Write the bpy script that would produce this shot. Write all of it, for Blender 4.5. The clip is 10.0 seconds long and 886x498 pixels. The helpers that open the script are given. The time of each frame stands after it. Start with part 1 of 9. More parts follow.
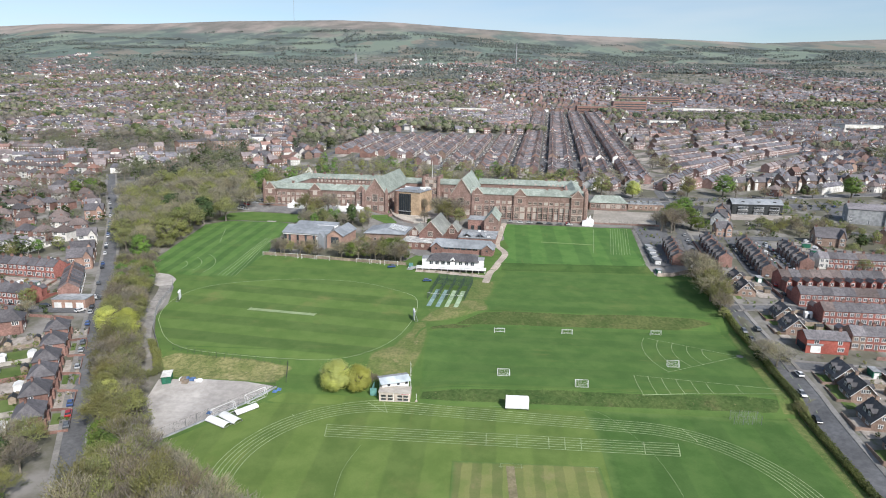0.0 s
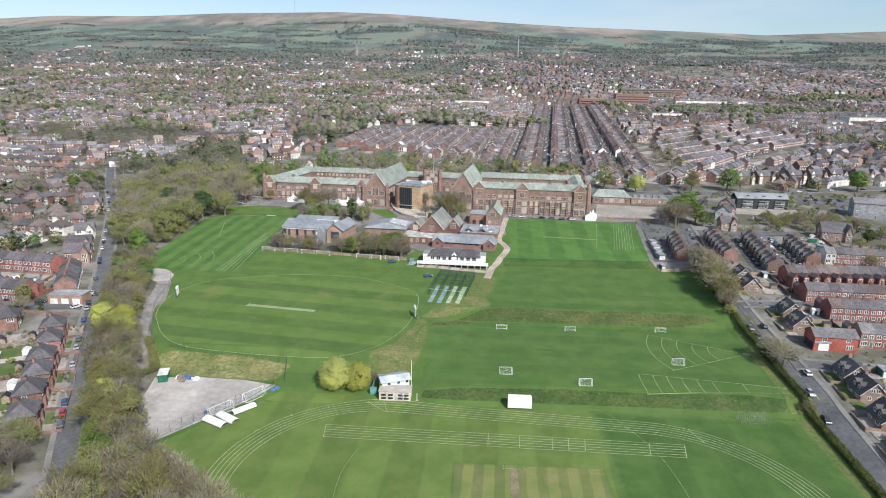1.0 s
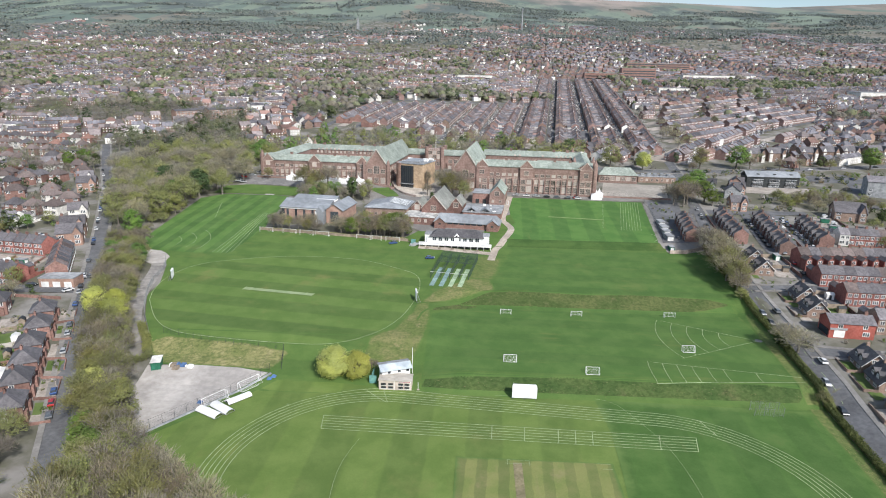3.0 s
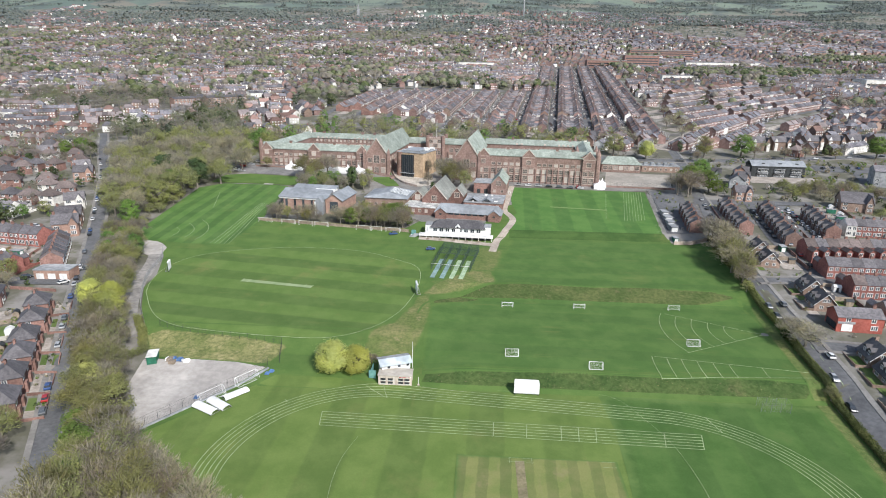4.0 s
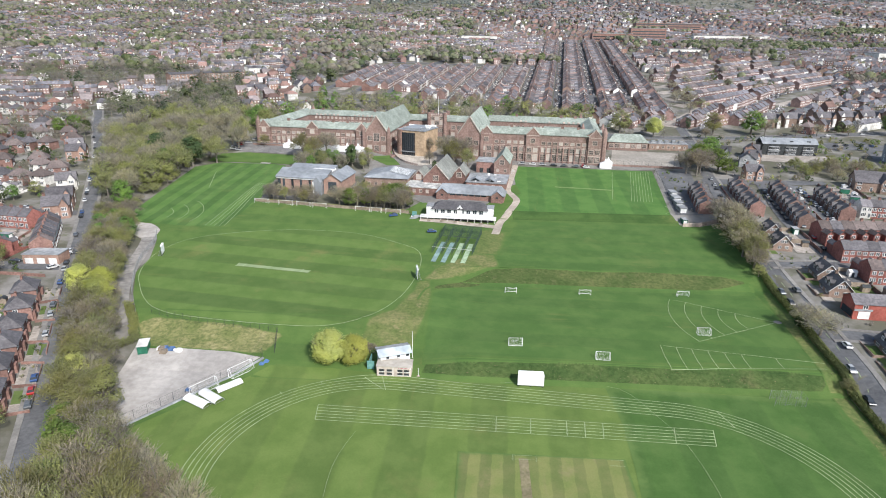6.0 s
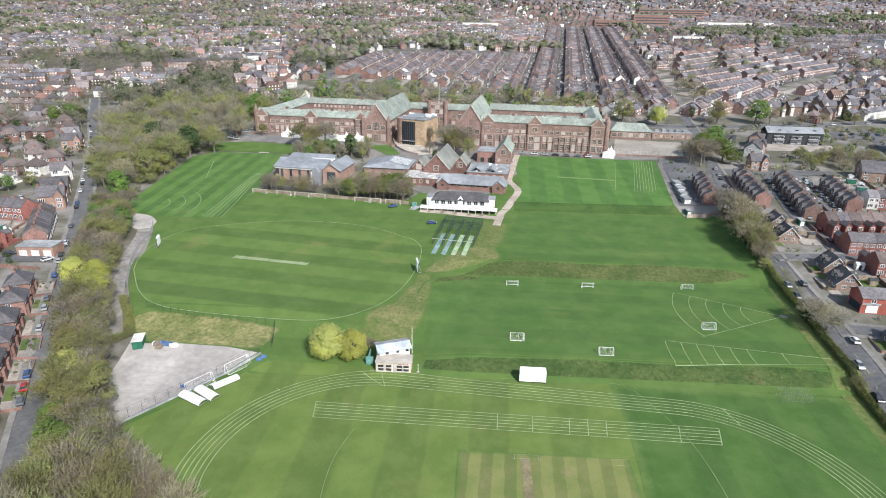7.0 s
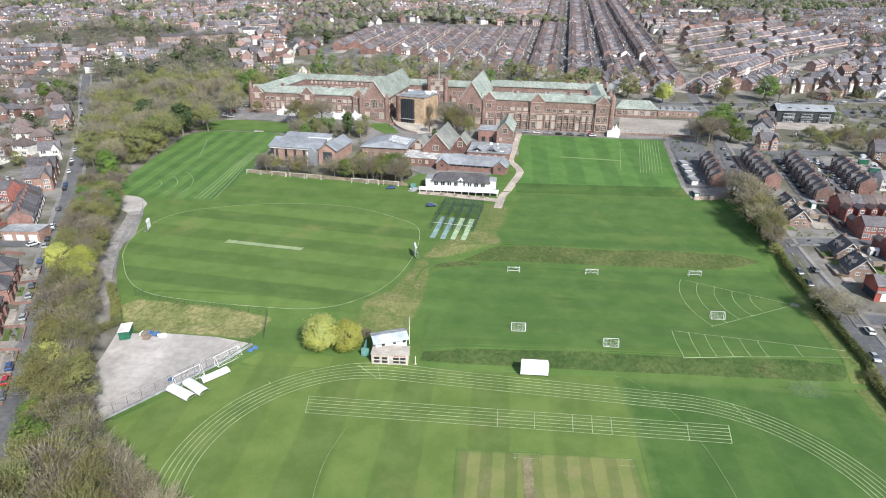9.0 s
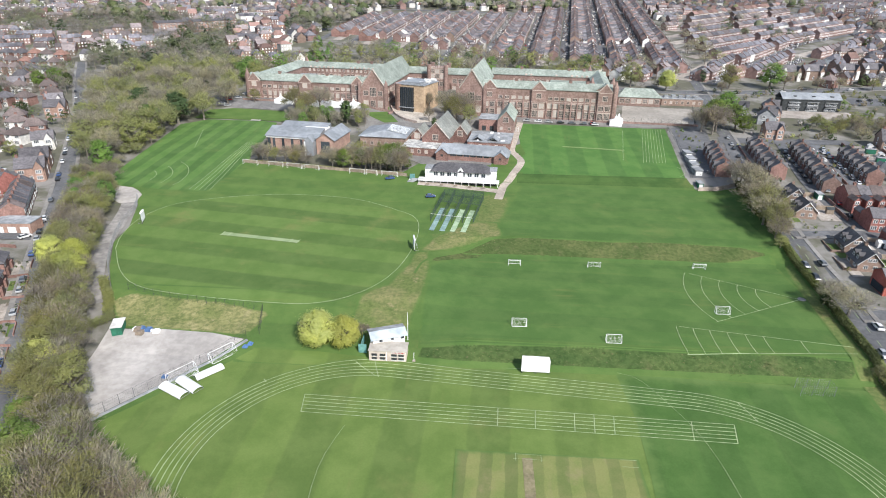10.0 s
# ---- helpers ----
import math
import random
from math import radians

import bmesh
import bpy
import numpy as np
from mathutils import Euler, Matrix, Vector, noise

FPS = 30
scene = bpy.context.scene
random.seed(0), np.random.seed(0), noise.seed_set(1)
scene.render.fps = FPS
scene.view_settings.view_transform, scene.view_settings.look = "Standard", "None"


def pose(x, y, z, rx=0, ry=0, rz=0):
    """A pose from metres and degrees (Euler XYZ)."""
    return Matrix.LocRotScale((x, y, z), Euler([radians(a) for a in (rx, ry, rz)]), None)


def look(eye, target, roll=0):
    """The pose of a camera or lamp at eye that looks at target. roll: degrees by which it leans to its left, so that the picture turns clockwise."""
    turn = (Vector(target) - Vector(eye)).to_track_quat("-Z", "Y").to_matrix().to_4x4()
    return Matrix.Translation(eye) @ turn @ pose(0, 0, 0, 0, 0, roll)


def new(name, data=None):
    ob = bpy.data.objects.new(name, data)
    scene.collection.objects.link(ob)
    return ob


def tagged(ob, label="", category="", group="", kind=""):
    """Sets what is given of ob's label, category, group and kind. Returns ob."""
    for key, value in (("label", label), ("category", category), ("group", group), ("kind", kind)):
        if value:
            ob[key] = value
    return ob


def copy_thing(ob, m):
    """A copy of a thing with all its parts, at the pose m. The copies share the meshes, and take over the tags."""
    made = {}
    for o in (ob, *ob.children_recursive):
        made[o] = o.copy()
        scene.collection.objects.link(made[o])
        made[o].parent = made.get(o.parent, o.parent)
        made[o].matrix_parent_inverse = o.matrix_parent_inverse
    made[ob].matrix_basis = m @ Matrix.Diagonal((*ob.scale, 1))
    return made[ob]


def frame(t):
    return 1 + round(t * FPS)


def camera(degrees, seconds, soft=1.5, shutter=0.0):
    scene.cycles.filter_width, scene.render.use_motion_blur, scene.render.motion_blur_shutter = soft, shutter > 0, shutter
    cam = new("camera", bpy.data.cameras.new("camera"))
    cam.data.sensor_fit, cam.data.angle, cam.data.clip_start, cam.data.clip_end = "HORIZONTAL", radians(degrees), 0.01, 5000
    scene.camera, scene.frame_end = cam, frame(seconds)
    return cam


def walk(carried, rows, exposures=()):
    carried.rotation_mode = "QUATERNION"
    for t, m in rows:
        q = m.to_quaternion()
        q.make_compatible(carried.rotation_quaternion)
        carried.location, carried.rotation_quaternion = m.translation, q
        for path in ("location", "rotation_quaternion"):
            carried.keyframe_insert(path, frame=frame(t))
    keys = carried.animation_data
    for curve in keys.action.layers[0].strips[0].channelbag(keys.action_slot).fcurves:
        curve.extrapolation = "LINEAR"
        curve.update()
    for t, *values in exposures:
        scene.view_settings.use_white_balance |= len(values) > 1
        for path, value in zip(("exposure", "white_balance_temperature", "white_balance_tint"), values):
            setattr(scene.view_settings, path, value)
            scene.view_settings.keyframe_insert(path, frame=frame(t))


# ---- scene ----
cam = camera(73.7, 10.0, soft=1.0)
PATH = [
    (0, (1.514, 5.393, 92.764), (1.432, 7.337, 92.301), 1.0),
    (0.5, (1.387, 7.382, 92.763), (1.303, 9.324, 92.294), 1.0),
    (1, (1.356, 9.533, 92.826), (1.27, 11.472, 92.34), 1.0),
    (1.5, (1.359, 11.783, 92.939), (1.27, 13.716, 92.433), 1.0),
    (2, (1.284, 13.917, 92.999), (1.194, 15.845, 92.474), 1.0),
    (2.5, (1.156, 15.974, 93.037), (1.065, 17.896, 92.493), 1.0),
    (4, (0.88, 22.258, 93.307), (0.786, 24.163, 92.705), 1.0),
    (4.5, (0.897, 24.286, 93.359), (0.801, 26.185, 92.739), 1.0),
    (5, (0.918, 26.469, 93.423), (0.82, 28.362, 92.784), 0.9),
    (5.5, (0.934, 28.679, 93.466), (0.835, 30.565, 92.808), 0.9),
    (7, (0.778, 34.93, 93.745), (0.677, 36.795, 93.029), 0.9),
    (7.5, (0.824, 36.894, 93.672), (0.723, 38.752, 92.94), 0.9),
    (8, (0.919, 38.969, 93.718), (0.817, 40.819, 92.965), 0.9),
    (8.5, (1.064, 41.013, 93.743), (0.96, 42.856, 92.973), 0.9),
    (9, (1.045, 43.168, 93.74), (0.943, 45.003, 92.951), 0.9),
    (9.5, (1.082, 45.442, 93.724), (0.979, 47.269, 92.916), 0.9),
    (10, (1.142, 47.612, 93.647), (1.04, 49.43, 92.821), 0.9),
]
walk(cam, [(t, look(eye, target, roll)) for t, eye, target, roll in PATH], [(0.0, 0.42), (5.0, 0.5), (10.0, 0.64)])

# ---- light ----
SUN_AZ, SUN_EL = (0.56, -0.83), radians(41)
world = bpy.data.worlds.new("world")
scene.world = world
world.use_nodes = True
wt = world.node_tree
wt.nodes.clear()
sky = wt.nodes.new("ShaderNodeTexSky")
sky.sky_type = "NISHITA"
sky.sun_disc = False
sky.sun_elevation = SUN_EL
sky.sun_rotation = math.atan2(SUN_AZ[0], SUN_AZ[1])
sky.air_density, sky.dust_density, sky.ozone_density = 1.0, 1.2, 1.6
back = wt.nodes.new("ShaderNodeBackground")
back.inputs["Strength"].default_value = 0.114
wout = wt.nodes.new("ShaderNodeOutputWorld")
cloud = wt.nodes.new("ShaderNodeTexNoise")
cloud.inputs["Scale"].default_value, cloud.inputs["Detail"].default_value = 2.2, 7.0
stretch = wt.nodes.new("ShaderNodeMapping")
stretch.inputs["Scale"].default_value = (1, 1, 7)
coord = wt.nodes.new("ShaderNodeTexCoord")
wt.links.new(coord.outputs["Generated"], stretch.inputs[0])
wt.links.new(stretch.outputs[0], cloud.inputs["Vector"])
cover = wt.nodes.new("ShaderNodeMapRange")
cover.inputs[1].default_value, cover.inputs[2].default_value, cover.inputs[4].default_value = 0.42, 0.75, 0.6
wt.links.new(cloud.outputs["Fac"], cover.inputs[0])
veil = wt.nodes.new("ShaderNodeMix")
veil.data_type = "RGBA"
veil.inputs[7].default_value = (4.7, 5.25, 5.7, 1)
wt.links.new(cover.outputs[0], veil.inputs[0])
wt.links.new(sky.outputs[0], veil.inputs[6])
wt.links.new(veil.outputs[2], back.inputs[0])
wt.links.new(back.outputs[0], wout.inputs[0])
sun = new("sun", bpy.data.lights.new("sun", "SUN"))
sun.data.energy, sun.data.angle, sun.data.color = 3.9, radians(0.6), (1.0, 0.972, 0.94)
horizontal = math.cos(SUN_EL) / math.hypot(*SUN_AZ)
sun.matrix_world = look((SUN_AZ[0] * horizontal * 300, SUN_AZ[1] * horizontal * 300, math.sin(SUN_EL) * 300), (0, 0, 0))

# ---- materials ----
def material(name, rough=0.8, metal=0.0, spec=0.3):
    mat = bpy.data.materials.new(name)
    mat.use_nodes = True
    nt = mat.node_tree
    bsdf = nt.nodes["Principled BSDF"]
    bsdf.inputs["Roughness"].default_value = rough
    bsdf.inputs["Metallic"].default_value = metal
    bsdf.inputs["Specular IOR Level"].default_value = spec
    return mat, nt, bsdf


def node(nt, kind, **values):
    n = nt.nodes.new(kind)
    for key, value in values.items():
        n.inputs[key.replace("_", " ")].default_value = value
    return n


def mixed(nt, fac, a, b, blend="MIX"):
    """Colour mix; fac, a and b are sockets or values."""
    n = nt.nodes.new("ShaderNodeMix")
    n.data_type, n.blend_type = "RGBA", blend
    for slot, value in ((0, fac), (6, a), (7, b)):
        if isinstance(value, bpy.types.NodeSocket):
            nt.links.new(value, n.inputs[slot])
        else:
            n.inputs[slot].default_value = value if slot == 0 else (*value, 1) if len(value) == 3 else value
    return n.outputs[2]


def ramp(nt, fac, lo, hi):
    n = nt.nodes.new("ShaderNodeMapRange")
    n.interpolation_type = "SMOOTHSTEP"
    nt.links.new(fac, n.inputs[0])
    n.inputs[1].default_value, n.inputs[2].default_value = lo, hi
    return n.outputs[0]


def position(nt, scale=(1, 1, 1), turn=0.0, world_space=True):
    if world_space:
        src = nt.nodes.new("ShaderNodeNewGeometry").outputs["Position"]
    else:
        src = nt.nodes.new("ShaderNodeTexCoord").outputs["Object"]
    m = nt.nodes.new("ShaderNodeMapping")
    m.inputs["Scale"].default_value = scale
    m.inputs["Rotation"].default_value = (0, 0, radians(turn))
    nt.links.new(src, m.inputs[0])
    return m.outputs[0]


def noise_fac(nt, at, scale, detail=4.0, rough=0.6):
    n = node(nt, "ShaderNodeTexNoise", Scale=scale, Detail=detail, Roughness=rough)
    nt.links.new(at, n.inputs["Vector"])
    return n.outputs["Fac"]


def surface(name, a, b, fine=2.0, coarse=0.15, rough=0.85, metal=0.0, spec=0.3, vary=0.25, bump=0.0, island=False):
    """A plain matter that varies between two colours at two scales, and from object to object."""
    mat, nt, bsdf = material(name, rough, metal, spec)
    at = position(nt)
    c = mixed(nt, ramp(nt, noise_fac(nt, at, fine), 0.3, 0.7), a, b)
    dark = mixed(nt, ramp(nt, noise_fac(nt, at, coarse, 3), 0.35, 0.7), (0.78, 0.78, 0.78), (1.1, 1.1, 1.1))
    c = mixed(nt, 1.0, c, dark, "MULTIPLY")
    if vary:
        if island:
            r = nt.nodes.new("ShaderNodeNewGeometry").outputs["Random Per Island"]
        else:
            r = nt.nodes.new("ShaderNodeObjectInfo").outputs["Random"]
        hsv = nt.nodes.new("ShaderNodeHueSaturation")
        v = nt.nodes.new("ShaderNodeMapRange")
        nt.links.new(r, v.inputs[0])
        v.inputs[3].default_value, v.inputs[4].default_value = 1 - vary, 1 + vary
        nt.links.new(v.outputs[0], hsv.inputs["Value"])
        nt.links.new(c, hsv.inputs["Color"])
        c = hsv.outputs[0]
    nt.links.new(c, bsdf.inputs["Base Color"])
    if bump:
        bp = node(nt, "ShaderNodeBump", Strength=bump, Distance=0.1)
        nt.links.new(noise_fac(nt, at, fine * 3), bp.inputs["Height"])
        nt.links.new(bp.outputs[0], bsdf.inputs["Normal"])
    return mat


def grass(name, a, b, stripe=0.0, turn=0.0, width=6.0, start=0.0, worn=(0.16, 0.17, 0.06), wear=0.35, patch=0.05, into=None, tufts=0.0):
    """Mown turf: two greens in mowing bands, worn patches, unmown tufts and fine blades."""
    mat, nt, bsdf = material(name, 0.95, 0, 0.15)
    at = position(nt)
    c = mixed(nt, ramp(nt, noise_fac(nt, at, 0.12, 5), 0.35, 0.65), a, b)
    if stripe:
        def calc(op, a, b=0.0, c=0.0):
            n = nt.nodes.new("ShaderNodeMath")
            n.operation = op
            for slot, value in enumerate((a, b, c)):
                if isinstance(value, bpy.types.NodeSocket):
                    nt.links.new(value, n.inputs[slot])
                else:
                    n.inputs[slot].default_value = value
            return n.outputs[0]

        across = nt.nodes.new("ShaderNodeSeparateXYZ")
        nt.links.new(position(nt, turn=turn), across.inputs[0])
        run = calc("MULTIPLY_ADD", noise_fac(nt, at, 0.16, 3), 1.1, across.outputs[0])
        run = calc("DIVIDE", calc("ADD", run, start), width)
        lane = nt.nodes.new("ShaderNodeTexWhiteNoise")
        lane.noise_dimensions = "1D"
        nt.links.new(calc("FLOOR", run), lane.inputs["W"])
        beat = ramp(nt, calc("SINE", calc("MULTIPLY", run, math.pi)), -0.22, 0.22)
        beat = calc("MULTIPLY_ADD", lane.outputs["Value"], 0.45, beat)
        beat = calc("MULTIPLY", beat, calc("MULTIPLY_ADD", noise_fac(nt, at, 0.03, 3), 0.9, 0.55))
        c = mixed(nt, 1.0, c, mixed(nt, beat, (1 - stripe, 1 - stripe, 1 - stripe * 0.6), (1 + stripe * 1.25, 1 + stripe, 1 + stripe)), "MULTIPLY")
    streak = noise_fac(nt, position(nt, (0.05, 0.3, 0.1) if turn > 45 else (0.3, 0.05, 0.1)), 1.0, 5)
    c = mixed(nt, ramp(nt, streak, 0.58, 0.95), c, worn)
    pat = ramp(nt, noise_fac(nt, at, patch, 6, 0.65), 0.56, 0.75)
    m = nt.nodes.new("ShaderNodeMath")
    m.operation = "MULTIPLY"
    nt.links.new(pat, m.inputs[0])
    m.inputs[1].default_value = wear
    c = mixed(nt, m.outputs[0], c, worn)
    if tufts:
        lo, hi = 1 - tufts, 1 + tufts
        c = mixed(nt, 1.0, c, mixed(nt, ramp(nt, noise_fac(nt, at, 0.8, 4, 0.7), 0.36, 0.62), (lo, lo * 1.06, lo), (hi * 1.05, hi, hi)), "MULTIPLY")
        c = mixed(nt, ramp(nt, noise_fac(nt, position(nt, (1, 1.3, 1), 30), 1.3, 4, 0.7), 0.6, 0.7), c, worn)
    c = mixed(nt, 1.0, c, mixed(nt, noise_fac(nt, at, 3.0, 6, 0.8), (0.7, 0.7, 0.7), (1.3, 1.3, 1.3)), "MULTIPLY")
    if into:
        at_edge = nt.nodes.new("ShaderNodeAttribute")
        at_edge.attribute_name = "edge"
        ragged = nt.nodes.new("ShaderNodeMath")
        ragged.operation = "ADD"
        nt.links.new(at_edge.outputs["Fac"], ragged.inputs[0])
        nt.links.new(noise_fac(nt, at, 0.35, 5, 0.7), ragged.inputs[1])
        c = mixed(nt, ramp(nt, ragged.outputs[0], 0.55, 1.15), mixed(nt, ramp(nt, noise_fac(nt, at, 0.12, 5), 0.35, 0.65), *into), c)
    nt.links.new(c, bsdf.inputs["Base Color"])
    return mat


def leafage(name, a, b, glow=0.42, vary=0.2):
    """Leaves or twigs: tint varies from piece to piece, bough to bough and tree to tree; light shines through."""
    mat, nt, bsdf = material(name, 0.8, 0, 0.1)
    r = nt.nodes.new("ShaderNodeNewGeometry").outputs["Random Per Island"]
    o = nt.nodes.new("ShaderNodeObjectInfo").outputs["Random"]
    c = mixed(nt, r, a, b)
    c = mixed(nt, 1.0, c, mixed(nt, ramp(nt, noise_fac(nt, position(nt), 0.11, 3), 0.32, 0.68), (0.84, 0.86, 0.95), (1.16, 1.13, 0.98)), "MULTIPLY")
    hsv = nt.nodes.new("ShaderNodeHueSaturation")
    v = nt.nodes.new("ShaderNodeMapRange")
    nt.links.new(o, v.inputs[0])
    v.inputs[3].default_value, v.inputs[4].default_value = 1 - vary, 1 + vary
    nt.links.new(v.outputs[0], hsv.inputs["Value"])
    h = nt.nodes.new("ShaderNodeMapRange")
    nt.links.new(o, h.inputs[0])
    h.inputs[3].default_value, h.inputs[4].default_value = 0.5 - vary * 0.1, 0.5 + vary * 0.09
    nt.links.new(h.outputs[0], hsv.inputs["Hue"])
    nt.links.new(c, hsv.inputs["Color"])
    nt.links.new(hsv.outputs[0], bsdf.inputs["Base Color"])
    thin = nt.nodes.new("ShaderNodeBsdfTranslucent")
    nt.links.new(hsv.outputs[0], thin.inputs[0])
    both = nt.nodes.new("ShaderNodeMixShader")
    both.inputs[0].default_value = glow
    nt.links.new(bsdf.outputs[0], both.inputs[1])
    nt.links.new(thin.outputs[0], both.inputs[2])
    nt.links.new(both.outputs[0], nt.nodes["Material Output"].inputs[0])
    return mat


def land_material():
    """Gardens and tarmac of the town, then hedged farmland, then brown moor on the tops; haze is put into the hill
    colours.
    """
    mat, nt, bsdf = material("land", 0.95, 0, 0.1)
    at = position(nt)
    town = mixed(nt, ramp(nt, noise_fac(nt, at, 0.05, 6), 0.42, 0.66), (0.115, 0.112, 0.085), (0.245, 0.232, 0.218))
    town = mixed(nt, ramp(nt, noise_fac(nt, at, 0.25, 4), 0.56, 0.78), town, (0.10, 0.12, 0.055))
    vor = node(nt, "ShaderNodeTexVoronoi", Scale=0.0055)
    nt.links.new(position(nt, (1, 0.55, 0.4), 17), vor.inputs["Vector"])
    sep = nt.nodes.new("ShaderNodeSeparateColor")
    nt.links.new(vor.outputs["Color"], sep.inputs[0])
    # bluish grey farm greens and woods: the haze of distance mixed into the colour
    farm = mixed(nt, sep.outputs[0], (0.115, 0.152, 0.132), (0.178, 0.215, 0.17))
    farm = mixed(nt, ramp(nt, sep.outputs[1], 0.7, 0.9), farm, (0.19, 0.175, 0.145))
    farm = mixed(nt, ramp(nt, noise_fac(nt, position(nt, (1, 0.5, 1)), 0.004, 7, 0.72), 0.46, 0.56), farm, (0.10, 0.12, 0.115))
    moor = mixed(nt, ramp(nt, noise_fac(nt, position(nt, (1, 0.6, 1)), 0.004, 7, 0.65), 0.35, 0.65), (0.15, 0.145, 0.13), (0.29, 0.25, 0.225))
    sepz = nt.nodes.new("ShaderNodeSeparateXYZ")
    nt.links.new(at, sepz.inputs[0])
    wob = nt.nodes.new("ShaderNodeMath")
    wob.operation = "MULTIPLY_ADD"
    nt.links.new(noise_fac(nt, at, 0.0018, 5), wob.inputs[0])
    wob.inputs[1].default_value = 420.0
    nt.links.new(sepz.outputs[2], wob.inputs[2])
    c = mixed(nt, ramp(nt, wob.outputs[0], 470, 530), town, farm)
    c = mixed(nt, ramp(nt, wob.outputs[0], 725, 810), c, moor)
    nt.links.new(c, bsdf.inputs["Base Color"])
    return mat


def glass_material(name, tint, rough=0.08, blinds=1.0):
    """Dark panes; past the share called blinds, drawn pale blinds show behind them."""
    mat, nt, bsdf = material(name, rough, 0.0, 0.5)
    o = nt.nodes.new("ShaderNodeObjectInfo").outputs["Random"]
    c = mixed(nt, o, tint, tuple(min(1, 2.2 * c + 0.01) for c in tint))
    if blinds < 1:
        c = mixed(nt, ramp(nt, o, blinds, blinds + 0.15), c, (0.46, 0.43, 0.39))
    nt.links.new(c, bsdf.inputs["Base Color"])
    return mat


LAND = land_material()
TURF = grass("turf", (0.071, 0.128, 0.033), (0.092, 0.150, 0.041), 0.05, 93, 9.0, wear=0.4)
TURF_TRACK = grass("turf_track", (0.094, 0.146, 0.037), (0.121, 0.175, 0.048), 0.085, 2, 9.8, 13.2, wear=0.55)
TURF_OVAL = grass("turf_oval", (0.076, 0.131, 0.033), (0.097, 0.154, 0.043), 0.13, 98, 8.8, 2.0, wear=0.85)
TURF_UPPER = grass("turf_upper", (0.06, 0.133, 0.033), (0.08, 0.160, 0.042), 0.12, 3, 8.6, 13.6, wear=0.12)
TURF_CORNER = grass("turf_corner", (0.064, 0.13, 0.033), (0.087, 0.158, 0.045), 0.15, 3, 4.6, wear=0.3)
BLEND = ((0.071, 0.128, 0.033), (0.092, 0.150, 0.041))
ROUGH = grass("rough_grass", (0.052, 0.080, 0.025), (0.082, 0.102, 0.037), worn=(0.135, 0.116, 0.064), wear=0.7, patch=0.14, into=BLEND, tufts=0.2)
ROUGH_GREEN = grass("rank_grass", (0.040, 0.073, 0.022), (0.066, 0.098, 0.032), worn=(0.115, 0.108, 0.054), wear=0.6, patch=0.09, into=BLEND, tufts=0.22)
BEIGE = grass("dry_grass", (0.118, 0.142, 0.05), (0.195, 0.195, 0.085), worn=(0.285, 0.25, 0.14), wear=0.8, patch=0.2, into=BLEND, tufts=0.24)
TURF_MID = grass("turf_mid", (0.061, 0.119, 0.031), (0.080, 0.140, 0.039), 0.05, 92, 7.0, wear=0.3, into=BLEND)
SQUARE = grass("cricket_square", (0.13, 0.165, 0.052), (0.17, 0.185, 0.068), 0.13, 3, 2.7, 0.0, (0.24, 0.2, 0.11), 0.6, 0.1, ((0.083, 0.14, 0.039), (0.107, 0.169, 0.051)))
TURF_EAST = grass("turf_east", (0.053, 0.109, 0.027), (0.072, 0.132, 0.036), 0.07, 3, 9.0, 0.0, (0.12, 0.14, 0.05), 0.35, 0.06, ((0.083, 0.14, 0.039), (0.107, 0.169, 0.051)))
WICKET = surface("worn_wicket", (0.17, 0.155, 0.08), (0.24, 0.205, 0.125), 1.5, 0.3, vary=0)
CHALK = surface("pitch_paint", (0.22, 0.3, 0.145), (0.37, 0.43, 0.255), 1.2, 0.2, vary=0)
ASPHALT = surface("asphalt", (0.108, 0.110, 0.116), (0.152, 0.153, 0.158), 0.8, 0.08, vary=0.05)
PAVING = surface("pavement_slabs", (0.19, 0.18, 0.17), (0.25, 0.24, 0.225), 1.0, 0.1, vary=0.08)
GRAVEL = surface("gravel", (0.36, 0.335, 0.31), (0.45, 0.42, 0.39), 0.5, 0.06, vary=0, bump=0.3)
FOOTPATH = surface("tarmac_path", (0.36, 0.305, 0.255), (0.46, 0.40, 0.34), 0.8, 0.1, vary=0)
STONE = surface("red_sandstone", (0.195, 0.128, 0.108), (0.31, 0.215, 0.186), 0.9, 0.12, vary=0.10)
STONE_TRIM = surface("pale_stone", (0.36, 0.285, 0.245), (0.53, 0.445, 0.39), 1.0, 0.15, vary=0.12)
COPPER = surface("green_slate", (0.20, 0.235, 0.205), (0.325, 0.36, 0.32), 0.7, 0.1, vary=0.10)
LEAD = surface("grey_flat_roof", (0.22, 0.23, 0.24), (0.36, 0.37, 0.38), 0.5, 0.1, vary=0.12)
STEELROOF = surface("grey_metal_roof", (0.215, 0.232, 0.252), (0.31, 0.33, 0.35), 0.4, 0.08, 0.5, 0.0, 0.4, vary=0.1)
BRICK = surface("red_brick", (0.18, 0.105, 0.088), (0.275, 0.165, 0.14), 1.6, 0.2, vary=0.25)
BRICK_BROWN = surface("brown_brick", (0.20, 0.14, 0.11), (0.29, 0.21, 0.17), 1.6, 0.2, vary=0.2)
BRICK_ORANGE = surface("orange_brick", (0.29, 0.185, 0.145), (0.38, 0.255, 0.205), 1.6, 0.2, vary=0.15)
RENDER = surface("white_render", (0.62, 0.60, 0.56), (0.78, 0.76, 0.72), 0.8, 0.15, vary=0.1)
SLATE = surface("slate", (0.135, 0.128, 0.138), (0.225, 0.21, 0.218), 1.2, 0.15, 0.6, vary=0.28)
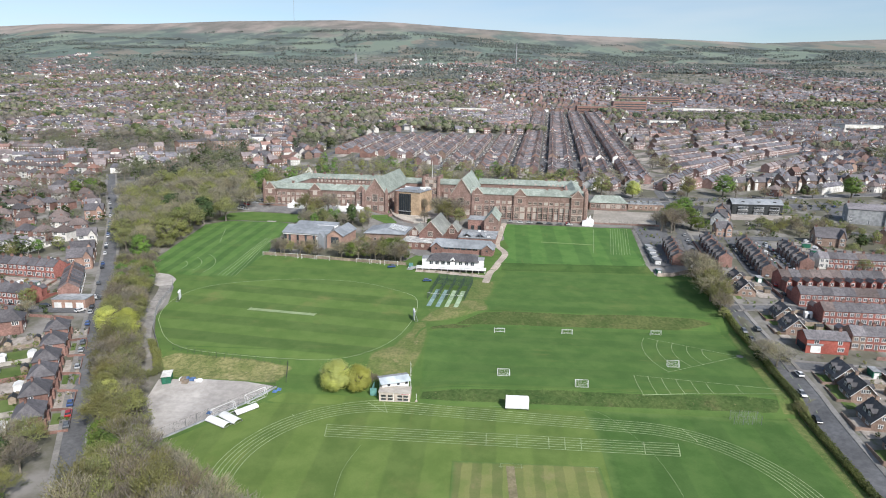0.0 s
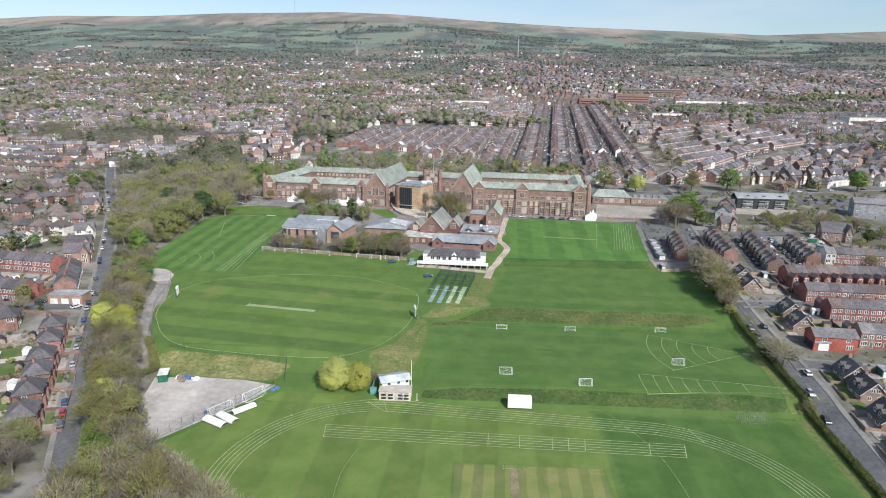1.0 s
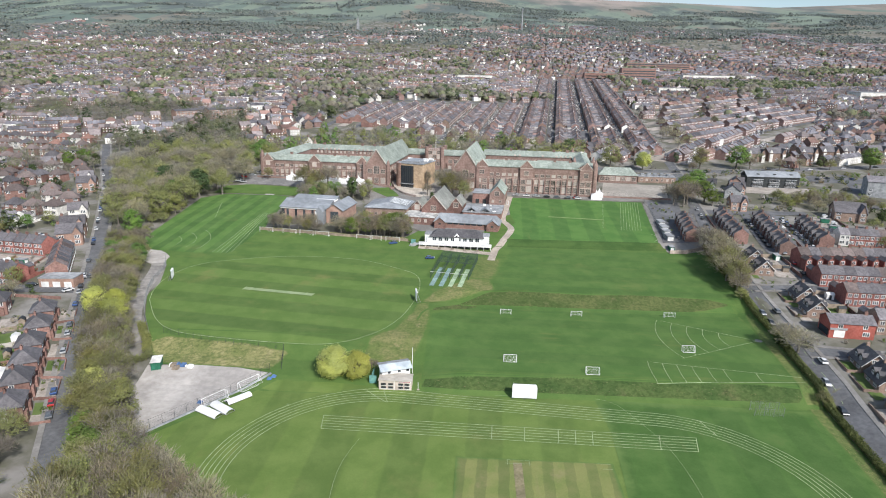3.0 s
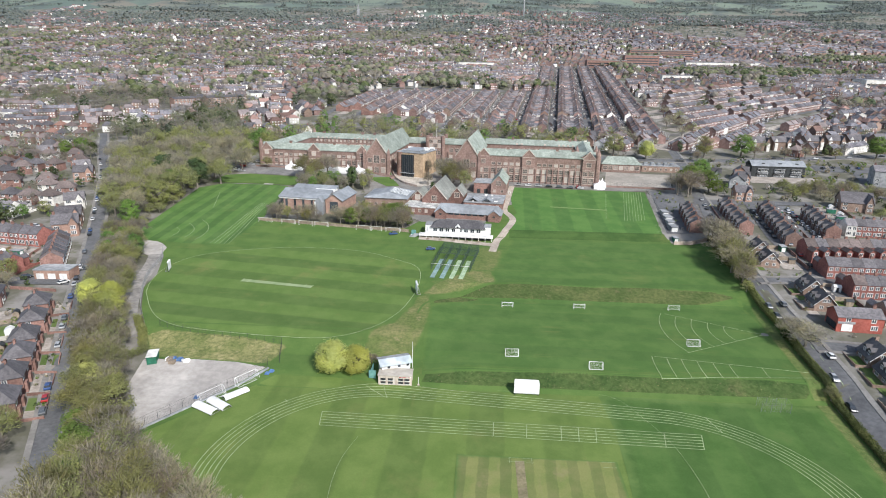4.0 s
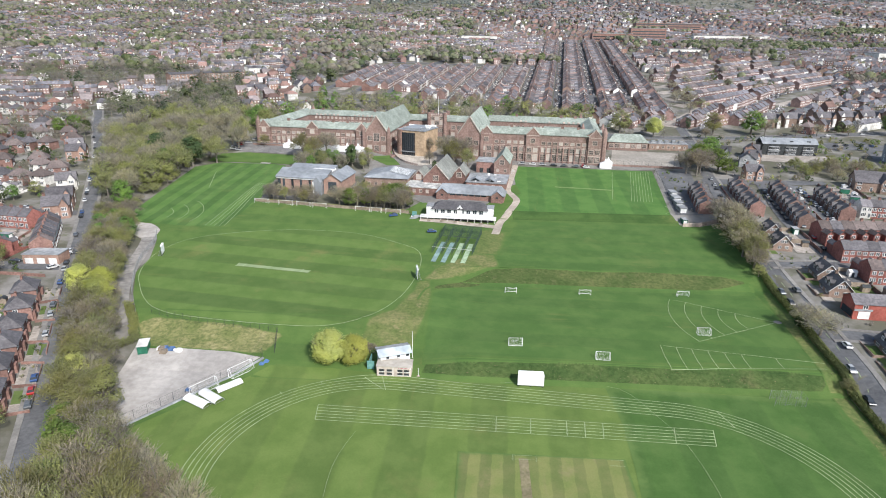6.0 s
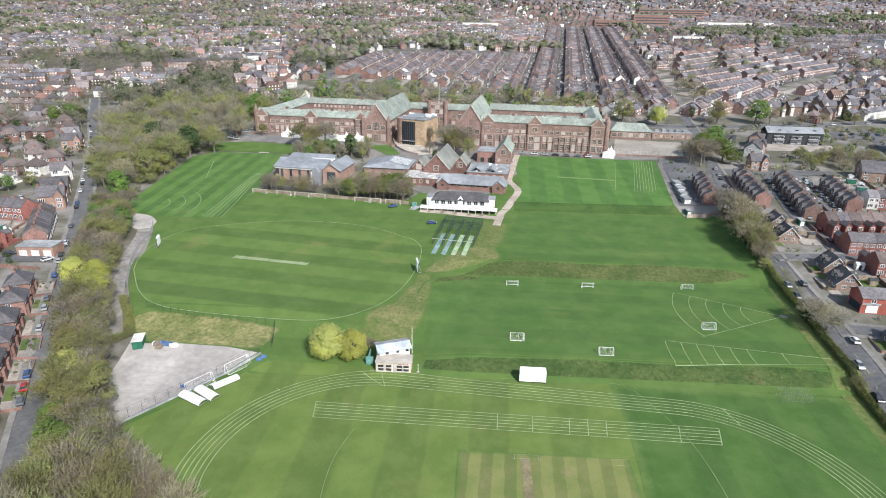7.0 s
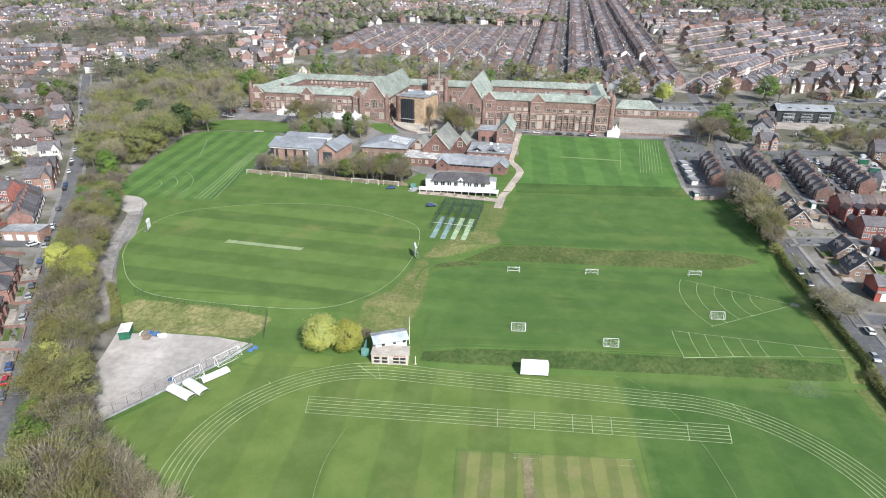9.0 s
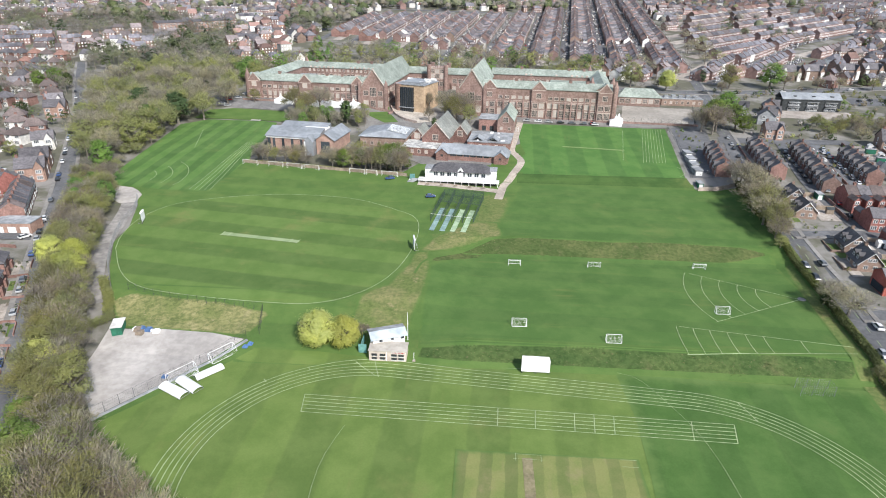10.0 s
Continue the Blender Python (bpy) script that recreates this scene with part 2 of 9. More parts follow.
TILE = surface("brown_tile", (0.122, 0.10, 0.095), (0.18, 0.143, 0.134), 1.2, 0.15, vary=0.28)
TILE_RED = surface("red_tile", (0.22, 0.125, 0.10), (0.31, 0.18, 0.145), 1.2, 0.15, vary=0.2)
WHITE = surface("white_paint", (0.70, 0.70, 0.69), (0.82, 0.82, 0.80), 0.6, 0.2, 0.6, vary=0.04)
CANVAS = surface("white_sheet", (0.76, 0.76, 0.76), (0.86, 0.86, 0.85), 0.5, 0.2, 0.7, vary=0.04)
WORN = grass("worn_grass", (0.088, 0.128, 0.04), (0.13, 0.152, 0.055), worn=(0.20, 0.175, 0.085), wear=0.8, patch=0.1, into=BLEND, tufts=0.16)
DRY_SLOPE = grass("dry_slope", (0.102, 0.136, 0.043), (0.160, 0.165, 0.07), worn=(0.22, 0.19, 0.105), wear=0.8, patch=0.2, into=BLEND, tufts=0.18)
VERGE = grass("verge", (0.085, 0.115, 0.04), (0.135, 0.14, 0.06), worn=(0.19, 0.165, 0.09), wear=0.7, patch=0.2, tufts=0.25)
RED_BRICK = surface("bright_red_brick", (0.23, 0.09, 0.074), (0.335, 0.142, 0.12), 1.6, 0.2, vary=0.2)
MID_SLATE = surface("mid_slate", (0.085, 0.08, 0.087), (0.145, 0.136, 0.142), 1.2, 0.2, 0.6, vary=0.25)
# distant trees: haze is put into these greyer, paler leaf and twig colours
HAZED_WOOD = leafage("hazed_wood", (0.112, 0.132, 0.128), (0.152, 0.170, 0.160), 0.1)
HAZED_TWIG = leafage("hazed_twig", (0.18, 0.167, 0.145), (0.25, 0.234, 0.20), 0.25)
HAZED_OLIVE = leafage("hazed_olive", (0.145, 0.150, 0.095), (0.198, 0.202, 0.128), 0.25)
HAZED_LEAF = leafage("hazed_leaf", (0.092, 0.128, 0.062), (0.130, 0.168, 0.084), 0.25)
HAZED_DARK = leafage("hazed_evergreen", (0.055, 0.08, 0.05), (0.085, 0.11, 0.065), 0.1)
DARK_SLATE = surface("dark_slate", (0.06, 0.058, 0.064), (0.10, 0.096, 0.10), 1.0, 0.2, 0.6, vary=0.2)
LEADED = glass_material("leaded_glass", (0.05, 0.048, 0.046), 0.15, 0.55)
GLASS = glass_material("dark_glass", (0.025, 0.03, 0.036))
TIMBER = surface("weathered_timber", (0.23, 0.185, 0.14), (0.34, 0.28, 0.22), 1.4, 0.3, vary=0.15)
TIMBER_ORANGE = surface("orange_cladding", (0.40, 0.29, 0.19), (0.49, 0.365, 0.25), 0.8, 0.2, vary=0.05)
DARK = surface("dark_metal", (0.03, 0.034, 0.036), (0.055, 0.06, 0.062), 1.0, 0.3, 0.5, vary=0.1)
GREEN_PAINT = surface("green_paint", (0.02, 0.12, 0.075), (0.035, 0.16, 0.10), 1.0, 0.3, 0.5, vary=0.1)
TEAL = surface("teal_mesh", (0.10, 0.24, 0.22), (0.15, 0.32, 0.29), 1.0, 0.3, vary=0)
BLUE = surface("blue_plastic", (0.07, 0.14, 0.30), (0.12, 0.22, 0.42), 1.0, 0.3, 0.5, vary=0.15)
GREYSTEEL = surface("galvanised_steel", (0.30, 0.31, 0.32), (0.42, 0.43, 0.44), 1.0, 0.3, 0.45, 0.5, 0.4, vary=0.05)
ASTRO = surface("sand_dressed_pitch", (0.29, 0.265, 0.23), (0.37, 0.34, 0.30), 0.5, 0.05, vary=0)
HEDGE = leafage("hedge_leaf", (0.075, 0.1, 0.036), (0.16, 0.17, 0.076))
BARK = surface("bark", (0.14, 0.12, 0.10), (0.22, 0.20, 0.17), 2.0, 0.4, vary=0.2)
TWIG = leafage("twig", (0.235, 0.206, 0.160), (0.375, 0.334, 0.264))
TWIG_GREEN = leafage("budding_twig", (0.235, 0.232, 0.122), (0.335, 0.33, 0.18))
LEAF = leafage("spring_leaf", (0.115, 0.185, 0.05), (0.205, 0.29, 0.085))
LEAF_DARK = leafage("evergreen_leaf", (0.045, 0.07, 0.03), (0.085, 0.115, 0.05), 0.15)
LEAF_LIME = leafage("lime_leaf", (0.47, 0.50, 0.16), (0.63, 0.65, 0.26), 0.5, 0.05)
LEAF_MOSS = leafage("moss_leaf", (0.35, 0.375, 0.105), (0.49, 0.51, 0.175), 0.5, 0.05)
LEAF_OLIVE = leafage("olive_leaf", (0.205, 0.21, 0.082), (0.30, 0.30, 0.13))
TYRE = surface("tyre_rubber", (0.02, 0.02, 0.02), (0.035, 0.035, 0.035), 3, 1, vary=0)


def car_paint(name, c):
    mat, nt, bsdf = material(name, 0.3, 0.2, 0.5)
    bsdf.inputs["Coat Weight"].default_value = 0.5
    at = position(nt, world_space=False)
    nt.links.new(mixed(nt, noise_fac(nt, at, 3.0), tuple(0.85 * v for v in c), c), bsdf.inputs["Base Color"])
    return mat


CARS = [car_paint(n, c) for n, c in (("black_paint", (0.03, 0.032, 0.035)), ("silver_paint", (0.42, 0.43, 0.44)), ("white_car_paint", (0.75, 0.75, 0.75)),
        ("grey_paint", (0.13, 0.14, 0.15)), ("blue_paint", (0.05, 0.10, 0.25)), ("red_paint", (0.42, 0.03, 0.03)))]

FAR_WALLS = [surface("far_" + n, a, b, 0.5, 0.05, vary=0.35, island=True) for n, a, b in (("brick", (0.20, 0.128, 0.114), (0.295, 0.196, 0.176)), ("brown_brick", (0.2, 0.14, 0.11), (0.29, 0.21, 0.17)), ("render", (0.6, 0.58, 0.54), (0.76, 0.74, 0.7)), ("orange_brick", (0.27, 0.165, 0.125), (0.36, 0.225, 0.175)))]
FAR_ROOFS = [surface("far_" + n, a, b, 0.5, 0.05, vary=0.45, island=True) for n, a, b in (("slate", (0.10, 0.098, 0.112), (0.20, 0.194, 0.213)), ("tile", (0.155, 0.134, 0.134), (0.225, 0.192, 0.19)), ("red_tile", (0.20, 0.125, 0.108), (0.28, 0.18, 0.155)))]


# ---- shapes ----
class Geo:
    """Collects faces with a material slot each, and makes one mesh of them."""

    def __init__(self):
        self.v, self.f, self.m, self.edge = [], [], [], None

    def poly(self, pts, mat=0):
        n = len(self.v)
        self.v += [tuple(p) for p in pts]
        self.f.append(tuple(range(n, n + len(pts))))
        self.m.append(mat)
        return self

    def solid(self, pts, faces, mat=0):
        n = len(self.v)
        self.v += [tuple(p) for p in pts]
        self.f += [tuple(n + i for i in f) for f in faces]
        self.m += [mat] * len(faces)
        return self

    def box(self, x0, y0, z0, x1, y1, z1, mat=0):
        p = [(x, y, z) for z in (z0, z1) for x, y in ((x0, y0), (x1, y0), (x1, y1), (x0, y1))]
        return self.solid(p, ((3, 2, 1, 0), (4, 5, 6, 7), (0, 1, 5, 4), (1, 2, 6, 5), (2, 3, 7, 6), (3, 0, 4, 7)), mat)

    def beam(self, a, b, r=0.05, mat=0, sides=4, r2=None):
        a, b = Vector(a), Vector(b)
        d = (b - a).normalized()
        u = d.orthogonal().normalized()
        w = d.cross(u)
        r2 = r if r2 is None else r2
        ring = [math.tau * (i + 0.5) / sides for i in range(sides)]
        p = [a + (u * math.cos(t) + w * math.sin(t)) * r for t in ring] + [b + (u * math.cos(t) + w * math.sin(t)) * r2 for t in ring]
        f = [(i, (i + 1) % sides, sides + (i + 1) % sides, sides + i) for i in range(sides)] + [tuple(reversed(range(sides))), tuple(range(sides, 2 * sides))]
        return self.solid(p, f, mat)

    def walls(self, x0, y0, x1, y1, z0, eaves, ridge, along="x", mat=0):
        """A block with gables at the ends of its ridge."""
        if along == "x":
            ym = (y0 + y1) / 2
            p = [(x0, y0, z0), (x1, y0, z0), (x1, y1, z0), (x0, y1, z0), (x0, y0, eaves), (x1, y0, eaves), (x1, y1, eaves), (x0, y1, eaves), (x0, ym, ridge), (x1, ym, ridge)]
            f = ((3, 2, 1, 0), (0, 1, 5, 4), (2, 3, 7, 6), (1, 2, 6, 9, 5), (3, 0, 4, 8, 7), (4, 5, 9, 8), (6, 7, 8, 9))
        else:
            xm = (x0 + x1) / 2
            p = [(x0, y0, z0), (x1, y0, z0), (x1, y1, z0), (x0, y1, z0), (x0, y0, eaves), (x1, y0, eaves), (x1, y1, eaves), (x0, y1, eaves), (xm, y0, ridge), (xm, y1, ridge)]
            f = ((3, 2, 1, 0), (0, 1, 5, 8, 4), (2, 3, 7, 9, 6), (1, 2, 6, 5), (3, 0, 4, 7), (5, 6, 9, 8), (7, 4, 8, 9))
        return self.solid(p, f, mat)

    def roof(self, x0, y0, x1, y1, eaves, ridge, along="x", over=0.35, thick=0.22, hip=0.0, mat=0):
        """A pitched roof slab over a block; hip: how far the ridge ends draw in."""
        if along == "x":
            flip = lambda a, b, c: (a, b, c)
            a0, a1, b0, b1 = x0, x1, y0, y1
        else:
            flip = lambda a, b, c: (b, a, c)
            a0, a1, b0, b1 = y0, y1, x0, x1
        bm, half = (b0 + b1) / 2, (b1 - b0) / 2
        drop = (ridge - eaves) / half * over
        e = eaves - drop
        ends = over if hip == 0 else over
        q = []
        for k in (0.02, thick):
            q += [(a0 - ends, b0 - over, e + k), (a1 + ends, b0 - over, e + k), (a1 + ends, b1 + over, e + k), (a0 - ends, b1 + over, e + k), (a0 - ends + hip, bm, ridge + k), (a1 + ends - hip, bm, ridge + k)]
        f = [(0, 4, 5, 1), (2, 5, 4, 3), (6, 7, 11, 10), (8, 9, 10, 11), (0, 1, 7, 6), (2, 3, 9, 8)]
        if hip:
            f += [(1, 5, 2), (3, 4, 0), (7, 8, 11), (9, 6, 10), (1, 2, 8, 7), (3, 0, 6, 9)]
        else:
            f += [(1, 5, 11, 7), (5, 2, 8, 11), (3, 4, 10, 9), (4, 0, 6, 10)]
        return self.solid([flip(*p) for p in q], f, mat)

    def mesh(self, name, mats, smooth=False):
        me = bpy.data.meshes.new(name)
        me.from_pydata(self.v, [], self.f)
        for m in mats:
            me.materials.append(m)
        if len(mats) > 1:
            me.polygons.foreach_set("material_index", self.m)
        if smooth:
            me.polygons.foreach_set("use_smooth", [True] * len(self.f))
        bm = bmesh.new()
        bm.from_mesh(me)
        if len(self.f) < 4000:
            bmesh.ops.recalc_face_normals(bm, faces=bm.faces)
            bm.to_mesh(me)
        bm.free()
        if self.edge:
            me.attributes.new("edge", "FLOAT", "POINT").data.foreach_set("value", self.edge)
        me.update()
        return me


def part(name, geo, mats, parent=None, label="", m=None, smooth=False):
    """Links a Geo (or a mesh) as one object under its thing."""
    if isinstance(geo, Geo):
        geo = geo.mesh(name, mats if isinstance(mats, (list, tuple)) else [mats], smooth)
    ob = new(name, geo)
    ob.parent = parent
    if m is not None:
        ob.matrix_basis = m
    if label:
        tagged(ob, label)
    return ob


def thing(name, label, category, m=None, group="", kind=""):
    ob = new(name)
    ob.empty_display_size = 0.5
    if m is not None:
        ob.matrix_basis = m
    return tagged(ob, label, category, group, kind)


def single(name, geo, mats, label, category="", group="", kind="", m=None, smooth=False):
    ob = part(name, geo, mats, None, "", m, smooth)
    return tagged(ob, label, category, group, kind)



# ---- land ----
PROFILE_SIDE = ((-400, 0), (120, 0), (405, 18), (480, 23), (700, 42), (1000, 64), (1450, 97), (2000, 165), (2600, 262), (3000, 330), (3600, 445), (4600, 660))
PROFILE_EAST = ((178.5, 0), (186, 3.2), (241, 3.4), (250.5, 7.0), (309, 9.6), (317, 11.8), (385, 16.5), (405, 18))
PROFILE_WEST = ((176, 0), (186, 1.4), (193, 1.8), (207, 4.6), (250, 6.0), (305, 10), (330, 12.5), (405, 18))

SKYLINE = ((-4168, 602), (-3508, 629), (-3073, 653), (-2433, 656), (-1799, 683), (-968, 699), (-558, 688), (52, 649), (657, 618), (1454, 597), (2046, 577), (2884, 614), (3386, 620))


def along(profile, y):
    if y <= profile[0][0]:
        return profile[0][1]
    for (a, p), (b, q) in zip(profile, profile[1:]):
        if y <= b:
            return p + (q - p) * (y - a) / (b - a)
    return profile[-1][1]


def ease(a, b, v):
    v = min(1.0, max(0.0, (v - a) / (b - a)))
    return v * v * (3 - 2 * v)


def ground(x, y):
    """Height of the land: terraced fields between the two roads, a rising town behind."""
    side = along(PROFILE_SIDE, y)
    if y < 405 and -240 < x < 140:
        k = ease(-16, 2, x)
        mid = along(PROFILE_WEST, y) * (1 - k) + along(PROFILE_EAST, y) * k
        w = ease(-14, 8, x + 118 + 0.45 * max(0.0, y - 165)) * (1 - ease(106, 120, x))
        side = side * (1 - w) + mid * w
    if 400 < y < 480 and -180 < x < -50:
        side += 2.8 * ease(-172, -152, x) * (1 - ease(-72, -58, x)) * ease(403, 424, y) * (1 - ease(448, 475, y))
    if y > 2500:
        k = min(1.0, (y - 2500) / 2000)
        far = along(SKYLINE, x * 4500 / y)
        side = 246 + (far - 246) * (0.75 * k + 0.25 * k * k) - max(0.0, y - 4500) * 0.4
        side += 14 * math.sin(x * 0.0031 + y * 0.0024) * k * (1 - k) * 4
    return side


def polyline(pts, step):
    """Points along a bent line, a step apart."""
    out = []
    for (ax, ay), (bx, by) in zip(pts, pts[1:]):
        n = max(1, round(math.hypot(bx - ax, by - ay) / step))
        out += [(ax + (bx - ax) * i / n, ay + (by - ay) * i / n) for i in range(n)]
    return out + [tuple(pts[-1])]


def smooth_line(pts, step=4.0):
    """A curve through points (Catmull-Rom), sampled a step apart."""
    pts = [Vector((*p, 0)) for p in pts]
    pts = [pts[0] * 2 - pts[1]] + pts + [pts[-1] * 2 - pts[-2]]
    out = []
    for a, b, c, d in zip(pts, pts[1:], pts[2:], pts[3:]):
        n = max(2, round((c - b).length / step))
        for i in range(n):
            t = i / n
            p = 0.5 * (2 * b + (c - a) * t + (2 * a - 5 * b + 4 * c - d) * t * t + (3 * b - a - 3 * c + d) * t ** 3)
            out.append((p.x, p.y))
    return out + [(pts[-2].x, pts[-2].y)]


def arc(cx, cy, r, a, b, n=24):
    return [(cx + r * math.cos(radians(a + (b - a) * i / n)), cy + r * math.sin(radians(a + (b - a) * i / n))) for i in range(n + 1)]


def inside(x, y, ring):
    hit = False
    for (ax, ay), (bx, by) in zip(ring, ring[1:] + ring[:1]):
        if (ay > y) != (by > y) and x < (bx - ax) * (y - ay) / (by - ay) + ax:
            hit = not hit
    return hit


def sheet(ring, lift=0.1, step=3.0, fade=0.0):
    """A sheet of ground cut to a ring and laid on the land."""
    from mathutils.geometry import delaunay_2d_cdt
    ring = polyline(list(ring) + [ring[0]], step)[:-1]
    pts = [Vector(p) for p in ring]
    xs, ys = [p[0] for p in ring], [p[1] for p in ring]
    x = min(xs) + step / 2
    while x < max(xs):
        y = min(ys) + step / 2
        while y < max(ys):
            if inside(x, y, ring):
                pts.append(Vector((x, y)))
            y += step
        x += step
    v, e, f, *_ = delaunay_2d_cdt(pts, [(i, (i + 1) % len(ring)) for i in range(len(ring))], [], 1, 0.001)
    g = Geo()
    g.v = [(p.x, p.y, ground(p.x, p.y) + lift) for p in v]
    g.f = [tuple(t) for t in f]
    g.m = [0] * len(g.f)
    if fade:
        close = lambda p: min(math.hypot(p.x - a, p.y - b) for a, b in ring)
        g.edge = [min(1.0, close(p) / fade) for p in v]
    return g


def ribbon(g, line, width, lift=0.2, mat=0, shift=0.0, thick=0.0):
    """A strip along a line, laid on the land; thick gives it sides."""
    if len(line) < 2:
        return g
    sides = []
    for i, (x, y) in enumerate(line):
        a, b = line[max(0, i - 1)], line[min(len(line) - 1, i + 1)]
        n = math.hypot(b[0] - a[0], b[1] - a[1]) or 1.0
        nx, ny = (b[1] - a[1]) / n, -(b[0] - a[0]) / n
        lo, hi = shift - width / 2, shift + width / 2
        sides.append(((x + nx * lo, y + ny * lo), (x + nx * hi, y + ny * hi)))
    top = lambda p: (*p, ground(*p) + lift)
    low = lambda p: (*p, ground(*p) + lift - thick)
    for (a, b), (c, d) in zip(sides, sides[1:]):
        g.poly((top(a), top(b), top(d), top(c)), mat)
        if thick:
            g.poly((low(a), top(a), top(c), low(c)), mat)
            g.poly((top(b), low(b), low(d), top(d)), mat)
    return g


# the land as one sheet that reaches the moors
def spread(parts):
    out = []
    for a, b, step in parts:
        n = max(1, round((b - a) / step))
        out += [a + (b - a) * i / n for i in range(n)]
    return out + [parts[-1][1]]


land_x = spread(((-4800, -1500, 110), (-1500, -500, 40), (-500, -250, 10), (-250, 150, 2.5), (150, 500, 10), (500, 1500, 40), (1500, 4800, 110)))
land_y = spread(((-300, 90, 20), (90, 480, 2.5), (480, 800, 12), (800, 1600, 25), (1600, 4900, 50)))
FIELD = [(101.5, 105), (104, 142), (108, 185), (110.5, 205), (113.2, 225), (115, 240), (116, 262), (117.5, 295), (118, 306), (100, 306), (100, 312), (22, 311), (12, 292), (8, 303), (-24, 304), (-30, 310), (-66, 317), (-100, 322), (-122, 324),
         (-166, 300), (-157, 288), (-138, 270), (-131, 250), (-129, 236), (-120, 218), (-112, 205), (-108, 198), (-100, 187), (-62, 185), (-86, 150), (-76, 118), (-66, 104), (-60, 95), (60, 92)]
SUNK = 0.4  # the land lies a little under the turf
land = Geo()
for y in land_y:
    for x in land_x:
        low = SUNK if 92 < y < 325 and -167 < x < 119 and inside(x, y, FIELD) else 0.0
        land.v.append((x, y, ground(x, y) - low))
wide = len(land_x)
land.f = [(j * wide + i, j * wide + i + 1, (j + 1) * wide + i + 1, (j + 1) * wide + i) for j in range(len(land_y) - 1) for i in range(wide - 1)]
land.m = [0] * len(land.f)
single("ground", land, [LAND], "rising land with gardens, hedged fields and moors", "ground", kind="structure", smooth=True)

# playing fields
single("grass_field", sheet(FIELD, 0.10), [TURF], "striped green mown playing field", "grass field", kind="structure")
single("grass_field", sheet([(-74, 112), (103, 112), (92, -60), (-74, -60)], 0.05, 12.0), [TURF], "plain mown grass below the running track", "grass field", kind="structure")
TRACK_LEFT, TRACK_RIGHT, TRACK_R = (-22.5, 138.0), (51.5, 131.3), 40.8
LOWER = [(101, 112), (102, 140), (105, 176), (60, 178), (-8, 178), (-40, 181), (-58, 181), (-84, 149), (-75, 119), (-64, 104), (60, 93)]
single("lower_field", sheet(LOWER, 0.16), [TURF_TRACK], "mown lower field with broad pale stripes", "grass field", kind="structure")
OVAL = smooth_line([(-125.6, 231.4), (-114.8, 215.4), (-104.3, 206.5), (-87.9, 203.3), (-61.3, 201.4), (-45.4, 202.2), (-33, 208.6), (-24.5, 223.2), (-20.2, 245.4), (-21.5, 264.8), (-31.3, 273.6), (-52, 283.3), (-81.9, 285), (-109.2, 278.4), (-124.6, 269.6), (-130.6, 256), (-129.3, 242), (-125.6, 231.4)])
single("cricket_oval", sheet(OVAL[:-1], 0.16), [TURF_OVAL], "striped mown cricket outfield inside its boundary line", "grass field", kind="structure")
UPPER = [(24, 398), (109, 394.5), (105, 365), (98, 317), (22.5, 316.4), (20, 330), (26, 345), (24, 360)]
single("upper_field", sheet(UPPER, 0.14), [TURF_UPPER], "fresh green striped upper playing field", "grass field", kind="structure")
CORNER = [(-157, 289), (-167, 301), (-168, 338), (-170, 378), (-158, 389), (-124, 388.5), (-116, 386), (-111, 326), (-114, 300), (-116, 286), (-134, 286)]
single("corner_field", sheet(CORNER, 0.15), [TURF_CORNER], "diagonally striped corner playing field", "grass field", kind="structure")
single("grass_bank", sheet([(-13, 180.5), (0, 179.6), (30, 179.4), (60, 178.4), (88, 178.2), (101, 180), (106, 185), (90, 186.2), (60, 185.4), (30, 185.8), (0, 184.8), (-12, 184.5)], 0.18, 1.0, 0.9), [ROUGH_GREEN], "rough unmown grass bank below the pitches", "grass bank", kind="structure")
single("grass_bank", sheet([(-14, 230), (-4, 236), (6, 240.8), (40, 241.6), (80, 241), (96, 243), (108, 247), (98, 250), (70, 251), (50, 250.2), (20, 251), (6, 249.4), (-4, 242), (-12, 235)], 0.2, 1.0, 1.0), [ROUGH], "rough brown and green bank below the upper pitch", "grass bank", kind="structure")
single("grass_bank", sheet([(20, 308.6), (99.5, 309), (98.5, 317), (20, 316.6)], 0.2, 2.0), [grass("bank_turf", (0.04, 0.082, 0.022), (0.062, 0.11, 0.03), 0.05, 88, 3.0, wear=0.5)], "steep mown bank in front of the upper field", "grass bank", kind="structure")
single("grass_bank", sheet([(-109, 199), (-100, 187.5), (-62, 186), (-58, 197), (-75, 201), (-104, 203.5)], 0.2, 1.5, 2.0), [BEIGE], "dry straw-coloured grass bank", "grass bank", kind="structure")
single("grass_bank", sheet([(-33.5, 207), (-34, 194), (-24, 188), (-16.5, 192), (-14, 208), (-13, 226), (-15, 243), (-19.4, 241), (-21, 228), (-26, 214)], 0.2, 1.4, 2.6), [DRY_SLOPE], "worn grass slope between the two pitches", "grass bank", kind="structure")
single("lower_field_east", sheet([(39.8, 178), (41, 161), (40, 143.5), (38.8, 130), (38.6, 108), (100, 108), (101.5, 140), (104.5, 176), (60, 177.6)], 0.2, 2.2, 5), [TURF_EAST], "darker green mown part of the lower field", "grass field", kind="structure")
single("cricket_square", sheet([(-1.5, 112), (-1, 147.5), (38.5, 147.5), (38.5, 112)], 0.24, 2.0, 2.0), [SQUARE], "dry pale cricket square with rolled strips", "cricket square", kind="structure")
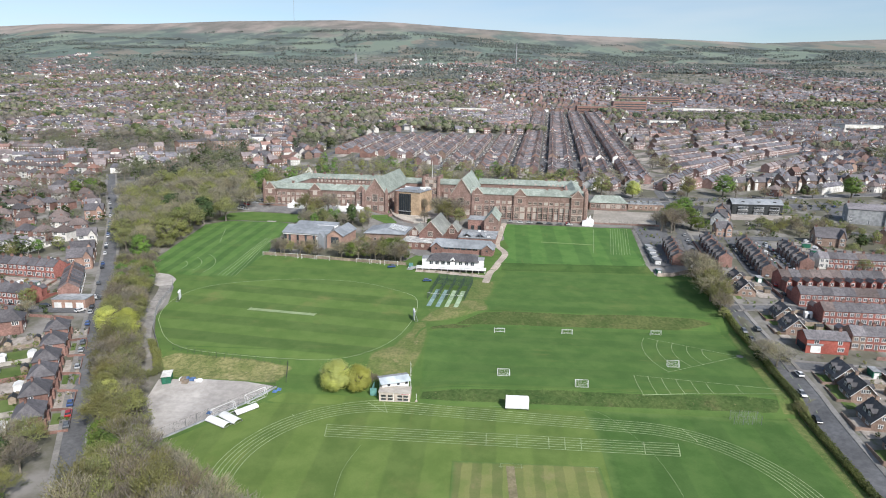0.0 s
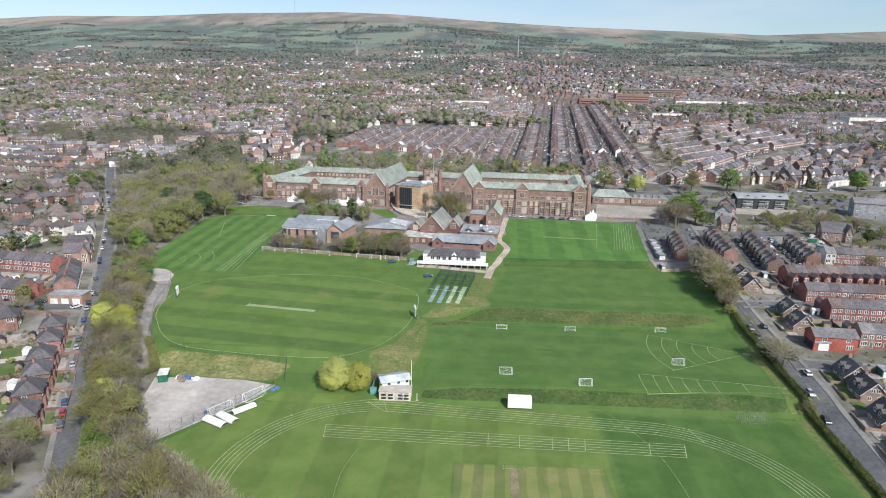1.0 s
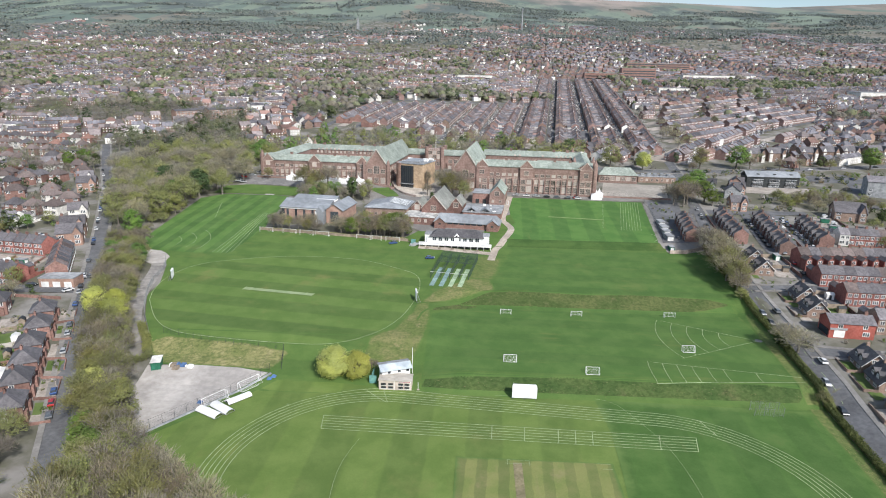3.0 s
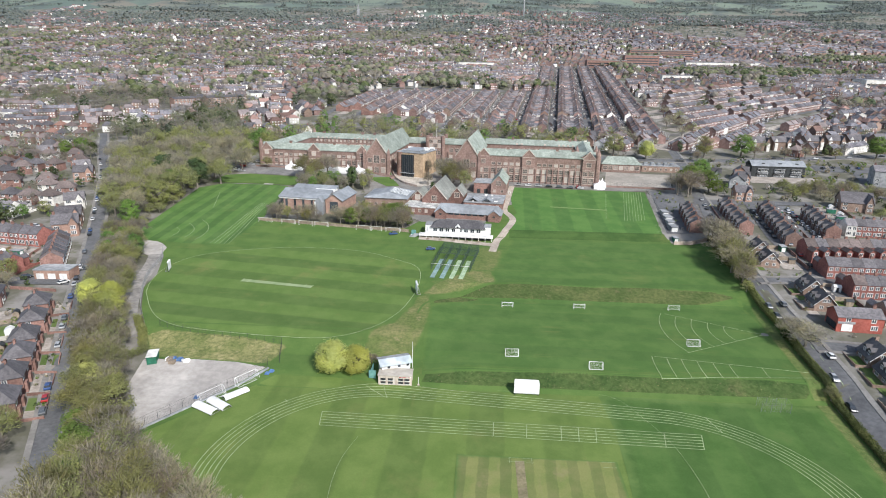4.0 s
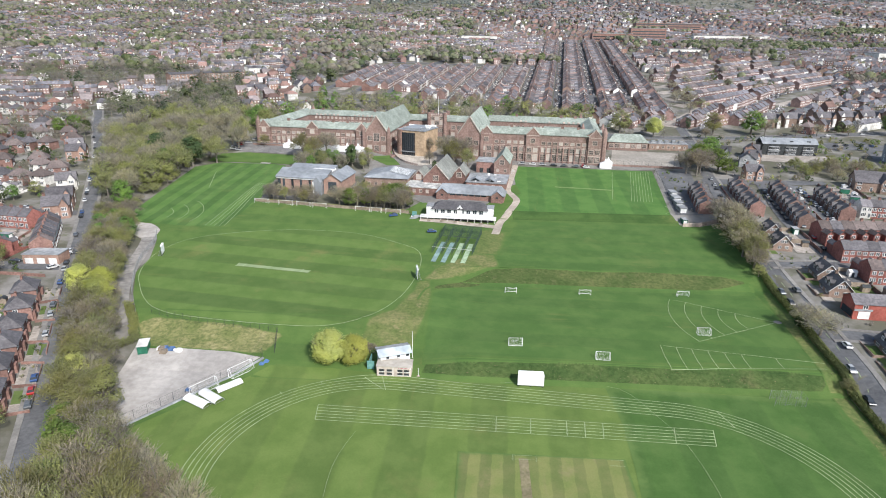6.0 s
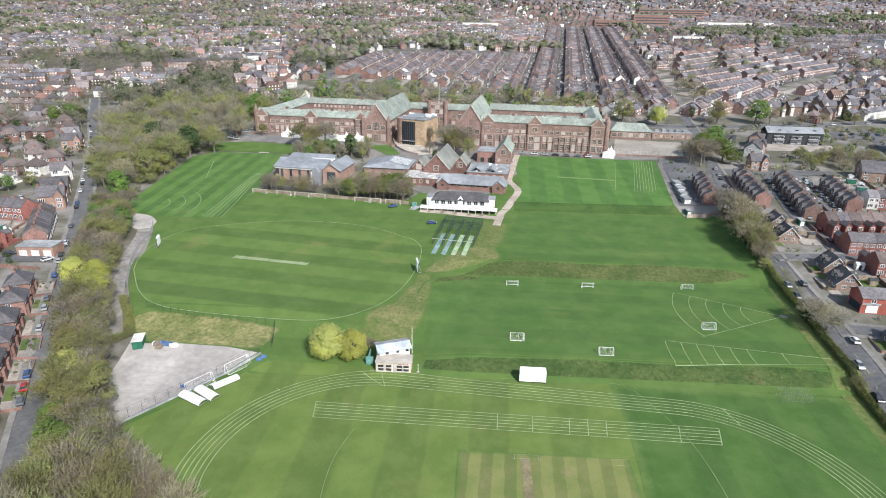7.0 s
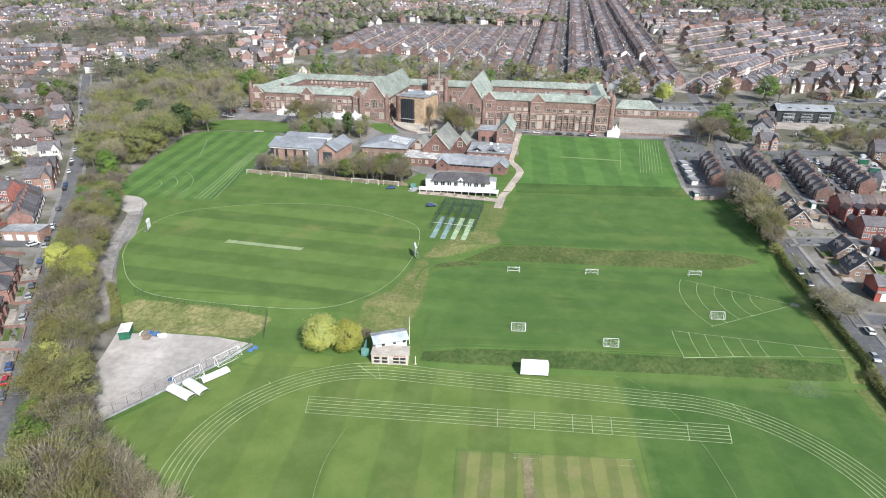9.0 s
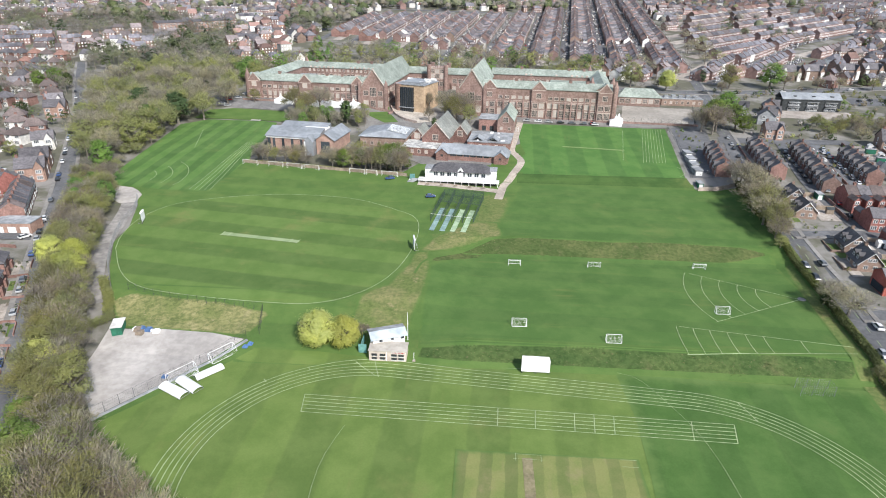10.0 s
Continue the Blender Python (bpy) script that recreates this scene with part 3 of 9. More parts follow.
single("wicket", sheet([(13.4, 118), (13.4, 146), (15.6, 146), (15.6, 118)], 0.28, 3.0), [WICKET], "worn bare cricket wicket", "wicket", kind="structure")
single("wicket", sheet([(-93, 245.4), (-92.5, 247.9), (-62.5, 243.3), (-63, 241)], 0.28, 3.0), [grass("rolled_wicket", (0.19, 0.255, 0.125), (0.265, 0.325, 0.18), 0)], "pale worn wicket in the cricket oval", "wicket", kind="structure")
single("wicket", sheet([(46, 356.9), (46, 358.6), (77.7, 355.2), (77.7, 353.5)], 0.26, 3.0), [grass("pale_strip", (0.15, 0.22, 0.08), (0.2, 0.27, 0.11), 0)], "pale mown strip across the upper field", "wicket", kind="structure")

single("grass_verge", sheet([(98.5, 120), (101.5, 120), (103.5, 142), (106.4, 172), (108.2, 192), (111, 221), (112, 240), (110, 243), (108.6, 234), (107, 222), (104.6, 200), (102.6, 182), (100.4, 150)], 0.22, 1.4, 1.2), [WORN], "worn straw-coloured grass verge along a hedge", "grass bank", kind="structure")

single("grass_bank", sheet([(-16, 252), (-12, 246), (2, 249), (9, 254), (14, 272), (17, 290), (12, 293), (7, 296), (3, 290), (0, 262)], 0.19, 1.8, 4.0), [WORN], "yellowed worn grass beside the cricket nets", "grass bank", kind="structure")
single("grass_bank", sheet([(-19, 237), (-12, 239.5), (2, 247), (12, 251.5), (10.5, 264), (2, 264), (-6, 258), (-14, 250)], 0.22, 1.4, 2.4), [DRY_SLOPE], "trampled dry grass in front of the cricket nets", "grass bank", kind="structure")
single("trodden_path", ribbon(Geo(), smooth_line([(-18, 222), (-15.5, 231), (-8, 238), (2, 245.5), (12, 251), (26, 252.5)], 1.5), 0.9, 0.26), [DRY_SLOPE], "trodden straw-coloured path along a bank", "path", kind="structure")
single("trodden_path", ribbon(Geo(), smooth_line([(-19.5, 236), (-17.6, 248), (-14, 262), (-11, 276)], 1.5), 0.7, 0.26), [DRY_SLOPE], "trodden path beside the cricket boundary", "path", kind="structure")
single("grass_apron", sheet([(8, 303), (12, 291), (22, 309), (24.5, 330), (27.5, 345), (25, 362), (12, 346), (13, 318)], 0.13, 2.0), [TURF], "mown grass beside a curving path", "grass field", kind="structure")
single("grass_apron", sheet([(-34, 314), (-24, 305), (8, 303.5), (14, 318), (13, 329), (-26, 328.5)], 0.11, 2.5), [TURF], "grass behind the cricket pavilion", "grass field", kind="structure")

single("middle_field", sheet([(0, 250), (20, 249.4), (50, 248.8), (98, 248.6), (113, 247), (115.6, 262), (117, 295), (117, 305), (99, 307), (22, 307.5), (16, 284)], 0.15, 3.0, 3.0), [TURF_MID], "deep green mown pitch below the upper field", "grass field", kind="structure")
single("lower_pitches", sheet([(-13, 184), (30, 184.4), (60, 184), (90, 185), (106.5, 184), (108.4, 206), (110.6, 225), (112, 243), (106, 247.5), (96, 244.5), (80, 243), (40, 243.4), (6, 242.4), (-5, 238), (-13, 229), (-14, 205)], 0.15, 3.0, 3.0), [TURF_MID], "deep green mown football pitches between two banks", "grass field", kind="structure")

# painted lines
def line_thing(name, label, lines, width=0.24, lift=0.24):
    g = Geo()
    for ln in lines:
        ribbon(g, polyline(ln, 2.5), width, lift)
    return single(name, g, [CHALK], label, "pitch lines", kind="structure")


lanes = []
for k in range(6):
    r = TRACK_R - 1.3 * k
    (lx, ly), (rx, ry) = TRACK_LEFT, TRACK_RIGHT
    tilt = math.degrees(math.atan2(ry - ly, rx - lx))
    lanes.append(arc(rx, ry, r, tilt - 90, tilt + 90, 40) + arc(lx, ly, r, tilt + 90, tilt + 270, 40) + [arc(rx, ry, r, tilt - 90, tilt, 2)[0]])
lanes += [[(-24, 178.4), (-22, 171.7)], [(-29, 177.6), (-22.6, 172)], [(67.4, 169), (69.6, 162)], [(-41, 174.5), (-40.3, 173.2)], [(-51, 168.6), (-50, 167.4)]]
line_thing("running_track_lines", "white lane lines of a grass running track", lanes, 0.2, 0.28)
box_lines = [[(-38.1 - 0.8 * k / 5, 157 + 6.4 * k / 5), (62 + 1.5 * k / 5, 154.1 + 6.3 * k / 5)] for k in range(6)]
for x in (-38.1, 8.3, 17.0, 26.0, 30.5, 35.0, 52.5, 62.0):
    k = (x + 38.1) / 100.1
    lean = -0.8 + 2.3 * k
    box_lines.append([(x, 157 - 2.9 * k), (x + lean, 163.4 - 3.0 * k)])
line_thing("sprint_straight_lines", "white lanes of a sprint straight on grass", box_lines, 0.19, 0.28)
sector = [[(104.9, 217.9), (75.2, 233.5)], [(104.9, 217.9), (73.3, 201.8)]]
for r in (34.8, 29.3, 23.8, 18.3, 12.8):
    sector.append(arc(104.9, 217.9, r, 152.3, 207, 14))
line_thing("throwing_sector_lines", "white arcs of a throwing sector on grass", sector, 0.18)
sector = [[(106.7, 191.4), (61.5, 198.3)], [(106, 188.2), (59.8, 184.8)]]
for r in (60.6, 56.0, 51.5, 46.8, 42.0, 37.2, 27.5):
    sector.append(arc(120.6, 189.3, r, 171.3, 184.2, 8))
line_thing("throwing_sector_lines", "white arcs of a second throwing sector", sector, 0.18)
single("throwing_circle", sheet(arc(105.4, 218.1, 1.3, 0, 330, 11), 0.26, 1.0), [PAVING], "pale concrete throwing circle", "throwing circle", kind="structure")
line_thing("crease_lines", "white crease marks at the ends of a wicket", [[(-93.2, 245.0), (-92.6, 248.3)], [(-90.2, 244.7), (-89.7, 247.8)], [(-63.2, 240.7), (-62.4, 243.6)], [(-66, 241.2), (-65.3, 244.2)]], 0.35, 0.34)
line_thing("boundary_line", "white boundary line of the cricket oval", [OVAL], 0.2)
line_thing("cricket_crease_lines", "white crease lines and worn curved field marks", [[(11.5, 145.6), (18, 145.6)], [(12, 147), (17.5, 147)], [(12, 145), (12, 147.2)], [(17.5, 145), (17.5, 147.2)], [(34.5, 145), (38, 145)], [(34.5, 147), (38, 147)],
           smooth_line([(-26.8, 153), (-29.1, 144), (-29.6, 135), (-28.5, 122)]), smooth_line([(10, 178.2), (30, 178.4), (43.5, 177.6), (50, 167.2), (54.7, 154.8), (56.6, 138.9), (56, 122)])], 0.08, 0.34)
court = [[(95.3 + 1.5 * k, 391.8 + 0.2 * k), (83.4 + 1.5 * k, 336.5)] for k in (0, 1.0, 2.0, 3.1, 4.1, 5.1, 6.1, 7.2)]
court += [[(83.9, 389.7), (74, 339)], [(46, 357.9), (77.7, 354.4)], arc(92, 326, 8, -60, 40, 8)]
line_thing("pitch_lines", "white sprint lanes on the upper field", court, 0.15)
pitch = [[(-124.1 + 2.3 * k, 287), (-120.6 + 1.0 * k, 350.4)] for k in range(5)] + [[(-144.5, 339), (-153, 369)]]
pitch += [arc(-156, 299, r, -20, 55, 10) for r in (10, 17, 24)]
line_thing("pitch_lines", "white corner arcs and lanes on grass", pitch, 0.2)

# hard ground
single("grass_bank", sheet([(-168, 391), (-124, 389.5), (-114, 388), (-108, 398), (-112, 408), (-150, 411), (-166, 409)], 0.2, 2.0), [TURF], "mown grass slope below the school terrace", "grass bank", kind="structure")
single("terrace_paving", sheet([(-152, 412), (-112, 409.5), (-70, 410), (-70, 425), (-148, 432), (-170, 434), (-172, 420)], 0.2, 2.0), [surface("dark_setts", (0.15, 0.145, 0.145), (0.22, 0.215, 0.21), 0.9, 0.1, vary=0)], "dark paved terrace before the school", "paving", kind="structure")
single("long_jump_pit", sheet([(-133, 388.6), (-127, 388.3), (-127, 390.6), (-133, 390.9)], 0.32, 1.5), [GRAVEL], "pale sand jumping pit at the field edge", "sand pit", kind="structure")
single("gravel_yard", sheet([(-62, 184.4), (-85.6, 151.2), (-92, 158), (-100, 172), (-102, 186), (-88, 187.2), (-72, 186.5)], 0.22), [GRAVEL], "pale gravel yard beside a grass bank", "gravel", kind="structure")
single("path", ribbon(Geo(), smooth_line([(11, 288), (12.5, 297), (14, 305), (18.5, 316), (23, 332), (21, 342), (19, 350), (22, 372), (26, 400)], 2.0), 3.6, 0.2), [FOOTPATH], "curving pale tarmac path past the pavilion", "path", kind="structure")
single("path", ribbon(Geo(), smooth_line([(-25, 303), (-10, 301.2), (4, 299), (12, 297)], 2.0), 4.4, 0.22), [FOOTPATH], "pale paved strip in front of the pavilion", "path", kind="structure")
single("terrace_paving", sheet([(-26, 326), (8, 326), (11, 340), (15, 352), (20, 402), (80, 398), (112, 397), (109, 390), (100, 318), (104, 318), (118, 400), (86, 412), (20, 420), (-56, 432), (-70, 424), (-62, 372), (-60, 340), (-30, 330)], 0.12), [PAVING], "grey tarmac yards among the school buildings", "yard", kind="structure")
single("all_weather_pitch", sheet([(86.5, 408), (129, 405), (138, 440), (95, 445)], 0.25), [ASTRO], "sandy grey all-weather sports court", "sports court", kind="structure")
WORN_TARMAC = surface("worn_tarmac", (0.20, 0.19, 0.18), (0.33, 0.31, 0.29), 0.5, 0.12, vary=0)
single("service_road", ribbon(Geo(), smooth_line([(-113, 197), (-119.5, 208), (-127.5, 224), (-134, 242), (-138, 258), (-142, 270), (-147, 279)], 3.0), 6.0, 0.24), [WORN_TARMAC], "narrow worn service lane along a fence", "lane", kind="structure")
single("service_yard", sheet([(-145, 283.5), (-141.5, 279.5), (-140, 272), (-146, 270), (-153, 275), (-163, 279), (-166, 287), (-158, 288.5), (-149, 286.5)], 0.28, 2.0), [GRAVEL], "pale gravel turning yard at the end of a lane", "yard", kind="structure")
EAST_ROAD = smooth_line([(98, 60), (104.8, 110), (110, 157), (115.2, 205), (117.2, 236), (119.2, 257), (126, 305), (135, 355), (144, 410), (155, 460), (163, 514), (169, 567), (188, 713), (219, 928), (242, 1091)], 4.0)
WEST_ROAD = smooth_line([(-60, 70), (-80, 102), (-99, 134.7), (-122.5, 176.4), (-151, 230), (-179.6, 284.9), (-222, 361.7), (-250, 410), (-285, 465), (-330, 540)], 4.0)
MAIN_ROAD = smooth_line([(20, 507), (60, 500), (147, 487), (240, 500), (359, 527), (520, 560), (800, 620)], 6.0)
EAST_SIDE = smooth_line([(116, 207), (150, 203), (185, 200), (260, 195)], 5.0)
EAST_BACK = smooth_line([(120, 260), (150, 262), (190, 258), (280, 252)], 5.0)


def road(line, width, label, dash=True, pavements=(-1, 1)):
    single("road", ribbon(Geo(), line, width, 0.16), [ASPHALT], label, "road", kind="structure")
    for side in pavements:
        single("pavement", ribbon(Geo(), line, 1.5, 0.30, 0, side * (width / 2 + 0.75), 0.2), [PAVING], "grey flagged pavement with a kerb", "pavement", kind="structure")
    if dash:
        g = Geo()
        fine = polyline(line, 1.0)
        for i in range(0, len(fine) - 4, 7):
            ribbon(g, fine[i:i + 4], 0.16, 0.2)
        single("road_markings", g, [CHALK], "broken white centre line of a road", "road marking", kind="structure")


road(EAST_ROAD, 7.0, "grey tarmac road beside a hedge", pavements=(1,))
road(WEST_ROAD, 5.8, "grey tarmac road lined by houses and trees", False)
road(MAIN_ROAD, 9.0, "main road behind the school")
road(EAST_SIDE, 6.0, "side street between brick houses", False)
road(EAST_BACK, 5.0, "side street between terraces", False)


# ---- school ----
def window_mesh(name, w, h, bars=2, rails=1, casing=None, deep=0.18):
    """A mullioned window with its surround; it stands proud of a wall that faces -y."""
    g = Geo()
    g.box(-w / 2, -0.06, 0, w / 2, 0.05, h, 1)
    t = 0.3 if casing is None else 0.14
    g.box(-w / 2 - t, -deep, -t, w / 2 + t, 0.02, 0, 0)
    g.box(-w / 2 - t, -deep, h, w / 2 + t, 0.02, h + t, 0)
    g.box(-w / 2 - t, -deep, 0, -w / 2, 0.02, h, 0)
    g.box(w / 2, -deep, 0, w / 2 + t, 0.02, h, 0)
    for i in range(1, bars):
        x = -w / 2 + w * i / bars
        g.box(x - 0.09, -deep + 0.03, 0, x + 0.09, 0.02, h, 0)
    for i in range(1, rails):
        z = h * i / rails
        g.box(-w / 2, -deep + 0.05, z - 0.05, w / 2, 0.02, z + 0.05, 0)
    return g.mesh(name, [casing or STONE_TRIM, LEADED if casing is None else GLASS])


WIN_TALL = window_mesh("window", 2.75, 3.6, 4, 3)
WIN_MID = window_mesh("window", 2.6, 2.6, 4, 2)
WIN_TOP = window_mesh("window", 2.1, 1.5, 3, 1)
WIN_SMALL = window_mesh("window", 1.1, 1.3, 2, 1)
WIN_GREAT = window_mesh("window", 3.6, 5.0, 4, 3)

school = thing("school_building", "long red sandstone school with green slate roofs round two courtyards", "school", Matrix.Translation((-146, 431.5, 18.6)) @ pose(0, 0, 0, 0, 0, -6.5))
EAVES, RIDGE = 13.4, 16.8


def school_range(x0, y0, x1, y1, along, eaves=EAVES, ridge=RIDGE, hip=0.0, low=-4.0):
    wall = part("wall", Geo().walls(x0, y0, x1, y1, low, eaves, ridge, along), STONE, school)
    part("roof", Geo().roof(x0, y0, x1, y1, eaves, ridge, along, 0.5, 0.35, hip), COPPER, school, "weathered green slate roof")
    return wall


def facade(wall, x0, x1, y, rows, pitch, facing=1, buttress=True):
    """Rows of windows along a wall that faces -y (or +y), with buttresses between the bays."""
    n = max(1, round((x1 - x0) / pitch))
    for i in range(n):
        x = x0 + (x1 - x0) * (i + 0.5) / n
        for me, z in rows:
            part("window", me, None, wall, m=pose(x, y, z, 0, 0, 0 if facing > 0 else 180))
    if buttress and facing > 0:
        for i in range(n + 1):
            x = x0 + (x1 - x0) * i / n
            g = Geo().box(x - 0.45, y - 0.9, -4, x + 0.45, y, 8.6).solid([(x - 0.45, y - 0.9, 8.6), (x + 0.45, y - 0.9, 8.6), (x + 0.45, y, 8.6), (x - 0.45, y, 8.6), (x - 0.45, y, 10.2), (x + 0.45, y, 10.2)], ((0, 1, 5, 4), (1, 2, 5), (3, 0, 4)))
            part("buttress", g, STONE, wall)


def side_facade(wall, y0, y1, x, rows, pitch, facing=-1):
    n = max(1, round((y1 - y0) / pitch))
    for i in range(n):
        for me, z in rows:
            part("window", me, None, wall, m=pose(x, y0 + (y1 - y0) * (i + 0.5) / n, z, 0, 0, -90 if facing < 0 else 90))


def string_course(wall, x0, x1, y, heights):
    for z in heights:
        part("string_course", Geo().box(x0, y - 0.22, z, x1, y + 0.02, z + 0.32), STONE_TRIM, wall)


rnd = random.Random(4)
FRONT = ((WIN_TALL, 1.0), (WIN_MID, 6.2), (WIN_TOP, 11.0))
for x0, x1, mid, top, deep in ((-2, 75, 37, 15.6, 66), (150, 226, 184, 17.2, 57)):
    w = school_range(x0, 0, x1, 9.4, "x", top, top + 3.4)
    facade(w, x0 + 9, mid - 5, 0, FRONT, 3.7)
    facade(w, mid + 5, x1 - 8, 0, FRONT, 3.7)
    string_course(w, x0, x1, 0, (4.9, 9.6, top - 0.6))
    # the middle gable and the gabled ends
    for gx, half in ((mid, 4.2), (x0 + 4.5, 4.0), (x1 - 3.5, 4.0)):
        tall = top + 4.0
        gw = part("gable", Geo().walls(gx - half, -1.6, gx + half, 5.5, -4, top - 0.2, tall, "y"), STONE, school)
        part("gable_roof", Geo().roof(gx - half, -1.4, gx + half, 5.5, top - 0.2, tall, "y", 0.3, 0.3), COPPER, school)
        for dx in (-1.9, 1.9):
            for me, z in ((WIN_TALL, 1.0), (WIN_MID, 6.2)):
                part("window", me, None, gw, m=pose(gx + dx, -1.6, z))
        part("window", WIN_MID, None, gw, m=pose(gx, -1.6, 12.0))
        string_course(gw, gx - half, gx + half, -1.6, (4.9, 9.6, top - 0.8))
        part("gable_coping", Geo().beam((gx - half - 0.2, -1.6, top - 0.3), (gx, -1.6, tall + 0.4), 0.28).beam((gx + half + 0.2, -1.6, top - 0.3), (gx, -1.6, tall + 0.4), 0.28), STONE_TRIM, gw)
    back = school_range(x0 + 10 if x0 < 50 else x0, deep, x1, deep + 9, "x", top, top + 3.2)
    facade(back, x0 + 14, x1 - 4, deep, ((WIN_SMALL, 6.4), (WIN_TOP, 9.6), (WIN_SMALL, 13.0)), 3.3, 1, False)
    string_course(back, x0 + 12, x1, deep, (8.4, top - 0.5))
    skylights = Geo()
    x = x0 + 16
    while x < x1 - 4:
        if rnd.random() < 0.55:
            skylights.box(x, deep - 0.6, top - 0.1, x + 1.4, deep - 0.05, top + 0.9)
        x += 3.4
    part("parapet_dormers", skylights, STONE_TRIM, back)
    for x in (x0 + 20, x0 + 52, x0 + 62):
        for y in (4.7, deep + 4.5):
            part("chimney", Geo().box(x - 0.9, y - 0.6, top, x + 0.9, y + 0.6, top + 5.0).box(x - 1.05, y - 0.75, top + 4.6, x + 1.05, y + 0.75, top + 5.0), STONE, school)
west = school_range(-2, 0, 8, 75, "y", 15.6, 19.0)
side_facade(west, 3, 73, -2, FRONT, 4.4, -1)
part("flat_roof", Geo().box(8, 12, 6, 20, 64, 11.2), LEAD, school, "pale grey flat roof in the courtyard")
east = school_range(216, 0, 227, 66, "y", 17.2, 20.6)
side_facade(east, 3, 64, 227, FRONT, 4.4, 1)
part("flat_roof", Geo().box(190, 44, 4, 216, 57, 14.6), COPPER, school, "raised green roof in the courtyard")
for x0, top, tall, deep in ((74.5, 14.8, 24.8, 73), (136, 16, 26.8, 60)):
    hall = school_range(x0, -3, x0 + 15, deep, "y", top, tall)
    part("window", WIN_GREAT, None, hall, m=pose(x0 + 7.5, -3, 9.0))
    for dx in (-4.6, 0, 4.6):
        part("window", WIN_TALL, None, hall, m=pose(x0 + 7.5 + dx, -3, 2.4))
    for dx in (-4.6, 4.6):
        part("window", WIN_MID, None, hall, m=pose(x0 + 7.5 + dx, -3, 9.4))
    side_facade(hall, 12 if x0 > 100 else -1, 50, x0 if x0 > 100 else x0 + 15, ((WIN_MID, 9.5), (WIN_TOP, 5)), 5, -1 if x0 > 100 else 1)
    part("gable_coping", Geo().beam((x0 - 0.3, -3.1, top - 0.2), (x0 + 7.5, -3.1, tall + 0.5), 0.35).beam((x0 + 15.3, -3.1, top - 0.2), (x0 + 7.5, -3.1, tall + 0.5), 0.35), STONE_TRIM, hall)
    for sx in (x0 - 0.9, x0 + 15.9):
        part("pinnacle", Geo().box(sx - 0.9, -3.9, -4, sx + 0.9, -2.1, top + 1.6).solid([(sx - 0.9, -3.9, top + 1.6), (sx + 0.9, -3.9, top + 1.6), (sx + 0.9, -2.1, top + 1.6), (sx - 0.9, -2.1, top + 1.6), (sx, -3, top + 4.2)], ((0, 1, 4), (1, 2, 4), (2, 3, 4), (3, 0, 4))), STONE, school)
link = school_range(89.5, 62, 136, 71, "x", 15, 18.4)
facade(link, 91, 108, 62, ((WIN_TALL, 3), (WIN_MID, 9)), 4.2)
facade(link, 121, 134, 62, ((WIN_TALL, 3), (WIN_MID, 9)), 4.2)
tower = part("tower", Geo().box(105.5, 57, -4, 117.5, 70, 19.4), STONE, school, "square red gate tower")
for dx in (-3.5, 0, 3.5):
    for z in (7.5, 12.6, 16.2):
        part("window", WIN_MID, None, tower, m=pose(111.5 + dx, 57, z))
string_course(tower, 105.5, 117.5, 57, (11.4, 15.6, 18.6))
for x in (105.5, 117.5):
    for y in (57, 70):
        part("turret", Geo().beam((x, y, -4), (x, y, 20.8), 1.5, 0, 8).beam((x, y, 20.8), (x, y, 21.6), 1.7, 0, 8), STONE, school)
for i in range(6):
    part("battlement", Geo().box(107 + i * 1.7, 56.7, 19.4, 108 + i * 1.7, 57.3, 20.5), STONE_TRIM, tower)
part("flagpole", Geo().beam((111.5, 63, 19), (111.5, 63, 33), 0.17, 0, 6, 0.1), WHITE, school, "tall white flagpole")
for x, y, z in ((228, -0.5, 17.2), (227.5, 14, 17.2), (215, 12, 17.2), (-2, -0.5, 15.6), (8, 75, 15.6), (216, 66, 17.2)):
    part("turret", Geo().beam((x, y, -4), (x, y, z + 2.4), 1.7, 0, 8).beam((x, y, z + 2.4), (x, y, z + 6.6), 1.8, 0, 8, 0.1), STONE, school, "octagonal turret with a spire cap")

# annex beside the sports court
annex = thing("school_annex", "low sandstone annex with a hipped green roof", "school building", Matrix.Translation((92, 447, 20.6)) @ pose(0, 0, 0, 0, 0, -4))
aw = part("wall", Geo().box(0, 0, -2, 27, 12, 6), STONE, annex)
part("roof", Geo().roof(0, 0, 27, 12, 6, 10.4, "x", 0.5, 0.3, 5), COPPER, annex)
for i in range(7):
    part("window", WIN_MID, None, aw, m=pose(2.4 + i * 3.7, 0, 2.0))
block = thing("service_block", "low brown brick block with rooftop plant", "school building", Matrix.Translation((121, 450, 21)) @ pose(0, 0, 0, 0, 0, -4))
bw = part("wall", Geo().box(0, 0, -2, 26, 9, 4.2), BRICK_BROWN, block)
part("roof", Geo().box(-0.2, -0.2, 4.2, 26.2, 9.2, 4.6), LEAD, block)
for i in range(7):
    part("window", WIN_SMALL, None, bw, m=pose(2.4 + i * 3.6, 0, 1.4))
for i in range(5):
    part("roof_plant", Geo().box(2 + i * 4.6, 3, 4.6, 4.6 + i * 4.6, 6, 6.0 + 0.3 * (i % 2)), GREYSTEEL, block)

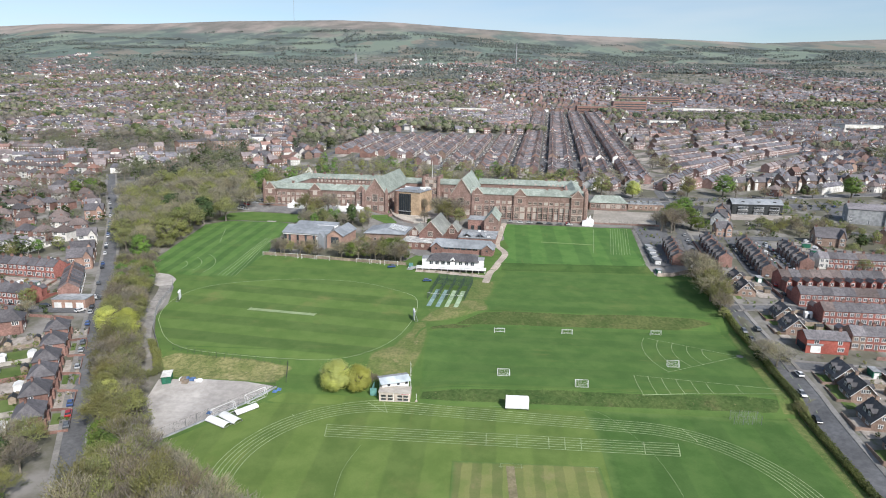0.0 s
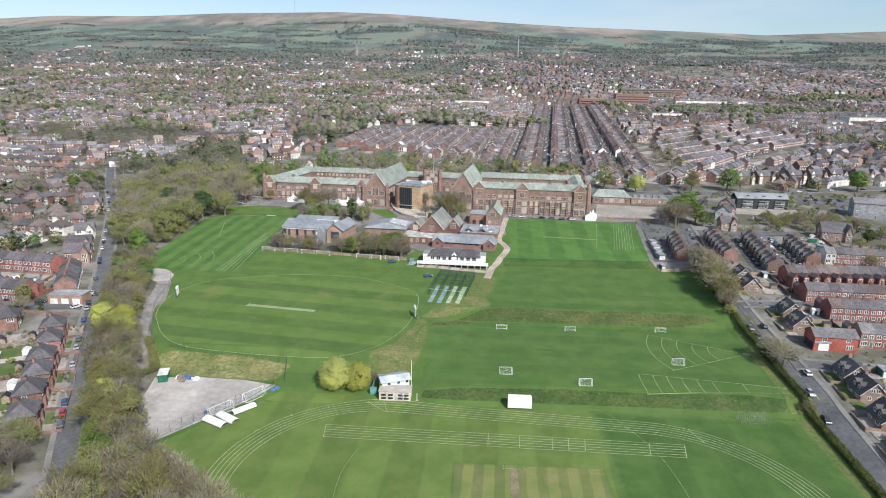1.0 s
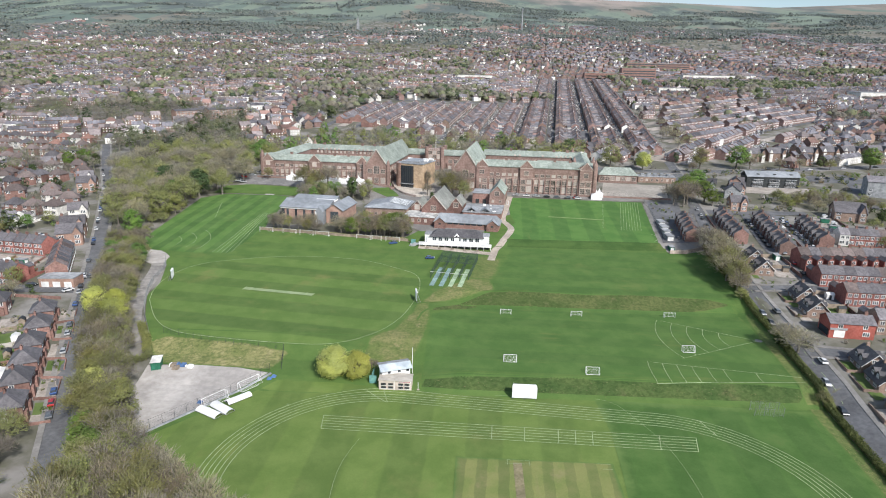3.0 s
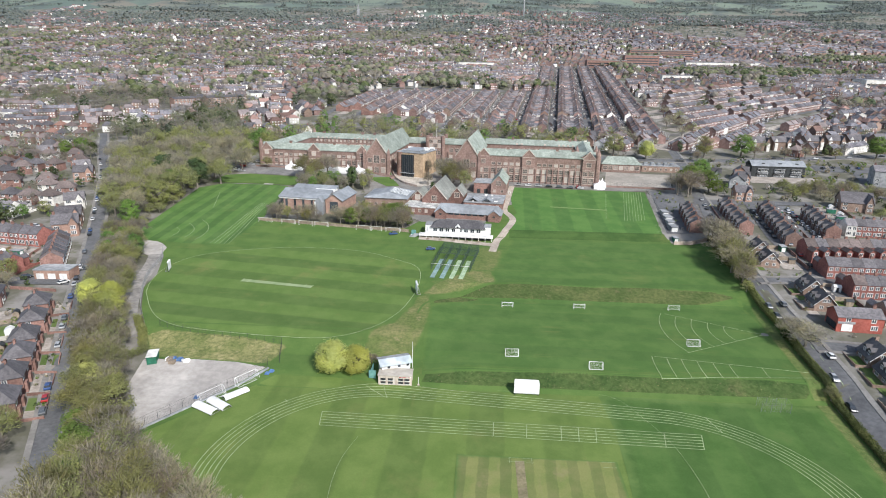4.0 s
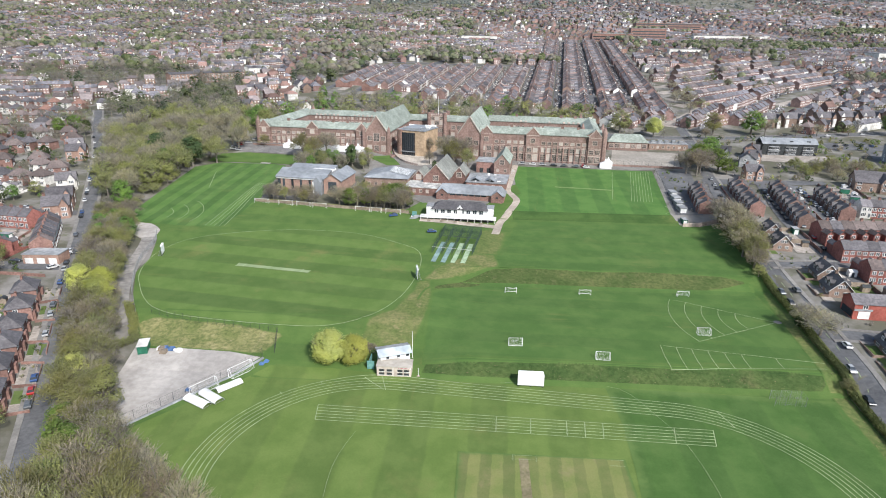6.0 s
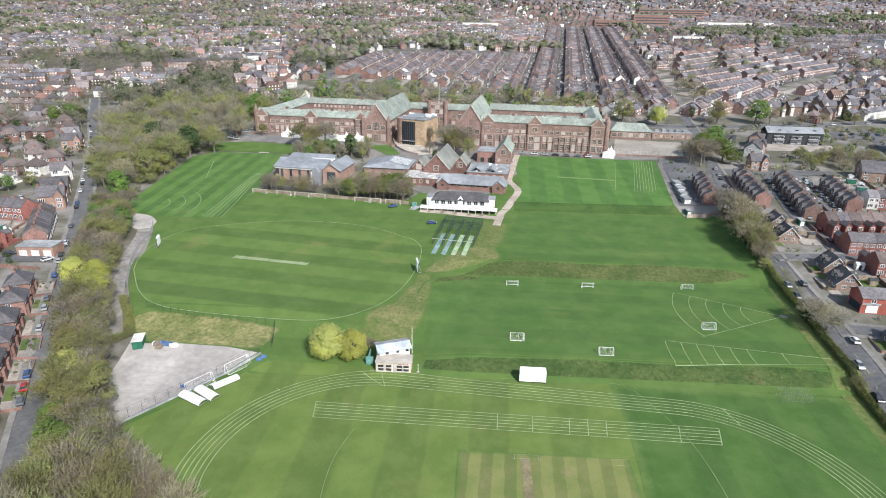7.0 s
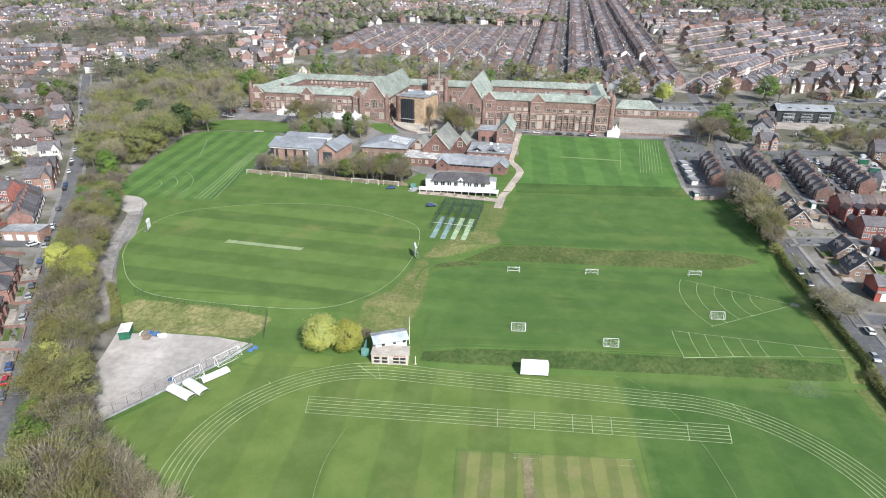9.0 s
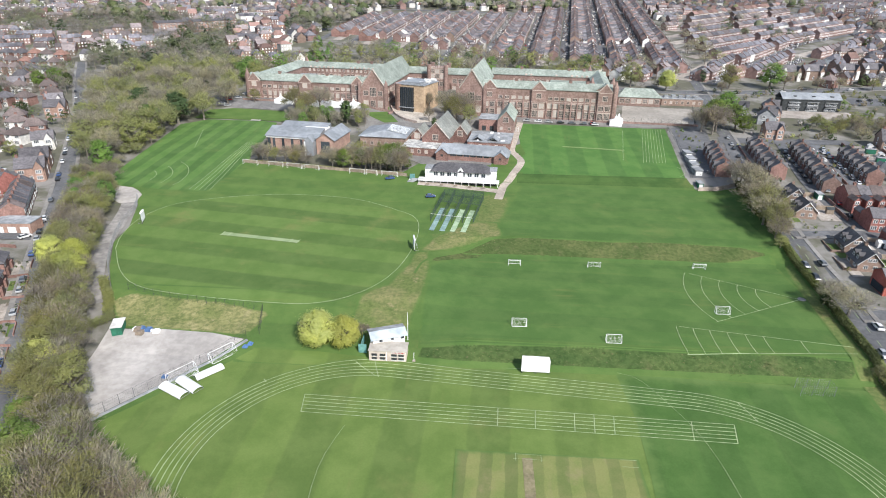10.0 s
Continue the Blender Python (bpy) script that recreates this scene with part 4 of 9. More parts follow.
# the drum-shaped arts building
arts = thing("arts_centre", "modern terracotta and orange clad block with a tall dark glass front", "arts centre", Matrix.Translation((-52.5, 419, 18.6)) @ pose(0, 0, 0, 0, 0, -20))
body = part("wall", Geo().box(1, 3, -3, 20, 24, 16.4), TIMBER_ORANGE, arts, "orange terracotta cladding")
drum = Geo()
ring = [(5.6 * math.cos(a) + 4.2, 6.5 * math.sin(a) + 7.6) for a in [math.pi * (0.75 + 0.74 * i / 12) for i in range(13)]]
ring += [(4.2, 12.0)]
n = len(ring)
drum.solid([(*p, -3) for p in ring] + [(*p, 16.8) for p in ring], [tuple(reversed(range(n))), tuple(range(n, 2 * n))] + [(i, (i + 1) % n, n + (i + 1) % n, n + i) for i in range(n)])
part("curved_wall", drum, surface("terracotta", (0.30, 0.19, 0.15), (0.38, 0.25, 0.2), 0.8, 0.2, vary=0), arts, "curved terracotta wall")
part("glass_front", Geo().box(4.4, 1.5, 0, 13.2, 3.2, 15.2), GLASS, arts, "tall dark glazed front")
for i in range(6):
    part("fin", Geo().box(5.0 + i * 1.5, 1.2, 0.2, 5.2 + i * 1.5, 1.6, 15.0), DARK, arts)
part("canopy", Geo().box(4, 0.6, 2.8, 13.6, 3, 3.2), LEAD, arts)
part("roof", Geo().box(0.6, 2.6, 16.4, 20.4, 24.4, 16.9), STEELROOF, arts, "grey flat roof with white vents")
part("roof_step", Geo().box(4, 4, 16.9, 17, 20, 18.1), STEELROOF, arts)
for x, y, s in ((3.4, 18, 1.7), (4.5, 6, 1.2), (15.5, 18, 2.0), (18, 22, 1.6), (15.5, 8.5, 1.1), (17.6, 12.5, 1.5)):
    part("roof_vent", Geo().beam((x - s, y, 17.6), (x + s, y, 17.6), s * 0.55, 0, 8), WHITE, arts, "white roof vent")
single("ramp_wall", ribbon(Geo(), smooth_line([(-56, 432), (-52, 416), (-48, 406), (-42, 398), (-35, 393)], 1.5), 0.5, 1.5, 0, 0, 1.6), [STONE_TRIM], "pale curved ramp wall", "wall", kind="structure")
single("forecourt", sheet([(-55, 430), (-50, 410), (-42, 399), (-34, 393), (-22, 400), (-19, 416), (-34, 418)], 0.24), [surface("pale_flags", (0.40, 0.36, 0.31), (0.5, 0.45, 0.39), 0.8, 0.2, vary=0)], "pale flagstone forecourt", "paving", kind="structure")
single("lawn", sheet([(-69, 410), (-56, 416), (-50, 404), (-46, 394), (-54, 392)], 0.24), [TURF], "small mown lawn by the arts block", "lawn", kind="structure")
single("lawn", sheet([(-72, 416), (-62, 426), (-56, 428), (-55, 420)], 0.24), [TURF], "small mown lawn below the school hall", "lawn", kind="structure")


# ---- sports hall and workshops ----
sports = thing("sports_hall", "brick sports hall with a grey metal roof", "sports hall", Matrix.Translation((-106.5, 341, 13.2)) @ pose(0, 0, 0, 0, 0, -8))
sw = part("wall", Geo().box(0, 0, -3, 28, 20, 7.6), BRICK_ORANGE, sports)
part("roof", Geo().poly([(-0.8, -0.9, 7.5), (28, -0.9, 7.5), (28, 9, 10.6), (-0.8, 9, 10.6)]).poly([(-0.8, 9, 10.6), (28, 9, 10.6), (28, 9, 8.6), (-0.8, 9, 8.6)]).poly([(-0.8, -0.9, 7.5), (-0.8, 9, 10.6), (-0.8, 9, 7.2), (-0.8, -0.9, 7.2)]).poly([(-0.8, -0.9, 7.2), (28, -0.9, 7.2), (28, -0.9, 7.5), (-0.8, -0.9, 7.5)]), STEELROOF, sports, "grey metal roof")
part("rear_roof", Geo().box(-0.5, 9, 7.6, 28, 20.5, 8.7), LEAD, sports)
part("rear_roof", Geo().poly([(1, 13, 8.8), (27, 13, 8.8), (27, 20.4, 10.8), (1, 20.4, 10.8)]).poly([(1, 20.4, 10.8), (27, 20.4, 10.8), (27, 20.4, 8), (1, 20.4, 8)]), STEELROOF, sports)
part("white_roof", Geo().box(15, 9.4, 8.7, 27, 18, 9.5), WHITE, sports, "white membrane roof")
for i in range(4):
    part("roof_plant", Geo().box(6.5 + i * 3.1, 11, 8.7, 8.6 + i * 3.1, 12.2, 9.9), DARK, sports)
part("fascia", Geo().box(-0.3, -0.5, 6.4, 28, -0.02, 7.3), WHITE, sports)
for i in range(5):
    part("window", Geo().box(3 + i * 5.0, -0.12, 0.8, 4.3 + i * 5.0, 0.05, 6.2), GLASS, sw)
part("corner_window", Geo().box(0.2, -0.16, 0.5, 1.8, 0.1, 6.2), GLASS, sw)
part("porch", Geo().walls(22, -5, 27, 1, -3, 6.4, 9.2, "y"), STEELROOF, sports)
part("porch_post", Geo().box(22.4, -5.4, -3, 23, -4.9, 6.6), WHITE, sports)
gal = part("gallery_wall", Geo().walls(27.5, -2, 37, 21, -3, 7.4, 10.6, "y"), BRICK_ORANGE, sports)
part("gallery_roof", Geo().roof(27.5, -2, 37, 21, 7.4, 10.6, "y", 0.7, 0.3), STEELROOF, sports)
part("gallery_window", Geo().box(30, -2.15, 0.5, 34.6, -1.9, 6.4), GLASS, gal)

work = thing("workshop_block", "low block with a patched flat roof and rooflights", "school building", Matrix.Translation((-60, 349, 13.9)) @ pose(0, 0, 0, 0, 0, -5))
ww = part("wall", Geo().box(0, 0, -2, 24, 22, 5.6), BRICK_BROWN, work)
part("roof", Geo().roof(-0.3, -0.3, 24.3, 22.3, 5.6, 8.2, "y", 0.4, 0.3, 4), STEELROOF, work)
part("rooflight", Geo().poly([(13.2, 5, 8.55), (23.2, 5, 6.4), (23.2, 18, 6.4), (13.2, 18, 8.55)]).poly([(13.2, 5, 8.5), (13.2, 18, 8.5), (23.2, 18, 6.0), (23.2, 5, 6.0)]), surface("rooflight_panel", (0.5, 0.53, 0.54), (0.75, 0.77, 0.78), 0.5, 0.3, 0.4, vary=0), work, "white translucent rooflight panels")
for i in range(7):
    part("glazing_bar", Geo().beam((13.3, 6 + i * 1.8, 8.62), (23.1, 6 + i * 1.8, 6.5), 0.09), LEAD, work)
for i in range(6):
    part("window", WIN_SMALL, None, ww, m=pose(2.5 + i * 3.8, 0, 1.6))

art = thing("gabled_hall", "red brick hall with steep grey slate roofs", "school building", Matrix.Translation((-33, 345, 13.6)) @ pose(0, 0, 0, 0, 0, -8))
for x0, x1, y0, y1, e, r in ((5, 19, 4, 36, 6.4, 14.0), (-2, 5, 8, 24, 5.6, 9.4), (19, 26, 18, 34, 5.8, 10.2)):
    w = part("wall", Geo().walls(x0, y0, x1, y1, -2, e, r, "y"), BRICK, art)
    part("roof", Geo().roof(x0, y0, x1, y1, e, r, "y", 0.4, 0.3), surface("mossy_slate", (0.17, 0.18, 0.165), (0.25, 0.255, 0.235), 0.8, 0.15, vary=0.1), art)
    part("window", WIN_MID, None, w, m=pose((x0 + x1) / 2, y0, e * 0.85))
    part("coping", Geo().beam((x0 - 0.3, y0, e), ((x0 + x1) / 2, y0, r + 0.4), 0.22).beam((x1 + 0.3, y0, e), ((x0 + x1) / 2, y0, r + 0.4), 0.22), STONE_TRIM, art)
part("flat_wall", Geo().box(-3, -7, -2, 15, 8, 3.6), BRICK, art)
part("flat_roof", Geo().box(-3.2, -7.2, 3.6, 15.2, 8, 4.0), surface("patched_felt", (0.33, 0.33, 0.32), (0.62, 0.61, 0.58), 0.4, 0.2, vary=0), art, "patched pale felt roof")
for i in range(4):
    part("window", WIN_SMALL, None, art, m=pose(-1 + i * 3.6, -7, 1.2))

changing = thing("changing_rooms", "long low red brick building with a grey hipped roof", "school building", Matrix.Translation((-19, 333.6, 12.5)) @ pose(0, 0, 0, 0, 0, -8))
cw = part("wall", Geo().box(0, 0, -2, 35.5, 10, 3.8), BRICK, changing)
part("roof", Geo().roof(0, 0, 35.5, 10, 3.8, 7.2, "x", 0.6, 0.3, 2.5), STEELROOF, changing)
for x in (3.2, 32):
    part("gable", Geo().walls(x - 3, -1.8, x + 3, 5, -2, 3.8, 6.2, "y"), BRICK, changing)
    part("gable_roof", Geo().roof(x - 3, -1.8, x + 3, 5, 3.8, 6.2, "y", 0.3, 0.25), STEELROOF, changing)
    part("vent", Geo().box(x - 0.6, -1.9, 2.4, x + 0.6, -1.75, 3.4), DARK, changing)
for i in range(6):
    part("window", Geo().box(7.2 + i * 3.3, -0.1, 2.5, 9.9 + i * 3.3, 0.05, 3.4), GLASS, cw)

science = thing("flat_roofed_block", "single-storey block with a grey cluttered flat roof", "school building", Matrix.Translation((-4, 350, 14.2)) @ pose(0, 0, 0, 0, 0, -7))
fw = part("wall", Geo().box(0, 0, -2, 22, 22, 3.8), BRICK, science)
part("roof", Geo().box(-0.3, -0.3, 3.8, 22.3, 22.3, 4.3), LEAD, science)
rnd = random.Random(9)
for i in range(14):
    x, y = rnd.uniform(1, 19), rnd.uniform(1, 19)
    part("rooflight", Geo().box(x, y, 4.3, x + rnd.uniform(0.8, 2.6), y + rnd.uniform(0.8, 2), 4.6 + rnd.uniform(0.1, 0.9)), WHITE if rnd.random() < 0.5 else LEAD, science)
for x0 in (2, 10):
    part("pitched_rooflight", Geo().roof(x0, 1, x0 + 6, 8, 4.3, 6.2, "y", 0.1, 0.15), STEELROOF, science)
for i in range(5):
    part("window", WIN_SMALL, None, fw, m=pose(2.4 + i * 4.2, 0, 1.2))

lodge = thing("chapel_lodge", "red brick and stone lodge with a steep green roof", "school building", Matrix.Translation((4, 379, 16.2)) @ pose(0, 0, 0, 0, 0, -7))
lw = part("wall", Geo().walls(8, 0, 17, 26, -2, 7.4, 12.4, "y"), STONE, lodge)
part("roof", Geo().roof(8, 0, 17, 26, 7.4, 12.4, "y", 0.4, 0.3), COPPER, lodge)
part("window", WIN_MID, None, lw, m=pose(12.5, 0, 6.4))
part("wing_wall", Geo().box(-3, 4, -2, 8, 18, 6.6), BRICK, lodge)
part("wing_roof", Geo().box(-3.3, 3.7, 6.6, 8, 18.3, 7.0), LEAD, lodge)
for dx in (-1, 3.4):
    part("doorway", Geo().box(dx, 3.85, 0, dx + 2.2, 4.05, 3), DARK, lodge)
for dx in (9.6, 14.2):
    part("window", WIN_SMALL, None, lw, m=pose(dx + 0.6, 0, 2.2))

# white marquees
def marquee(x, y, w, d, peaks, turn=-7):
    t = thing("marquee", "white peaked marquee on the terrace", "marquee", Matrix.Translation((x, y, ground(x, y))) @ pose(0, 0, 0, 0, 0, turn), "marquees")
    for i in range(peaks):
        a, b = w * i / peaks, w * (i + 1) / peaks
        m = (a + b) / 2
        g = Geo().box(a, 0, 0, b, d, 2.6)
        g.solid([(a, 0, 2.6), (b, 0, 2.6), (b, d, 2.6), (a, d, 2.6), (m - 0.8, d / 2 - 0.8, 3.8), (m + 0.8, d / 2 - 0.8, 3.8), (m + 0.8, d / 2 + 0.8, 3.8), (m - 0.8, d / 2 + 0.8, 3.8), (m, d / 2, 6.2)],
                ((0, 1, 5, 4), (1, 2, 6, 5), (2, 3, 7, 6), (3, 0, 4, 7), (4, 5, 8), (5, 6, 8), (6, 7, 8), (7, 4, 8)))
        part("canopy", g, CANVAS, t)


marquee(-128, 419, 12, 7, 2)
marquee(-103, 416, 30, 6, 4)
marquee(78, 398.5, 7, 7, 1)
marquee(81.5, 403, 5, 5, 1)


# ---- pavilion, scorer's hut, nets, goals ----
pav = thing("cricket_pavilion", "long white cricket pavilion with a dark hipped roof", "pavilion", Matrix.Translation((-22.5, 305.5, 9.6)) @ pose(0, 0, 0, 0, 0, -3))
# the shade under the deck is put in as a solid dark box
part("plinth", Geo().box(0, 0, -1.5, 33, 9, 2.1), DARK, pav, "solid dark block that gives the undercroft its shade")
pw = part("wall", Geo().box(1.5, 1.2, 2.1, 31.5, 9, 5.6), WHITE, pav)
part("terrace_deck", Geo().box(-2.4, -2.2, 1.9, 34.2, 1.2, 2.25), WHITE, pav)
part("terrace_front", Geo().box(-2.4, -2.26, 1.5, 34.2, -2.12, 1.9), WHITE, pav, "white boarded terrace front")
part("roof", Geo().roof(3.4, 1.0, 29.6, 9.2, 5.6, 8.2, "x", 0.7, 0.3, 4.2), DARK_SLATE, pav, "dark slate hipped roof")
for x in (0.2, 29.8):
    part("end_block", Geo().box(x, 2, 2.1, x + 3, 8.5, 5.9), WHITE, pav)
    part("end_roof", Geo().box(x - 0.2, 1.8, 5.9, x + 3.2, 8.7, 6.15), LEAD, pav)
for i in range(8):
    part("window", Geo().box(4.3 + i * 3.1, 1.06, 3.2, 6.1 + i * 3.1, 1.25, 4.8), GLASS, pw)
    part("window_bar", Geo().box(5.15 + i * 3.1, 1.0, 3.2, 5.25 + i * 3.1, 1.1, 4.8), WHITE, pw)
part("clock_gable", Geo().walls(15.2, 0.6, 17.8, 3, 2.1, 5.9, 7.0, "y"), WHITE, pav)
part("clock", Geo().beam((16.5, 0.62, 5.6), (16.5, 0.5, 5.6), 0.55, 0, 12), DARK, pav, "round dark clock face")
handrail = Geo().box(-2.4, -2.2, 3.0, 34.2, -2.1, 3.1)
for i in range(25):
    handrail.box(-2.4 + i * 1.52, -2.2, 2.2, -2.32 + i * 1.52, -2.1, 3.0)
part("railing", handrail, WHITE, pav)
for i in range(12):
    part("post", Geo().box(-2.2 + i * 3.25, -2.1, -1.0, -1.95 + i * 3.25, -1.85, 1.95), WHITE, pav)
steps = Geo()
for i in range(8):
    steps.box(-5.2 - i * 0.45, -2.0, 1.9 - (i + 1) * 0.26, -2.4 - i * 0.45 + 0.01, 0, 1.9 - i * 0.26)
part("steps", steps, LEAD, pav)
for i in range(5):
    x = 2 + i * 6.3
    bench = thing("bench", "wooden bench on the pavilion paving", "bench", Matrix.Translation((-22.5 + x, 300.8 - x * 0.05, ground(-22.5 + x, 300.8) + 0.2)), "benches")
    part("seat", Geo().box(-0.8, -0.2, 0.4, 0.8, 0.2, 0.46), TIMBER, bench)
    part("backrest", Geo().box(-0.8, 0.18, 0.46, 0.8, 0.24, 0.9), TIMBER, bench)
    for sx in (-0.7, 0.65):
        part("leg", Geo().box(sx, -0.18, 0, sx + 0.06, 0.2, 0.42), TIMBER, bench)

hut = thing("scorers_hut", "cream two-storey scorers' hut with a grey sheet roof", "hut", Matrix.Translation((-25.6, 178.5, 0.3)) @ pose(0, 0, 0, 0, 0, 0))
CREAM = surface("cream_boards", (0.52, 0.44, 0.38), (0.63, 0.55, 0.48), 0.8, 0.3, vary=0.03)
hw = part("wall", Geo().box(0, 0, -1, 10, 4.5, 3.3), CREAM, hut)
part("lower_roof", Geo().box(-0.2, -0.2, 3.3, 10.2, 4.6, 3.5), surface("buff_felt", (0.42, 0.38, 0.33), (0.5, 0.46, 0.4), 0.7, 0.3, vary=0), hut)
SKEW = Matrix.Translation((4.9, 5.2, 0)) @ pose(0, 0, 0, 0, 0, 22) @ Matrix.Translation((-4.4, -4.6, 0))
up = part("upper_wall", Geo().box(-0.3, 4.2, -1, 8.6, 8.6, 4.9), WHITE, hut, m=SKEW)
SHEET = surface("pale_sheet_roof", (0.4, 0.46, 0.5), (0.52, 0.57, 0.61), 0.6, 0.2, 0.5, vary=0)
part("upper_roof", Geo().solid([(-1.0, 3.5, 4.75), (9.2, 3.5, 4.75), (9.2, 6.4, 5.75), (-1.0, 6.4, 5.75), (-1.0, 3.5, 4.95), (9.2, 3.5, 4.95), (9.2, 6.4, 5.95), (-1.0, 6.4, 5.95)], ((3, 2, 1, 0), (4, 5, 6, 7), (0, 1, 5, 4), (1, 2, 6, 5), (2, 3, 7, 6), (3, 0, 4, 7))), SHEET, hut, "pale blue-grey sheet roof", SKEW)
part("rear_roof", Geo().solid([(-1.0, 6.42, 5.75), (9.2, 6.42, 5.75), (9.2, 9.0, 5.2), (-1.0, 9.0, 5.2), (-1.0, 6.42, 5.95), (9.2, 6.42, 5.95), (9.2, 9.0, 5.4), (-1.0, 9.0, 5.4)], ((3, 2, 1, 0), (4, 5, 6, 7), (0, 1, 5, 4), (1, 2, 6, 5), (2, 3, 7, 6), (3, 0, 4, 7))), LEAD, hut, "rusty grey rear roof slope", SKEW)
for x in (1.4, 4.6, 7.4):
    part("upper_window", Geo().box(x, 4.05, 3.7, x + 0.9, 4.25, 4.7), GLASS, up)
for x in (0.7, 2.9, 6.0, 7.9):
    for z in (0.7, 1.8):
        part("window", Geo().box(x, -0.08, z, x + 1.5, 0.05, z + 0.7), DARK, hw)
        part("window_sill", Geo().box(x - 0.1, -0.14, z - 0.12, x + 1.6, 0.0, z), WHITE, hw)
part("divider", Geo().box(4.65, -0.1, -1, 4.85, 0.02, 3.3), WHITE, hut)
sign = part("sign", Geo().box(6.1, -0.1, 2.8, 9.9, 0.0, 3.2), WHITE, hut, "sign with a row of red marks")
for i in range(9):
    part("sign_mark", Geo().box(6.3 + i * 0.38, -0.13, 2.88, 6.55 + i * 0.38, -0.09, 3.12), CARS[5], sign)
part("teal_screen", Geo().box(-2.8, 3, -0.6, -2.6, 7.5, 3.2).box(-3.4, 2.9, -0.6, -1.2, 3.1, 3.2), TEAL, hut, "teal mesh side screen")
single("flagpole", Geo().beam((-16.2, 187.5, 0.5), (-16.2, 187.5, 10.6), 0.11, 0, 6, 0.06), [WHITE], "tall white flagpole behind the hut", "flagpole")
for x, y in ((-13.6, 179.2),):
    t = thing("post", "white post on a pale concrete base", "post", Matrix.Translation((x, y, ground(x, y) + 0.1)), "posts by the hut")
    part("shaft", Geo().box(-0.06, -0.06, 0, 0.06, 0.06, 2.6), WHITE, t)
    part("base", Geo().box(-0.4, -0.35, 0, 0.4, 0.35, 0.15), STONE_TRIM, t)

def sightscreen(x, y, w, h, turn, deep=0.5):
    t = thing("sightscreen", "white cricket sightscreen on a wheeled frame", "sightscreen", Matrix.Translation((x, y, ground(x, y) + 0.15)) @ pose(0, 0, 0, 0, 0, turn), "sightscreens")
    n = 12
    for i in range(n):
        part("slat", Geo().box(-w / 2, -0.05, 0.6 + (h - 0.6) * i / n, w / 2, 0.03, 0.6 + (h - 0.6) * (i + 0.97) / n), CANVAS, t)
    part("top_board", Geo().poly([(-w / 2, -0.05, h), (w / 2, -0.05, h), (w / 2 - 0.2, deep, h + 0.25), (-w / 2 + 0.2, deep, h + 0.25)]).poly([(-w / 2, 0.0, h - 0.08), (-w / 2 + 0.2, deep, h + 0.17), (w / 2 - 0.2, deep, h + 0.17), (w / 2, 0.0, h - 0.08)]), CANVAS, t)
    for sx in (-w / 2 + 0.3, 0, w / 2 - 0.3):
        part("leg", Geo().beam((sx, 0.1, 0), (sx, 0.1, h), 0.05).beam((sx, 1.5, 0), (sx, 0.1, h * 0.9), 0.035).beam((sx, -0.2, 0.1), (sx, 1.6, 0.1), 0.04), GREYSTEEL, t)
        part("wheel", Geo().beam((sx - 0.08, 0.1, 0.2), (sx + 0.08, 0.1, 0.2), 0.2, 0, 10), TYRE, t)


sightscreen(18.6, 176.6, 7.4, 4.0, -1, 1.8)
sightscreen(-20.2, 240.5, 5.5, 4.0, -78)
sightscreen(-127.5, 254.5, 5.0, 4.0, 106)


def goal(x, y, w, h, turn, net=True, label="white portable goal with a net", deep=1.4):
    t = thing("goal", label, "goal", Matrix.Translation((x, y, ground(x, y) + 0.12)) @ pose(0, 0, 0, 0, 0, turn), "goals")
    r = 0.075
    for sx in (-w / 2, w / 2):
        part("post", Geo().beam((sx, 0, 0), (sx, 0, h), r), WHITE, t)
        part("side_bar", Geo().beam((sx, 0, 0.05), (sx, deep, 0.05), r).beam((sx, 0, h), (sx, deep * 0.5, h), r).beam((sx, deep * 0.5, h), (sx, deep, 0.05), r * 0.8), WHITE, t)
    part("crossbar", Geo().beam((-w / 2, 0, h), (w / 2, 0, h), r), WHITE, t)
    part("ground_bar", Geo().beam((-w / 2, deep, 0.06), (w / 2, deep, 0.06), r), WHITE, t)
    if net:
        g = Geo()
        n = round(w / 0.35)
        for i in range(n + 1):
            sx = -w / 2 + w * i / n
            g.beam((sx, deep * 0.5, h), (sx, deep, 0.06), 0.012, 0, 3)
        for i in range(6):
            k = i / 5
            g.beam((-w / 2, deep * (0.5 + 0.5 * k), h * (1 - k)), (w / 2, deep * (0.5 + 0.5 * k), h * (1 - k)), 0.012, 0, 3)
        part("net", g, CANVAS, t)


for x, y, turn in ((15.7, 234.4, 2), (43.3, 235, 3), (79.8, 237, 2), (15.2, 195.8, 182), (40.9, 189.4, 180), (77, 208, 182)):
    goal(x, y, 4.2, 2.0, turn)
for x, y in ((-108, 318.2), (-95, 316.6), (-85.5, 315.4), (-77, 314.3), (-54.5, 311.2), (-47.5, 310.4), (-39, 309.4)):
    goal(x, y, 7.3 if x not in (-47.5,) else 5.0, 2.44, -7, False, "white full-size goal frame beside the fence")
goal(-72.7, 168.3, 7.6, 2.44, -125, True, "white full-size goal beside the gravel yard", 2.0)
goal(-65.9, 177.7, 7.3, 2.44, -125, True, "white full-size goal beside the gravel yard", 2.0)
goal(24, 383, 4.0, 2.0, 90)


